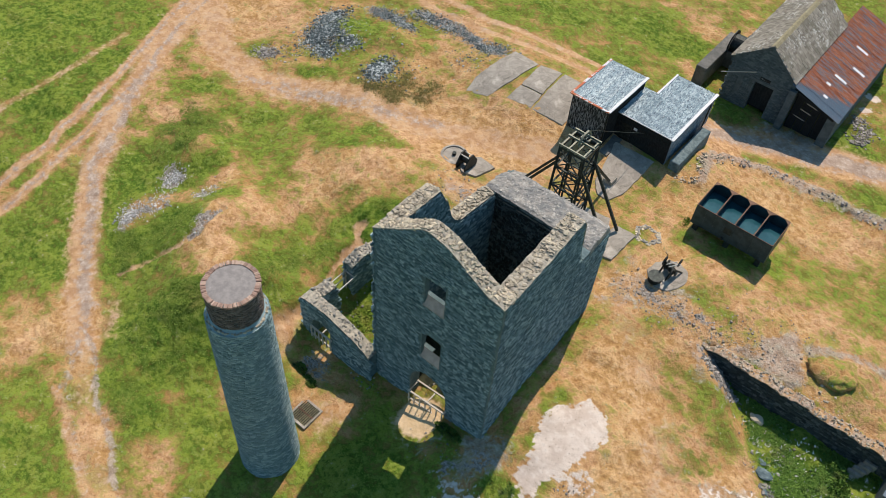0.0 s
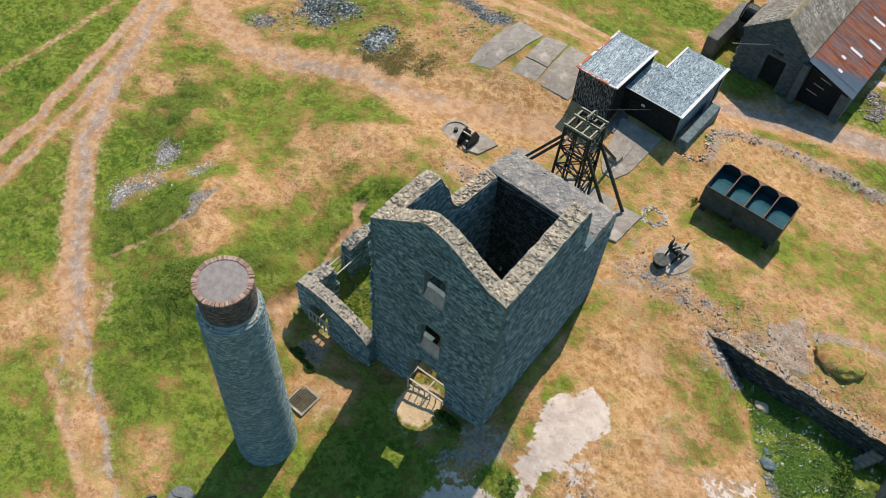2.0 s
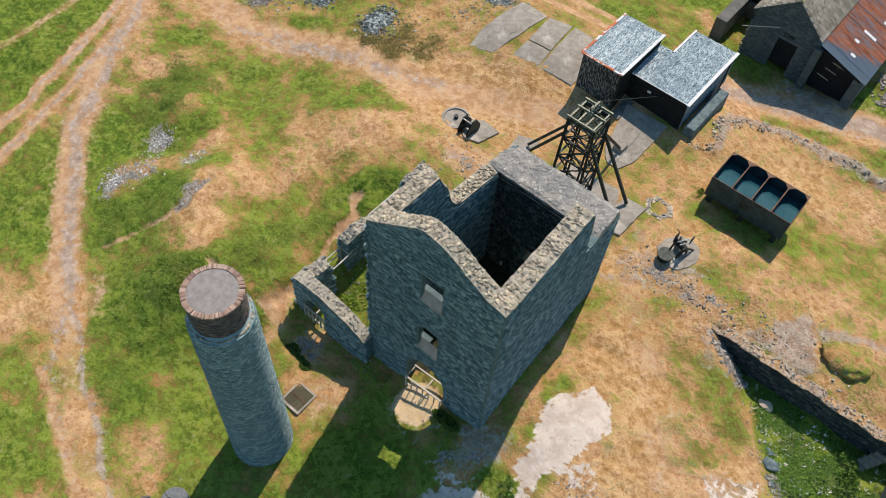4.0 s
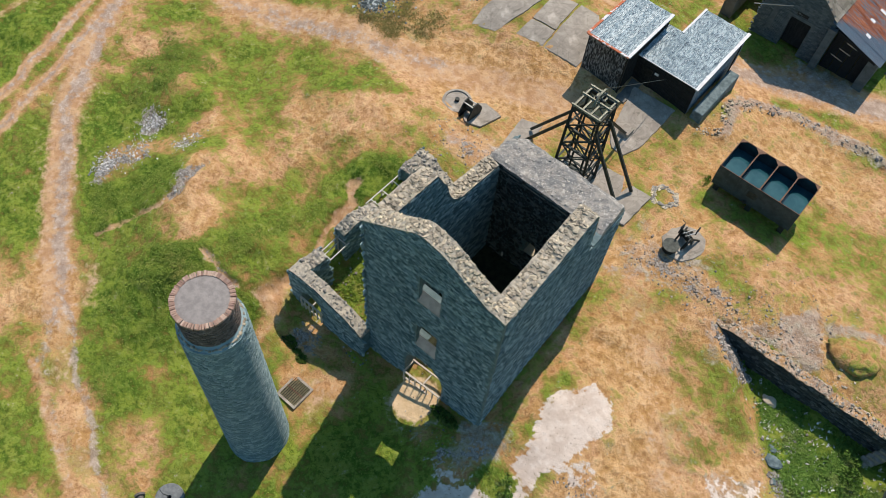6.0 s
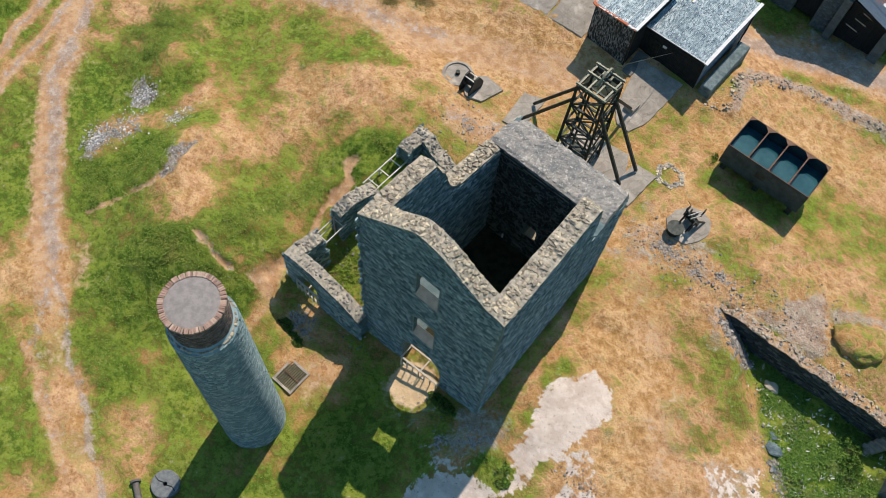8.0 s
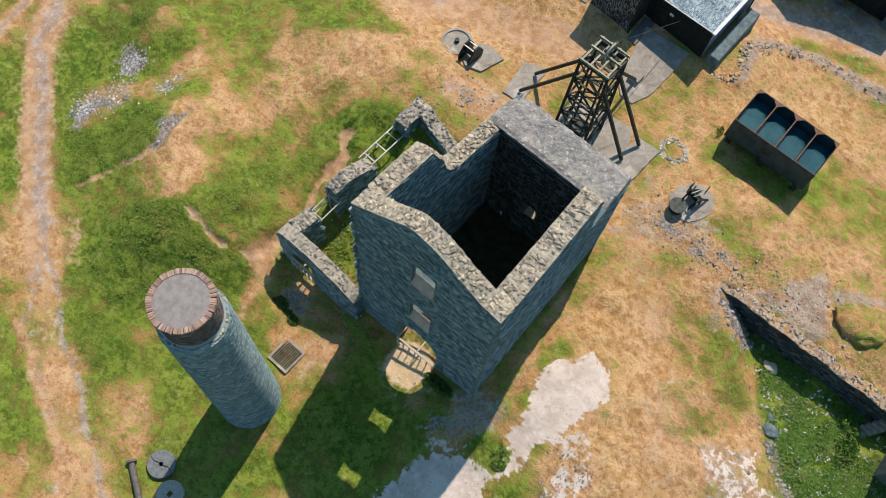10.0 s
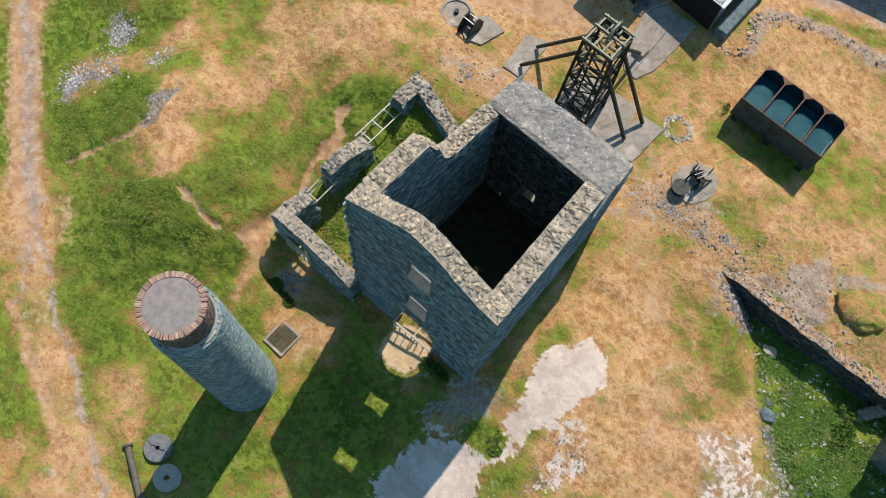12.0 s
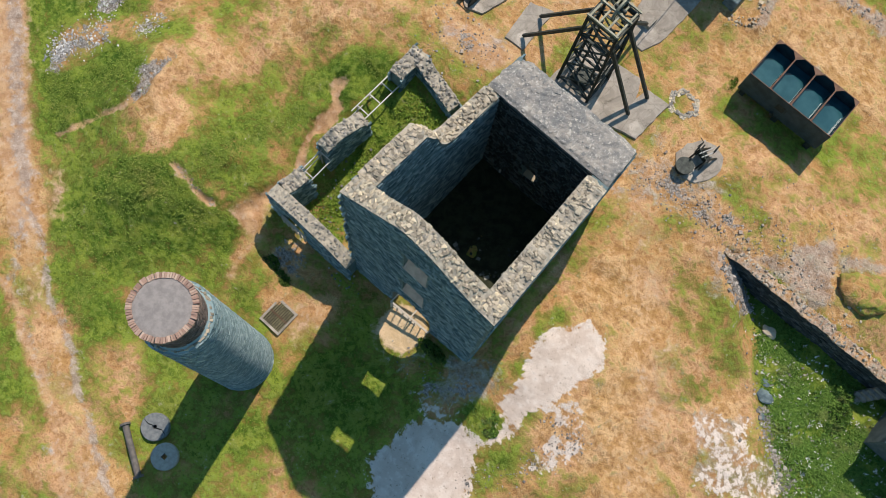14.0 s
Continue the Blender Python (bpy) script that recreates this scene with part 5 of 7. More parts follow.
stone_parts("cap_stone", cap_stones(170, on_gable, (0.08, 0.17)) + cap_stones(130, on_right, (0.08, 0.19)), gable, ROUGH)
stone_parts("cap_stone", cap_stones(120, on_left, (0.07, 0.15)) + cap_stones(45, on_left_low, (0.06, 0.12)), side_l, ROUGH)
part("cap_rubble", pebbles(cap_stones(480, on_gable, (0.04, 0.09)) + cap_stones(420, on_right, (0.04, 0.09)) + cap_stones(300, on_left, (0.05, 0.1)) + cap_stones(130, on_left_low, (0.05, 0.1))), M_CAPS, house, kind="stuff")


def gate(base, a, b, height, bars, label, cross):
    """A timber barrier with two rails set back from one another and pickets below."""
    ob = thing("timber_barrier", label, "barrier", base)
    ax, ay, az = a
    bx, by, bz = b
    d = np.array((bx - ax, by - ay, 0.0))
    n = np.array((-d[1], d[0], 0)) / np.linalg.norm(d)
    part("front_rail", Shape().beam((ax, ay, az + height), (bx, by, bz + height), 0.09, 0.07), M_TIMBER, ob)
    part("back_rail", Shape().beam(np.array(a) + n * cross + (0, 0, height), np.array(b) + n * cross + (0, 0, height), 0.08, 0.07), M_TIMBER, ob)
    for k in (0.02, 0.52, 0.98):
        p = np.array(a) + np.array((bx - ax, by - ay, bz - az)) * k + (0, 0, height - 0.05)
        part("cross_rail", Shape().beam(p, p + n * cross, 0.07, 0.06), M_TIMBER, ob)
    part("low_rail", Shape().beam((ax, ay, az + 0.25), (bx, by, bz + 0.25), 0.08, 0.06), M_TIMBER, ob)
    for k in np.linspace(0.04, 0.96, bars):
        p = np.array(a) + np.array((bx - ax, by - ay, bz - az)) * k - n * 0.05
        part("picket", Shape().beam(p + (0, 0, 0.02), p + (0, 0, height + 0.02), 0.07, 0.04), M_TIMBER, ob)
    return ob


gate((-3.45, -0.2, -1.5), (-4.55, -0.22, -1.45), (-2.2, -0.18, -1.25), 0.95, 7, "pale timber barrier across the arched doorway", 0.75)



def draw_in(ob, base):
    """The side walls draw together towards the back."""
    for child in ob.children:
        if child.name.split(".")[0] == "cap_stone":
            p = child.matrix_basis.translation
            child.matrix_basis.translation = (-(base[0] + 3.54) + (p.x + base[0] + 3.54) * (1 - 0.0105 * max(0.0, p.y + base[1])), p.y, p.z)
            continue
        v = np.empty(len(child.data.vertices) * 3)
        child.data.vertices.foreach_get("co", v)
        v = v.reshape(-1, 3)
        v[:, 0] = -(base[0] + 3.54) + (v[:, 0] + base[0] + 3.54) * (1 - 0.0105 * np.maximum(0, v[:, 1] + base[1]))
        child.data.vertices.foreach_set("co", v.ravel())
        child.data.update()
        draw_in(child, base)


draw_in(house, origin[house])

# ---------------------------------------------------------------- chimney
CX, CY, CB, CT = -7.97, -6.8, -1.75, 10.25
chimney = thing("chimney", "round tapering limestone mine chimney with a brick upper stage", "chimney", (CX, CY, CB))


def shaft_r(z):
    return 1.44 - 0.19 * (z - CB) / (CT - CB)


part("shaft", Shape().lathe(CX, CY, [(shaft_r(z) - 0.02, z) for z in np.linspace(CB - 0.5, CT, 24)], 56, 0.01), M_SHAFTCORE, chimney)
rows, z = [], CB - 0.3
while z < CT - 0.05:
    h = 0.09 * rng.uniform(0.75, 1.3)
    r, a, start = shaft_r(z), 0.0, rng.uniform(0, 1)
    while a < 2 * math.pi - 0.06:
        w = rng.uniform(0.11, 0.30)
        m = start + a + w / r / 2
        n = np.array((math.cos(m), math.sin(m), 0))
        u = np.array((-math.sin(m), math.cos(m), 0))
        c = np.array((CX, CY, z + h / 2)) + n * (r - 0.033 + rng.uniform(-0.010, 0.012))
        rows.append((c, flat_axes(u, np.array((0, 0, 1.0)), n, w * 0.47, h * 0.44, 0.045, rng.normal(0, 0.04))))
        a += w / r
    z += h
part("rubble_facing", pebbles(rows), M_SHAFT, chimney, kind="stuff")
part("ledge", Shape().lathe(CX, CY, [(1.23, CT - 0.06), (1.23, CT), (1.15, CT + 0.08), (1.06, CT + 0.18), (1.05, CT + 0.2)], 48, 0.05), M_SHAFTCORE, chimney, "sloping mortar ledge")
rows = []
for k in range(64):
    m = k * 2 * math.pi / 64 + rng.normal(0, 0.02)
    n, u = np.array((math.cos(m), math.sin(m), 0)), np.array((-math.sin(m), math.cos(m), 0))
    rows.append((np.array((CX, CY, CT + 0.07 + rng.uniform(-0.02, 0.03))) + n * rng.uniform(1.10, 1.18), flat_axes(u, n, np.array((0, 0, 1.0)), rng.uniform(0.04, 0.08), rng.uniform(0.03, 0.06), 0.04, rng.normal(0, 0.2))))
part("ledge_stone", pebbles(rows), M_CAPS, chimney, kind="stuff")
part("brick_stage", Shape().lathe(CX, CY, [(1.02, CT + 0.1), (1.03, 11.3), (1.04, 11.95)], 48, 0.008), M_CORE, chimney)
rows, z = [], CT + 0.22
while z < 11.86:
    r = 1.04 + 0.03 * (z - CT) / 1.7
    for k in range(34):
        m = (k + 0.5 * (int(z * 12) % 2) + rng.uniform(-0.06, 0.06)) * 2 * math.pi / 34
        n, u = np.array((math.cos(m), math.sin(m), 0)), np.array((-math.sin(m), math.cos(m), 0))
        rows.append((np.array((CX, CY, z + 0.035)) + n * (r - 0.02 + rng.uniform(-0.008, 0.012)), flat_axes(u, np.array((0, 0, 1.0)), n, 0.094, 0.03, 0.04)))
    z += 0.077
part("brickwork", pebbles(rows), M_BRICKS, chimney, kind="stuff")
one = Shape()
q = CUBE * (0.0385, 0.105, 0.04)
q[4:, :2] *= 0.9
one.add(q, CUBE_F)
BRICK = [mesh_of("brick", one, M_BRICK)]
rows = []
for k in range(80):
    m = k * 2 * math.pi / 80 + rng.normal(0, 0.008)
    n, u = np.array((math.cos(m), math.sin(m), 0)), np.array((-math.sin(m), math.cos(m), 0))
    rows.append((np.array((CX, CY, 11.96 + rng.uniform(-0.012, 0.012))) + n * (1.02 + rng.uniform(-0.015, 0.02)), np.array([u * rng.uniform(0.85, 1.03), n, (0, 0, 1)])))
stone_parts("brick", rows, chimney, BRICK)
part("cement_cap", Shape().lathe(CX, CY, [(0.935, 11.7), (0.935, 11.965), (0.6, 11.985), (0.2, 11.99)], 48, 0.01), M_RENDER, chimney, "flat grey cement capping", smooth=False)

# ---------------------------------------------------------------- ruined boiler house
ruin = thing("boiler_house_ruin", "low broken limestone walls of a roofless boiler house", "ruin", (-10.5, 4, -1.5))


def ruin_front(x):
    return lerp(x, (-11.85, -11, -10, -9, -8, -7.3, -6.9), (1.35, 1.55, 1.5, 1.25, 0.95, 0.6, 0.3)) + jag(x, 21, 0.08)


front_hole = [(-11.1, -9.75, const(-2.6), arch(-10.42, 0.68, -0.25, 0.55))]
fw = part("front_wall", columns(edges(-11.85, -6.95, 0.12, (-11.1, -9.75)), const(-2.3), ruin_front, front_hole, -0.62, 0.05, lambda s, d, z: (s, d, z)), M_CORE, ruin)


def low_wall(name, p, q, half, head, foot, seed, faces=(1, 1)):
    """A ragged length of rubble wall."""
    p, q = np.array(p, float), np.array(q, float)
    n = np.linalg.norm(q - p)
    u = (q - p) / n
    s = np.array((-u[1], u[0]))
    place = lambda k, d, z: (p[0] + u[0] * k + s[0] * d, p[1] + u[1] * k + s[1] * d, z)
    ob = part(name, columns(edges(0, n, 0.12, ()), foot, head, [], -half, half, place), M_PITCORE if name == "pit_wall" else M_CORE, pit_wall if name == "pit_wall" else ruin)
    rows = []
    for side, on in ((-1, faces[0]), (1, faces[1])):
        if on:
            o = place(0, side * half, 0)
            rows += rubble_face(o, (*u, 0), (*(s * side), 0), n, min(foot(0), foot(n)), max(head(k) for k in np.linspace(0, n, 20)), lambda k, z: z < head(min(max(k, 0), n)) - 0.04, 0.13, 0.27, 0.04)
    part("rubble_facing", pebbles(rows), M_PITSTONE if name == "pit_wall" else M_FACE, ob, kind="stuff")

    if name == "broken_wall":
        part("head_mortar", columns(edges(0, n, 0.12, ()), lambda k: head(k) - 0.05, lambda k: head(k) + 0.012, [], -half - 0.01, half + 0.01, place), M_HEADMORTAR, ob)

    def where():
        k, d = rng.uniform(0, n), rng.uniform(-half, half)
        x, y, z = place(k, d, head(k) + rng.uniform(-0.06, 0.06))
        return (x, y, z), u
    return ob, where


rows = rubble_face((-11.85, -0.62, 0), (1, 0, 0), (0, -1, 0), 4.9, -2.0, 1.7, lambda s, z: z < ruin_front(s - 11.85) - 0.05 and not (0.7 < s < 2.15 and z < front_hole[0][3](s - 11.85) + 0.03), 0.115, 0.24)
part("rubble_facing", pebbles(rows), M_FACE, fw, kind="stuff")
CAPG = [chipped(m) for m in [stone_material("grey_cap_stone", (0.20, 0.197, 0.185), (0.34, 0.322, 0.285), (0.52, 0.48, 0.405), "random", 0.3)] * 12]


def on_ruin_front():
    x, y = rng.uniform(-11.8, -7.0), rng.uniform(-0.6, 0.02)
    return (x, y, ruin_front(x) + rng.uniform(-0.04, 0.04)), (1, 0)


part("head_mortar", strip(edges(-11.85, -6.95, 0.12, ()), ruin_front, -0.62, 0.05, lambda s, d, z: (s, d, z)), M_HEADMORTAR, ruin)
stone_parts("cap_stone", cap_stones(110, on_ruin_front, (0.05, 0.11)), fw, CAPG)
ruin_pieces = [((-11.5, 0.1), (-11.3, 1.25), 0.38, const(1.25), 31, 34), ((-11.6, 2.75), (-11.25, 5.2), 0.36, lambda k: 1.15 + 0.35 * math.sin(k * 1.3), 33, 70),
               ((-11.55, 7.75), (-11.6, 9.55), 0.38, const(1.35), 35, 50), ((-11.3, 9.2), (-8.6, 8.75), 0.36, lambda k: 1.35 - 0.28 * k, 37, 70)]
for p, q, half, head, seed, count in ruin_pieces:
    def ragged(k, head=head, seed=seed):
        return head(k) + jag(k, seed, 0.16, 1.8)
    ob, where = low_wall("broken_wall", p, q, half, ragged, const(-1.8), seed)
    stone_parts("cap_stone", cap_stones(int(count * 1.7), where, (0.05, 0.12)), ob, CAPG)


def rail_pair(a, b, wide, z, rungs, label):
    """A galvanised guard frame laid from wall to wall."""
    ob = thing("guard_rail", label, "railing", ((a[0] + b[0]) / 2, (a[1] + b[1]) / 2, gz(*a)), "guard rails")
    a, b = np.array((*a, z)), np.array((*b, z + 0.03))
    d = (b - a) / np.linalg.norm(b - a)
    s = np.array((d[1], -d[0], 0)) * wide
    part("long_rail", Shape().tube(a, b, 0.035), M_GALV, ob)
    part("long_rail", Shape().tube(a + s, b + s, 0.035), M_GALV, ob)
    for k in np.linspace(0.12, 0.88, rungs):
        p = a + (b - a) * k
        part("rung", Shape().tube(p, p + s, 0.03), M_GALV, ob)
        part("upright", Shape().beam(p, p - (0, 0, z - gz(p[0], p[1]) + 0.1), 0.06), M_TIMBER, ob)
    part("low_rail", Shape().tube(a - (0, 0, 0.55), b - (0, 0, 0.55), 0.03), M_GALV, ob)
    return ob


rail_pair((-12.1, 5.2), (-12.05, 8.5), 0.75, 0.55, 4, "galvanised tubular guard rail bridging a gap between broken walls")
rail_pair((-11.75, 1.3), (-11.75, 2.85), 0.7, 0.55, 2, "short galvanised guard rail beside the broken wall")
gate((-10.4, -0.7, -1.6), (-11.2, -0.66, -1.55), (-9.65, -0.66, -1.6), 0.95, 6, "weathered timber barrier in the low boiler house opening", 0.6)

# ---------------------------------------------------------------- headframe over the shaft
HX, HY, HT = -5.05, 14.45, 6.2
frame_z = gz(HX, HY)
headframe = thing("headframe", "dark steel lattice pit headframe with a winding wheel on top", "headframe", (HX, HY, frame_z))


def leg_at(sx, sy, z):
    k = (z - frame_z) / (HT - frame_z)
    return np.array((HX + sx * (0.95 - 0.17 * k), HY + sy * (0.82 - 0.08 * k), z))


for sx in (-1, 1):
    for sy in (-1, 1):
        part("leg", Shape().angle(leg_at(sx, sy, frame_z), leg_at(sx, sy, HT), 0.15, 0.05), M_STEEL, headframe)
levels = [frame_z + 0.35, 1.9, 3.3, 4.7, HT - 0.15]
ring_of = [(-1, -1), (1, -1), (1, 1), (-1, 1)]
for a, b in zip(levels[:-1], levels[1:]):
    for i in range(4):
        p, q = ring_of[i], ring_of[(i + 1) % 4]
        part("girt", Shape().angle(leg_at(*p, a), leg_at(*q, a), 0.11, 0.04), M_STEEL, headframe)
        part("brace", Shape().beam(leg_at(*p, a), leg_at(*q, b), 0.08, 0.04), M_STEEL, headframe)
        if i % 2 == 0:
            part("brace", Shape().beam(leg_at(*q, a), leg_at(*p, b), 0.08, 0.04), M_STEEL, headframe)
for i in range(4):
    p, q = ring_of[i], ring_of[(i + 1) % 4]
    part("top_girder", Shape().beam(leg_at(*p, HT), leg_at(*q, HT), 0.14, 0.2), M_STEEL, headframe)
for k in (-0.9, -0.3, 0.3, 0.9):
    part("top_beam", Shape().beam((HX + k * 0.8, HY - 0.85, HT + 0.14), (HX + k * 0.8, HY + 0.95, HT + 0.14), 0.09, 0.12), M_GREENSTEEL, headframe, "pale green top beam")
for k in (-0.85, 0.1, 0.8):
    part("top_beam", Shape().beam((HX - 0.86, HY + k, HT + 0.24), (HX + 0.86, HY + k, HT + 0.24), 0.08, 0.1), M_GREENSTEEL, headframe, "pale green top beam")
wheel = part("winding_wheel", Shape().ring((HX + 0.05, HY + 0.35, HT + 0.2), "x", 0.62, 0.09, 0.1, 24), M_GREENSTEEL, headframe, "spoked pale green winding wheel")
for k in range(6):
    a = k * math.pi / 3
    part("spoke", Shape().beam((HX + 0.05, HY + 0.35, HT + 0.2), (HX + 0.05, HY + 0.35 + 0.56 * math.cos(a), HT + 0.2 + 0.56 * math.sin(a)), 0.04), M_GREENSTEEL, wheel)
part("hub", Shape().tube((HX - 0.25, HY + 0.35, HT + 0.2), (HX + 0.35, HY + 0.35, HT + 0.2), 0.09), M_STEEL, wheel)
part("winding_rope", Shape().tube((HX + 0.05, HY + 0.6, HT + 0.78), (-4.6, 22.7, 1.9), 0.018, 6), M_STEEL, headframe, "taut wire rope")
for kx in (-0.35, 0.35):
    part("shaft_guide", Shape().beam((HX + kx, HY, frame_z + 0.1), (HX + kx, HY, 5.4), 0.09), M_STEEL, headframe)
for z in (1.2, 2.4, 3.6, 4.6):
    part("guide_tie", Shape().beam((HX - 0.8, HY, z), (HX + 0.8, HY, z), 0.07), M_STEEL, headframe)
part("cage", Shape().box(HX - 0.5, HY - 0.45, frame_z + 0.1, HX + 0.5, HY + 0.45, frame_z + 0.5), M_STEEL, headframe)
STRUTS = [((-8.72, 14.15), (-0.75, -0.6)), ((-8.8, 15.62), (-0.75, 0.7)), ((-2.15, 14.45), (0.75, -0.6)), ((-1.98, 15.78), (0.75, 0.7)), ((-4.55, 19.1), (0.3, 0.75))]
for (fx, fy), (ox, oy) in STRUTS:
    part("raking_strut", Shape().beam((fx, fy, gz(fx, fy) + 0.22), (HX + ox, HY + oy, 5.1), 0.14, 0.16), M_STEEL, headframe)


def slab(points, thick, label, mat=M_CONCRETE, name="concrete_slab"):
    """A worn slab of a given outline that follows the ground."""
    s, n = Shape(), len(points)
    c = np.mean(points, 0)
    rim = []
    for i in range(n):
        a, b = np.array(points[i], float), np.array(points[(i + 1) % n], float)
        k = max(4, int(np.linalg.norm(b - a) / 0.22))
        for t in np.arange(k) / k:
            p = a + (b - a) * t
            rim.append(p + 0.07 * np.array((noise.noise((p[0] * 2.3, p[1] * 2.3, 9)), noise.noise((p[0] * 2.3, p[1] * 2.3, 19)))))
    m, rings = len(rim), (1.0, 0.985, 0.8, 0.6, 0.4, 0.2)
    vs = [(p[0], p[1], gz(*p) - 0.15) for p in rim]
    for k, r in enumerate(rings):
        for p in rim:
            x, y = c + (p - c) * r
            vs.append((x, y, gz(x, y) + 0.07 + thick - (0.03 if k == 0 else 0)))
    vs.append((c[0], c[1], gz(*c) + 0.07 + thick))
    fs = [(j * m + i, j * m + (i + 1) % m, (j + 1) * m + (i + 1) % m, (j + 1) * m + i) for j in range(len(rings)) for i in range(m)]
    fs += [(len(rings) * m + i, len(rings) * m + (i + 1) % m, len(vs) - 1) for i in range(m)]
    base = (c[0], c[1], gz(*c))
    return solid(name, s.add(vs, fs), mat, base, label, "slab", "concrete slabs")


slab([(-9.75, 15.95), (-9.4, 13.5), (-8.25, 13.6), (-8.5, 16.4)], 0.02, "weathered concrete pad under the headframe struts")
slab([(-6.3, 13.2), (-4.0, 12.6), (-2.3, 13.4), (-2.2, 15.2), (-2.9, 16.5), (-6.2, 16.2)], 0.02, "pale concrete collar round the shaft")
slab([(-2.55, 13.4), (-1.05, 13.75), (-0.95, 16.35), (-2.3, 16.25)], 0.05, "concrete pad carrying two headframe struts")
slab([(-5.3, 18.6), (-4.6, 17.8), (-3.8, 17.8), (-3.4, 18.9), (-3.3, 22.45), (-6.1, 22.2)], 0.01, "long cracked concrete apron before the tin sheds")
slab([(-6.5, 20.9), (-5.9, 20.9), (-5.85, 22.6), (-6.5, 22.6)], 0.0, "dark strip of concrete along the shed front", M_DARKCONC)
solid("concrete_block", Shape().box(-4.95, 18.9, 0.1, -4.3, 19.6, 0.42, 0.06), M_CONCRETE, (-4.6, 19.25, 0.1), "small pale concrete anchor block at a strut foot", "block")
FLOOR = "broken grey concrete floor slab with weedy joints"
slab([(-16.5, 19.5), (-14.9, 19.8), (-14.4, 21.9), (-14.15, 24.75), (-16.3, 24.9), (-16.75, 20.8)], 0.0, FLOOR)
slab([(-13.8, 20.4), (-11.95, 20.7), (-12.05, 22.1), (-13.7, 21.9)], 0.0, FLOOR)
slab([(-13.7, 22.0), (-12.05, 22.2), (-12.5, 25.3), (-14.0, 24.8)], -0.01, FLOOR)
slab([(-11.85, 20.7), (-9.5, 21.0), (-9.7, 23.6), (-11.0, 25.5), (-12.35, 25.4), (-11.95, 22.2)], -0.015, FLOOR)
grid = solid("shaft_grille", Shape().box(-3.5, 14.05, 0.0, -3.05, 14.65, 0.16), M_STEEL, (-3.25, 14.35, 0.0), "small steel grille let into the concrete collar", "grille")
hook = thing("pipe_bend", "bent rusty pipe end on the slab", "pipe", (-13.0, 25.0, 0.4))
part("riser", Shape().tube((-13.0, 25.0, gz(-13, 25)), (-13.0, 25.0, 0.85), 0.06), M_RUST, hook)
part("arm", Shape().tube((-13.0, 25.0, 0.82), (-12.2, 25.1, 0.82), 0.06), M_RUST, hook)

# well ring of loose stones
well = thing("stone_ring", "low six-sided ring of rubble round a grassed-over hole", "well", (-0.45, 16.95, gz(-0.45, 16.95)))
rows = []
for k in range(150):
    a = k * 4 * math.pi / 150 + rng.normal(0, 0.03)
    r = 0.68 * (1 + 0.08 * math.cos(6 * a)) + rng.uniform(-0.13, 0.11)
    u, v = np.array((-math.sin(a), math.cos(a), 0)), np.array((math.cos(a), math.sin(a), 0))
    rows.append(((-0.45 + r * math.cos(a), 16.95 + r * math.sin(a), lie_of(-0.45 + r * math.cos(a), 16.95 + r * math.sin(a)) + rng.uniform(-0.01, 0.025)), flat_axes(u, v, np.array((0, 0, 1.0)), rng.uniform(0.07, 0.14), rng.uniform(0.06, 0.10), 0.045, rng.normal(0, 0.3))))
stone_parts("stone", rows, well, CAPG[:6] + ROUGH[:5])

# ---------------------------------------------------------------- tin sheds
def corrugated(p, u, v, wide, long, pitch=0.076, amp=0.012):
    """One corrugated sheet from p, ribs running along v."""
    p, u, v = np.array(p, float), np.array(u, float), np.array(v, float)
    n = np.cross(u, v)
    k = int(wide / pitch * 4)
    s = Shape()
    vs = []
    for i in range(k + 1):
        x = wide * i / k
        h = amp * math.sin(2 * math.pi * x / pitch)
        vs += [p + u * x + n * h, p + u * x + v * long + n * h]
    s.add(vs, [(2 * i, 2 * i + 2, 2 * i + 3, 2 * i + 1) for i in range(k)])
    return s


def sheeting(name, p, u, v, wide, long, mat, parent, sheet=0.66):
    k = max(1, round(wide / sheet))
    p, u = np.array(p, float), np.array(u, float)
    n = np.cross(u, v)
    for i in range(k):
        w = wide / k
        part(name, corrugated(p + u * (w * i - 0.02) + n * (0.012 * (i % 2)), u, v, w + 0.04, long), mat, parent)


def tin_shed(label, x0, x1, y0, y1, z0, zf, zb, walls, group="winding sheds"):
    """A box of corrugated sheet with a low mono-pitch roof from front height zf to back height zb."""
    ob = thing("tin_shed", label, "shed", ((x0 + x1) / 2, (y0 + y1) / 2, z0), group)
    body = Shape().add([(x0, y0, z0), (x1, y0, z0), (x1, y1, z0), (x0, y1, z0), (x0, y0, zf), (x1, y0, zf), (x1, y1, zb), (x0, y1, zb)], CUBE_F)
    part("body", body, M_DARKWOOD, ob)
    zl = min(zf, zb)
    sheeting("wall_sheet", (x0, y0 - 0.02, z0), (1, 0, 0), (0, 0, 1), x1 - x0, zf - z0, walls[0], ob)
    sheeting("wall_sheet", (x1 + 0.02, y0, z0), (0, 1, 0), (0, 0, 1), y1 - y0, zl - z0, walls[1], ob)
    sheeting("wall_sheet", (x0 - 0.02, y1, z0), (0, -1, 0), (0, 0, 1), y1 - y0, zl - z0, walls[0], ob)
    n = math.hypot(y1 - y0, zb - zf)
    d = np.array((0, y1 - y0, zb - zf)) / n
    o = 0.1
    sheeting("roof_sheet", np.array((x0 - o, y0, zf + 0.05)) - d * o, (1, 0, 0), d, x1 - x0 + 2 * o, n + 2 * o, M_TINROOF, ob)
    return ob, d, n


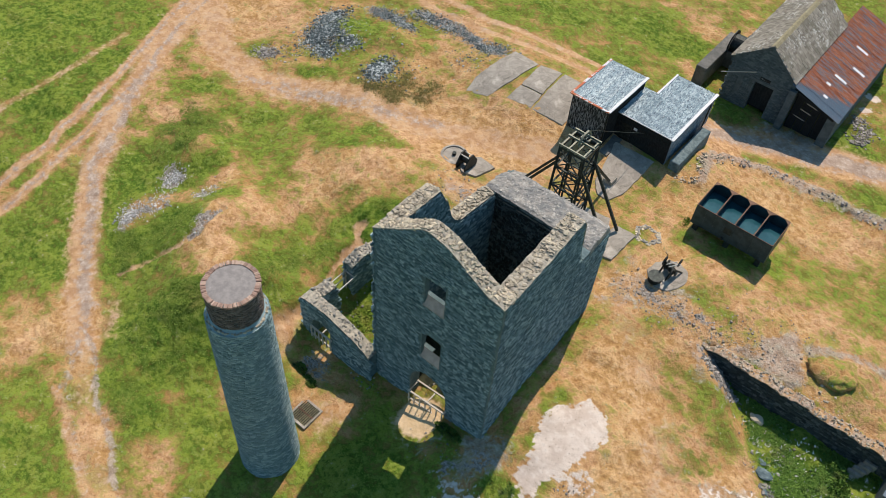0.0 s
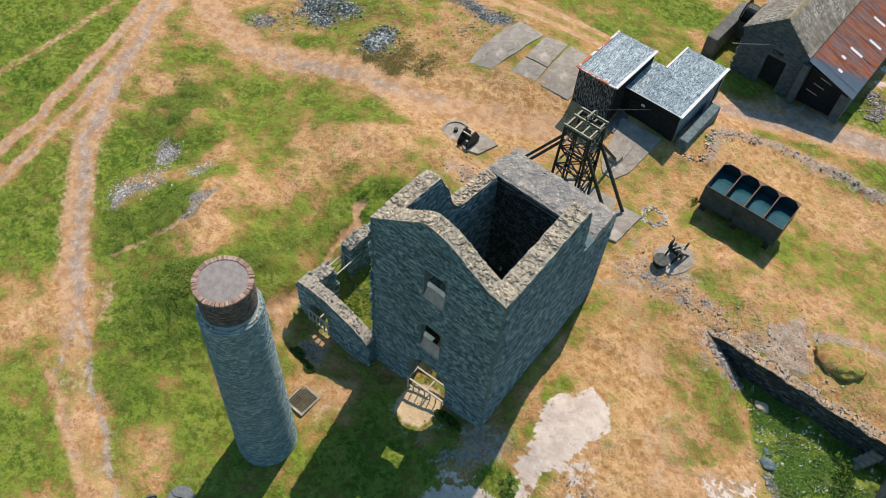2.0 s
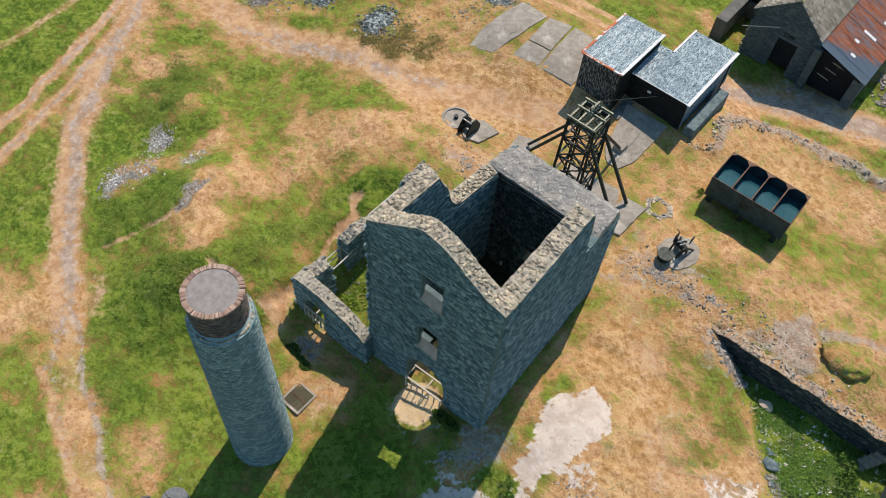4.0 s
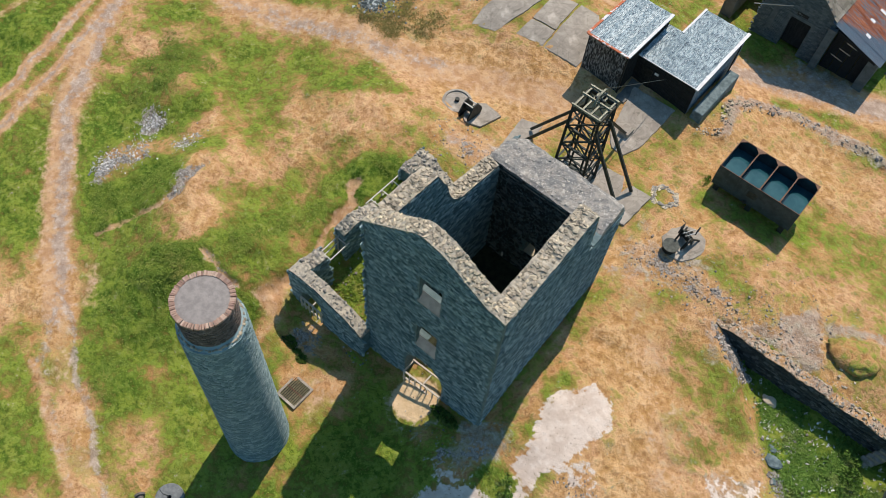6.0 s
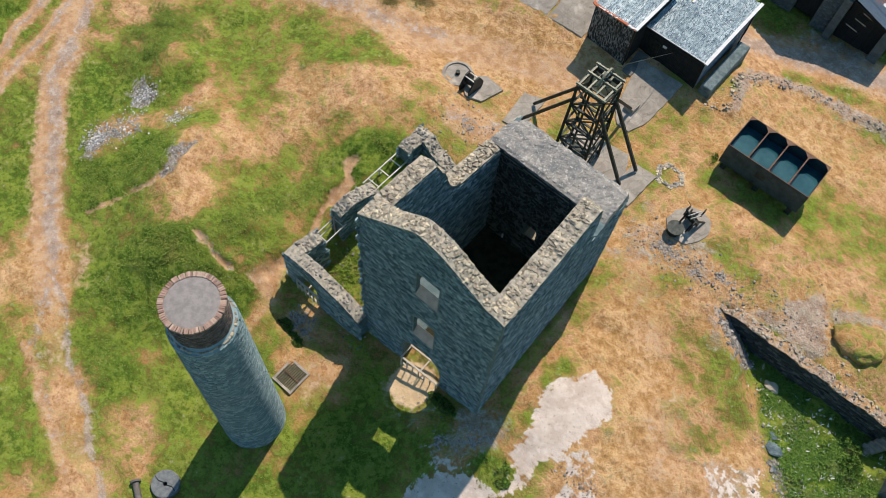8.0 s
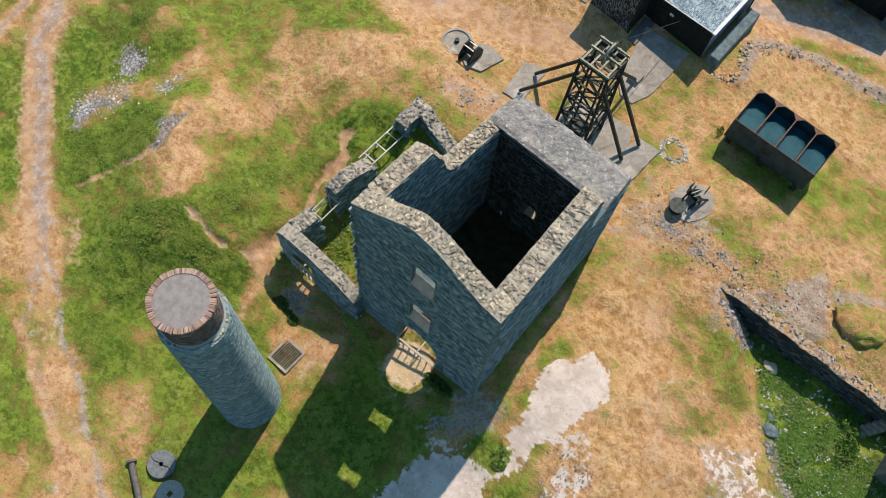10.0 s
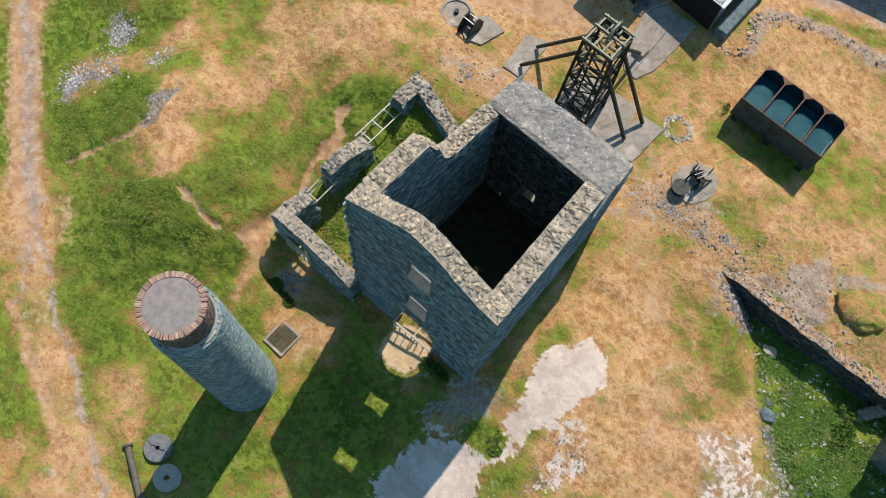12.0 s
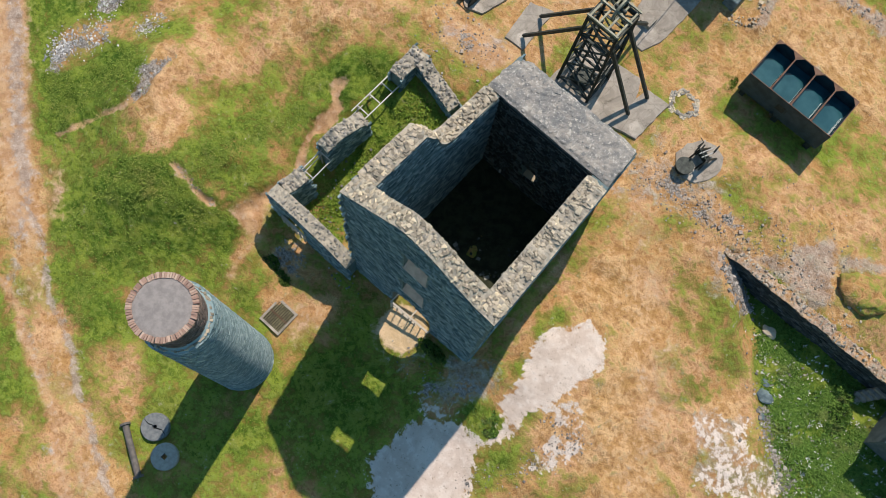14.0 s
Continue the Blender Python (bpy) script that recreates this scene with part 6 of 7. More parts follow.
shed_a, d, n = tin_shed("tall black tin winding shed with a pale peeling roof", -9.35, -6.7, 21.25, 25.9, 0.25, 3.35, 3.25, (M_TINWALL, M_DARKWOOD))
part("roof_edge", Shape().beam((-9.45, 21.1, 3.41), (-9.45, 26.0, 3.31), 0.16, 0.08), M_FLAKE, shed_a, "white edge flashing flaking to orange rust")
part("roof_edge", Shape().beam((-9.45, 21.12, 3.41), (-6.6, 21.12, 3.41), 0.14, 0.07), M_FLAKE, shed_a, "white edge flashing flaking to orange rust")
part("roof_edge", Shape().beam((-6.62, 21.1, 3.42), (-6.62, 26.0, 3.32), 0.18, 0.08), M_WHITE, shed_a, "white edge flashing")
part("corner_post", Shape().beam((-6.68, 21.22, 0.25), (-6.68, 21.22, 3.3), 0.09), M_IRON, shed_a)
shed_b, d, n = tin_shed("low black boarded shed with a pale tin roof", -6.66, -2.75, 22.75, 26.0, 0.1, 2.42, 2.42, (M_DARKWOOD, M_BLUEWALL))
part("sign_plate", Shape().box(-5.35, 22.69, 1.75, -5.1, 22.715, 1.92), M_WHITE, shed_b, "small white notice plate")
part("shed_door", Shape().box(-6.2, 22.68, 0.1, -5.5, 22.72, 1.95), M_IRON, shed_b, "dark boarded door")
shed_c, d, n = tin_shed("back lean-to shed with a pale tin roof", -5.62, -2.75, 26.1, 28.75, 0.0, 2.42, 2.34, (M_DARKWOOD, M_BLUEWALL))
part("roof_edge", Shape().beam((-2.68, 22.6, 2.5), (-2.68, 26.05, 2.5), 0.2, 0.07), M_WHITE, shed_b, "white edge flashing")
part("roof_edge", Shape().beam((-2.68, 26.06, 2.5), (-2.68, 28.85, 2.43), 0.2, 0.07), M_WHITE, shed_c, "white edge flashing")
part("roof_edge", Shape().beam((-5.7, 26.0, 2.5), (-5.7, 28.85, 2.43), 0.13, 0.06), M_WHITE, shed_c, "white edge flashing")
part("roof_edge", Shape().beam((-6.6, 22.66, 2.5), (-2.8, 22.66, 2.5), 0.045, 0.05), M_WHITE, shed_b, "thin white drip edge")
part("downpipe", Shape().tube((-2.6, 27.6, 0.0), (-2.6, 27.9, 2.2), 0.04), M_IRON, shed_c)
plinth = solid("stone_plinth", Shape().box(-2.45, 22.7, -0.3, -1.75, 27.2, 0.9, 0.03), M_BLUEROCK, (-2.1, 24.9, -0.3), "long blue-grey masonry plinth beside the shed", "plinth")
bevelled(plinth, 0.04)
for k in range(4):
    st = solid("stone_step", Shape().box(-1.6, 22.0 + 0.5 * k, -0.4, -1.05, 22.47 + 0.5 * k, 0.12 - 0.03 * k, 0.03), M_CONCRETE, (-1.25, 22.25 + 0.55 * k, -0.4), "worn stone step by the shed plinth", "step", "steps by the shed")
    bevelled(st, 0.03)

# ---------------------------------------------------------------- barn
BZ = -0.75
barn = thing("barn", "limestone barn with a stone-slated gable roof", "barn", (-1.5, 37.5, BZ))
BX0, BX1, BY0, BY1, BE, BR = -3.7, 0.72, 33.35, 42.4, 2.75, 4.55
RX = -1.45


def barn_head(x):
    return lerp(x, (BX0, RX, BX1), (BE, BR - 0.1, BE))


bdoor = [(-1.75, -0.35, const(-2), const(1.45))]
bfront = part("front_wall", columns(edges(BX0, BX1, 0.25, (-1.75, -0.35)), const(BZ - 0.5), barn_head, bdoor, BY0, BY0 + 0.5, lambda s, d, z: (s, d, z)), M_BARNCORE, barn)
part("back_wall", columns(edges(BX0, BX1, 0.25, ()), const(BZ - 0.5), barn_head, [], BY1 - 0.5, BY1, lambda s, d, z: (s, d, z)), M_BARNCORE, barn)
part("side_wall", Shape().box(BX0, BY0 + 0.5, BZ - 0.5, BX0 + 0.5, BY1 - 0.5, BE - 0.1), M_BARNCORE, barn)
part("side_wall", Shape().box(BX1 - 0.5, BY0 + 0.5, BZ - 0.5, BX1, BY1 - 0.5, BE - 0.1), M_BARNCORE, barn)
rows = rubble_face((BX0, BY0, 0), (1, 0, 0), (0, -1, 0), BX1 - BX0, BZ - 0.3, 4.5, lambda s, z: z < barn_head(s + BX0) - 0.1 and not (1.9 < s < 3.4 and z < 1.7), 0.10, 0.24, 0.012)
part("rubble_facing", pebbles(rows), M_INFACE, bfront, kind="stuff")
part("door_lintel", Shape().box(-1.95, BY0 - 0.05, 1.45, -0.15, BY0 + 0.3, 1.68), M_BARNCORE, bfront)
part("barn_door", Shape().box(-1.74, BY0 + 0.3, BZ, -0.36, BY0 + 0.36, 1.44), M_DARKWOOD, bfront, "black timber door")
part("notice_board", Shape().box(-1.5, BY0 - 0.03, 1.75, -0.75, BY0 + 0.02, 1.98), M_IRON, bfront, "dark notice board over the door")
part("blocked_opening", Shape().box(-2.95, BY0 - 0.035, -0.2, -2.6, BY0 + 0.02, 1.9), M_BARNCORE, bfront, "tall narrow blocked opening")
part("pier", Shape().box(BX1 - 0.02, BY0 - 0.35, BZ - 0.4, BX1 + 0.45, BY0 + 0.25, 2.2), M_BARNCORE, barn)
M_RIDGE = plain("lichened_ridge", (0.26, 0.22, 0.13), (0.36, 0.31, 0.19), 5, third=(0.5, 0.47, 0.36))
SLATE = []
for k in range(5):
    s1 = Shape()
    q = CUBE * (0.15, 0.17, 0.012) + rng.uniform(-0.012, 0.012, (8, 3)) * (1, 1, 0.3)
    SLATE.append(mesh_of("slate", s1.add(q, CUBE_F), M_SLATE))
for side, xe in ((-1, BX0 - 0.22), (1, BX1 + 0.12)):
    ze = BR - (BR - BE) * abs(xe - RX) / abs((BX0 if side < 0 else BX1) - RX)
    run, rise = abs(xe - RX), BR - ze
    m = math.hypot(run, rise)
    dn = np.array((side * run / m, 0, -rise / m))
    nn = np.array((side * rise / m, 0, run / m))
    deck = Shape().add([(RX, BY0 - 0.15, BR), (xe, BY0 - 0.15, ze), (xe, BY1 + 0.1, ze), (RX, BY1 + 0.1, BR), (RX, BY0 - 0.15, BR - 0.1), (xe, BY0 - 0.15, ze - 0.1), (xe, BY1 + 0.1, ze - 0.1), (RX, BY1 + 0.1, BR - 0.1)],
                      [(0, 1, 2, 3), (7, 6, 5, 4), (0, 4, 5, 1), (1, 5, 6, 2), (2, 6, 7, 3), (3, 7, 4, 0)])
    roof = part("roof_slope", deck, M_BARNCORE, barn, "stone-slated roof slope")
    courses = int(m / 0.23)
    rows = []
    for j in range(courses):
        t0 = m - 0.15 - j * m / courses
        y = BY0 - 0.05 + (0.18 if j % 2 else 0)
        while y < BY1 + 0.05:
            w = rng.uniform(0.85, 1.15)
            c = np.array((RX, y, BR)) + dn * t0 + nn * (0.035 + rng.uniform(0, 0.008))
            tip = dn * math.cos(0.09) + nn * math.sin(0.09)
            rows.append((c, np.array([np.array((0, 1, 0)) * w * 0.97, tip * 0.95, np.cross((0, 1, 0), tip) * (1 if side < 0 else -1)])))
            y += 0.30 * w
    stone_parts("slate", rows, roof, SLATE)
for y in np.arange(BY0 - 0.1, BY1, 0.46):
    part("ridge_tile", Shape().add([(RX - 0.2, y, BR - 0.06), (RX, y, BR + 0.1), (RX + 0.2, y, BR - 0.06), (RX - 0.2, y + 0.45, BR - 0.06), (RX, y + 0.45, BR + 0.1), (RX + 0.2, y + 0.45, BR - 0.06)],
                                  [(0, 1, 4, 3), (1, 2, 5, 4), (0, 2, 1), (3, 4, 5), (0, 3, 5, 2)]), M_RIDGE, barn, "yellow-lichened stone ridge tile")
part("timber_pole", Shape().tube((-4.1, BY0 - 0.5, 1.3), (-1.9, BY0 - 0.1, 2.2), 0.035), M_TIMBER, barn, "thin pole leaning across the gable")
lean = thing("cart_shed", "open-fronted lean-to cart shed with a rusty corrugated roof", "shed", (2.5, 38, BZ))
LX0, LX1, LZ0, LZ1, LY0, LY1 = 0.68, 4.35, 2.62, 1.45, 33.1, 46.5
m = math.hypot(LX1 - LX0, LZ0 - LZ1)
dv = np.array((LX1 - LX0, 0, LZ1 - LZ0)) / m
for i in range(int((LY1 - LY0) / 0.8)):
    y = LY0 + 0.8 * i
    for j in range(2):
        part("roof_sheet", corrugated(np.array((LX0, y + 0.84, LZ0 + 0.012 * (i % 2) - 0.012 * j)) + dv * j * m * 0.48, (0, -1, 0), dv, 0.84, m * (0.52 if j == 0 else 0.55)), M_RUSTROOF, lean)
for y, t in ((38.9, 0.62), (36.9, 0.45), (41.2, 0.42), (35.6, 0.42), (34.3, 0.52)):
    p = np.array((LX0, y, LZ0 + 0.03)) + dv * m * t
    part("roof_light", Shape().add([p, p + dv * (1.0 if y > 36 else 0.35), p + dv * (1.0 if y > 36 else 0.35) + (0, 0.26, 0), p + (0, 0.26, 0)], [(0, 1, 2, 3)]), M_WHITE, lean, "clear plastic roof light")
part("flashing", Shape().beam((LX0 + 0.06, LY0, LZ0 + 0.06), (LX0 + 0.06, BY1 + 0.2, LZ0 + 0.06), 0.14, 0.03), plain("blue_flashing", (0.07, 0.13, 0.20), (0.12, 0.2, 0.28), 3), lean, "blue painted flashing")
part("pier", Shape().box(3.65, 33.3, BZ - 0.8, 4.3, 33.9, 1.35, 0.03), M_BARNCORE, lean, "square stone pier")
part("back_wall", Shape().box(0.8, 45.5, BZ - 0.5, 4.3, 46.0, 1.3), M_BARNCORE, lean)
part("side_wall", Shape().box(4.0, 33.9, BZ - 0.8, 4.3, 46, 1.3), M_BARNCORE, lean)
part("door_head", Shape().beam((0.9, 33.35, 2.15), (4.1, 33.35, 1.3), 0.12, 0.2), M_DARKWOOD, lean)
for k, z in enumerate((0.1, 0.75, 1.35)):
    part("tie_rail", Shape().beam((1.5 + 0.25 * k, 33.72, z), (2.3 + 0.25 * k, 33.72, z - 0.12), 0.03, 0.05), M_TIMBER, lean, "pale batten across the door")
for k in range(4):
    x = 1.2 + 0.62 * k
    part("door_leaf", Shape().add([(x, 33.75, BZ - 0.4), (x + 0.6, 33.75, BZ - 0.4), (x + 0.6, 33.81, BZ - 0.4), (x, 33.81, BZ - 0.4), (x, 33.75, 2.05 - 0.2 * k), (x + 0.6, 33.75, 1.86 - 0.2 * k), (x + 0.6, 33.81, 1.86 - 0.2 * k), (x, 33.81, 2.05 - 0.2 * k)], CUBE_F), M_DARKWOOD, lean, "black boarded door leaf")

# stone trough with iron winch drum beside the barn
trough = thing("engine_bed", "long concrete engine bed with an iron drum on it", "machine", (-5.5, 35.5, -0.5))
bevelled(part("bed", Shape().box(-6.0, 33.1, -0.9, -5.2, 38.6, 0.75), M_DARKCONC, trough), 0.04)
part("bed_end", Shape().box(-5.2, 36.6, -0.9, -4.5, 38.4, 0.4), M_DARKCONC, trough)
part("drum", Shape().tube((-5.2, 37.4, 0.75), (-4.3, 37.4, 0.75), 0.75, 22), M_IRON, trough, "black iron winding drum")
for x in (-5.25, -4.3):
    part("drum_flange", Shape().ring((x, 37.4, 0.75), "x", 1.0, 0.26, 0.07, 24), M_IRON, trough)

# ---------------------------------------------------------------- water tank
TX0, TX1, TY0, TY1, TZ0, TZ1 = 1.0, 5.85, 19.4, 21.9, 0.42, 1.95
tank = thing("water_tank", "black riveted steel tank in four open bays of dark water", "tank", ((TX0 + TX1) / 2, 20.6, 0.0))
t = 0.03
part("front_plate", Shape().box(TX0, TY0, TZ0, TX1, TY0 + t, TZ1), M_TANK, tank)
part("back_plate", Shape().box(TX0, TY1 - t, TZ0, TX1, TY1, TZ1), M_TANK, tank)
part("end_plate", Shape().box(TX0, TY0 + t, TZ0, TX0 + t, TY1 - t, TZ1), M_TANK, tank)
part("end_plate", Shape().box(TX1 - t, TY0 + t, TZ0, TX1, TY1 - t, TZ1), M_TANK, tank)
part("bottom_plate", Shape().box(TX0 + t, TY0 + t, TZ0, TX1 - t, TY1 - t, TZ0 + t), M_TANK, tank)
bay = (TX1 - TX0) / 4
for i in range(4):
    a, b = TX0 + bay * i, TX0 + bay * (i + 1)
    if i:
        part("partition", Shape().box(a - 0.015, TY0 + t, TZ0 + t, a + 0.015, TY1 - t, TZ1 - 0.01), M_TANK, tank)
    part("water", Shape().box(a + 0.03, TY0 + 0.04, TZ0 + 0.06, b - 0.03, TY1 - 0.04, 1.2), M_WATER, tank, "still blue-green water")
    # rusty frame round each bay, its corners cut off
    e = 0.035
    outer = [(a, TY0), (b, TY0), (b, TY1), (a, TY1)]
    cb, cf = 0.30, 0.06
    inner = [(a + e + cf, TY0 + e), (b - e - cf, TY0 + e), (b - e, TY0 + e + cf), (b - e, TY1 - e - cb), (b - e - cb, TY1 - e), (a + e + cb, TY1 - e), (a + e, TY1 - e - cb), (a + e, TY0 + e + cf)]
    loop = [(a, TY0), (b, TY0), (b, TY0), (b, TY1), (b, TY1), (a, TY1), (a, TY1), (a, TY0)]
    s = Shape()
    vs = [(x, y, TZ1 + 0.005) for x, y in loop] + [(x, y, TZ1 + 0.005) for x, y in inner] + [(x, y, TZ1 - 0.04) for x, y in inner] + [(x, y, TZ1 - 0.04) for x, y in loop]
    fs = []
    for k in range(8):
        j = (k + 1) % 8
        fs += [(k, j, 8 + j, 8 + k), (8 + k, 8 + j, 16 + j, 16 + k), (24 + k, 24 + j, j, k)]
    part("rim_frame", s.add(vs, fs), M_RUST, tank, "rusted rim with cut corners")
for x in (TX0 + 0.35, (TX0 + TX1) / 2, TX1 - 0.35):
    for y in (TY0 + 0.25, TY1 - 0.25):
        part("support", Shape().box(x - 0.15, y - 0.15, -0.3, x + 0.15, y + 0.15, TZ0), M_STEEL, tank)
part("outlet", Shape().tube((3.1, TY0 - 0.14, 0.55), (3.1, TY0 + 0.05, 0.55), 0.1), M_STEEL, tank, "short flanged outlet")
part("patch_plate", Shape().box(3.0, TY0 - 0.012, 1.0, 3.55, TY0, 1.45), M_STEEL, tank)
for x in np.arange(TX0 + 0.04, TX1, bay / 2):
    part("stiffener", Shape().box(x, TY0 - 0.03, TZ0, x + 0.05, TY0, TZ1 - 0.06), M_TANK, tank)

# ---------------------------------------------------------------- small winch on its pad
slab([(0.85, 14.6), (1.0, 15.4), (1.45, 16.05), (2.1, 16.3), (2.75, 16.05), (3.1, 15.4), (2.95, 14.6), (2.5, 14.0), (1.9, 13.8), (1.25, 14.0)], -0.01, "broken concrete pad under an old winch")
winch = thing("winch", "black iron hand winch with spoked wheels and a bucket", "winch", (1.75, 14.9, 0.1))
WD, WS = np.array((0.37, 0.929, 0.0)), np.array((0.929, -0.37, 0.0))  # along the winch, and across it


def on_winch(along_it, across, up):
    return np.array((1.62, 14.25, 0.08)) + WD * along_it + WS * across + np.array((0, 0, up))


kibble = part("bucket", Shape().lathe(1.58, 14.15, [(0.30, 0.02), (0.40, 0.25), (0.43, 0.5), (0.40, 0.56), (0.36, 0.54), (0.34, 0.28), (0.1, 0.22)], 8), M_IRON, winch, "black iron kibble")
part("bucket_rim", Shape().lathe(1.58, 14.15, [(0.41, 0.53), (0.455, 0.54), (0.455, 0.60), (0.40, 0.60)], 16), M_STEEL, kibble)
for side in (-0.3, 0.3):
    part("side_frame", Shape().beam(on_winch(0.45, side, 0), on_winch(0.75, side, 0.95), 0.08).beam(on_winch(0.75, side, 0.95), on_winch(1.75, side, 0.05), 0.08).beam(on_winch(0.4, side, 0.04), on_winch(1.8, side, 0.04), 0.08), M_IRON, winch)
    part("strut", Shape().beam(on_winch(1.2, side, 0.04), on_winch(1.0, side, 0.75), 0.06), M_IRON, winch)
for side in (-0.13, 0.08):
    part("tie_bar", Shape().tube(on_winch(0.6, side, 1.0), on_winch(1.55, side, 0.72), 0.028), M_GALV, winch, "bare metal tie bar")
part("drum", Shape().tube(on_winch(1.0, -0.28, 0.5), on_winch(1.0, 0.28, 0.5), 0.2, 16), M_IRON, winch)
part("axle", Shape().tube(on_winch(0.75, -0.5, 0.95), on_winch(0.75, 0.45, 0.95), 0.04), M_STEEL, winch)
for k, side, up, r in ((0.75, -0.42, 0.95, 0.30), (0.62, 0.38, 0.7, 0.36), (1.6, 0.0, 0.72, 0.26), (1.0, -0.36, 0.5, 0.34)):
    c = on_winch(k, side, up)
    wh = part("gear_wheel", Shape().ring(tuple(c), "x", r, 0.055, 0.06, 20), M_IRON, winch)
    for q in range(3):
        a = q * math.pi / 3
        part("spoke", Shape().beam(c - np.array((0, math.cos(a), math.sin(a))) * r * 0.92, c + np.array((0, math.cos(a), math.sin(a))) * r * 0.92, 0.03), M_IRON, wh)
part("crank_handle", Shape().tube(on_winch(0.75, -0.5, 0.95), on_winch(0.95, -0.5, 1.25), 0.02).tube(on_winch(0.95, -0.5, 1.25), on_winch(0.95, -0.75, 1.25), 0.02), M_STEEL, winch)

# ---------------------------------------------------------------- horse-gin bed: round stone and two plates
slab([(-12.9, 14.3), (-11.9, 15.3), (-10.7, 15.2), (-11.0, 13.55), (-11.9, 13.2)], 0.06, "concrete machine bed with a mossy edge")
disc_z = gz(-13.2, 14.2)
disc = thing("stone_disc", "round flat stone bed with a raised rim", "bed stone", (-13.2, 14.15, disc_z))
part("disc", Shape().lathe(-13.2, 14.15, [(0.86, disc_z - 0.2), (0.88, disc_z + 0.16), (0.72, disc_z + 0.2), (0.70, disc_z + 0.12), (0.1, disc_z + 0.12)], 36, 0.02), M_CONCRETE, disc)
part("boss", Shape().tube((-13.2, 14.15, disc_z + 0.1), (-13.2, 14.15, disc_z + 0.3), 0.13), M_IRON, disc)
plate = thing("capstan_frame", "pair of black iron gusset plates joined by tie bars", "machine", (-12.1, 13.8, gz(-12.1, 13.8)))
pz = gz(-12.1, 13.8) + 0.05
for x in (-12.4, -11.75):
    s = Shape()
    out = [(13.3, 0), (14.5, 0), (14.55, 0.35), (14.1, 1.05), (13.75, 1.05), (13.25, 0.4)]
    s.add([(x, y, pz + z) for y, z in out] + [(x + 0.08, y, pz + z) for y, z in out], [tuple(range(6)), tuple(range(6, 12))[::-1]] + [(i, 6 + i, 6 + (i + 1) % 6, (i + 1) % 6) for i in range(6)])
    part("gusset_plate", s, M_IRON, plate)
for y, z in ((13.7, 0.95), (14.1, 0.9), (13.9, 0.3)):
    part("tie_bar", Shape().tube((-12.4, y, pz + z), (-11.7, y, pz + z), 0.035), M_GALV, plate)
part("roller", Shape().tube((-12.35, 13.9, pz + 0.5), (-11.72, 13.9, pz + 0.5), 0.2, 14), M_IRON, plate)

# ---------------------------------------------------------------- millstones, pipe, grate
def millstone(x, y, r, label, square, cracked, mat):
    z = gz(x, y)
    ob = thing("millstone", label, "millstone", (x, y, z), "millstones on the grass")
    s = Shape()
    n, hole = 40, 4 if square else 7
    inner = [(0.1 * math.cos(a), 0.1 * math.sin(a)) for a in [2 * math.pi * (i + 0.5) / n for i in range(n)]]
    if square:
        inner = [(0.11 * c / max(abs(c), abs(d)), 0.11 * d / max(abs(c), abs(d))) for c, d in [(math.cos(2 * math.pi * (i + 0.5) / n + 0.3), math.sin(2 * math.pi * (i + 0.5) / n + 0.3)) for i in range(n)]]
    vs = []
    for k in range(n):
        a = 2 * math.pi * (k + 0.5) / n
        e = r * (1 + 0.015 * noise.noise((math.cos(a) * 3, math.sin(a) * 3, x)))
        c, d = math.cos(a), math.sin(a)
        vs += [(x + e * c, y + e * d, z - 0.1), (x + e * c, y + e * d, z + 0.22), (x + (e - 0.03) * c, y + (e - 0.03) * d, z + 0.25), (x + inner[k][0], y + inner[k][1], z + 0.25), (x + inner[k][0], y + inner[k][1], z - 0.05)]
    fs = []
    for k in range(n):
        j = (k + 1) % n
        fs += [(5 * k + q, 5 * j + q, 5 * j + q + 1, 5 * k + q + 1) for q in range(4)]
    part("stone", s.add(vs, fs), mat, ob)
    part("eye_socket", Shape().lathe(x, y, [(0.13, z - 0.06), (0.13, z + 0.02)], 10), M_IRON, ob)
    if cracked:
        for sgn, bend in ((1, 0.12), (-1, -0.1)):
            part("crack", Shape().beam((x + sgn * 0.1, y, z + 0.245), (x + sgn * 0.33, y + bend, z + 0.245), 0.05, 0.02).beam((x + sgn * 0.33, y + bend, z + 0.245), (x + sgn * (r - 0.04), y + bend * 0.6, z + 0.245), 0.03, 0.02), M_IRON, ob, "dark open crack")
    return ob


millstone(-8.65, -11.6, 0.64, "cracked grey gritstone millstone lying flat on grass", False, True, M_MILL)
millstone(-7.36, -12.22, 0.62, "pale grey millstone with a square eye lying on grass", True, False, M_PALEMILL)
pz = gz(-8.7, -13)
pipe = thing("iron_pipe", "brown iron flanged pipe lying on the grass", "pipe", (-8.65, -13.0, pz))
M_PIPE = plain("brown_iron_pipe", (0.12, 0.11, 0.10), (0.19, 0.17, 0.15), 4, rough=0.7, metal=0.2)
pa, pb = np.array((-9.75, -12.4, gz(-9.75, -12.4) + 0.17)), np.array((-7.55, -13.6, gz(-7.55, -13.6) + 0.17))
part("barrel", Shape().tube(pa, pb, 0.15, 16), M_PIPE, pipe)
dd = (pb - pa) / np.linalg.norm(pb - pa)
part("flange", Shape().tube(pa - dd * 0.02, pa + dd * 0.08, 0.24, 18), M_PIPE, pipe)
part("flange", Shape().tube(pb - dd * 0.08, pb + dd * 0.02, 0.24, 18), M_PIPE, pipe)

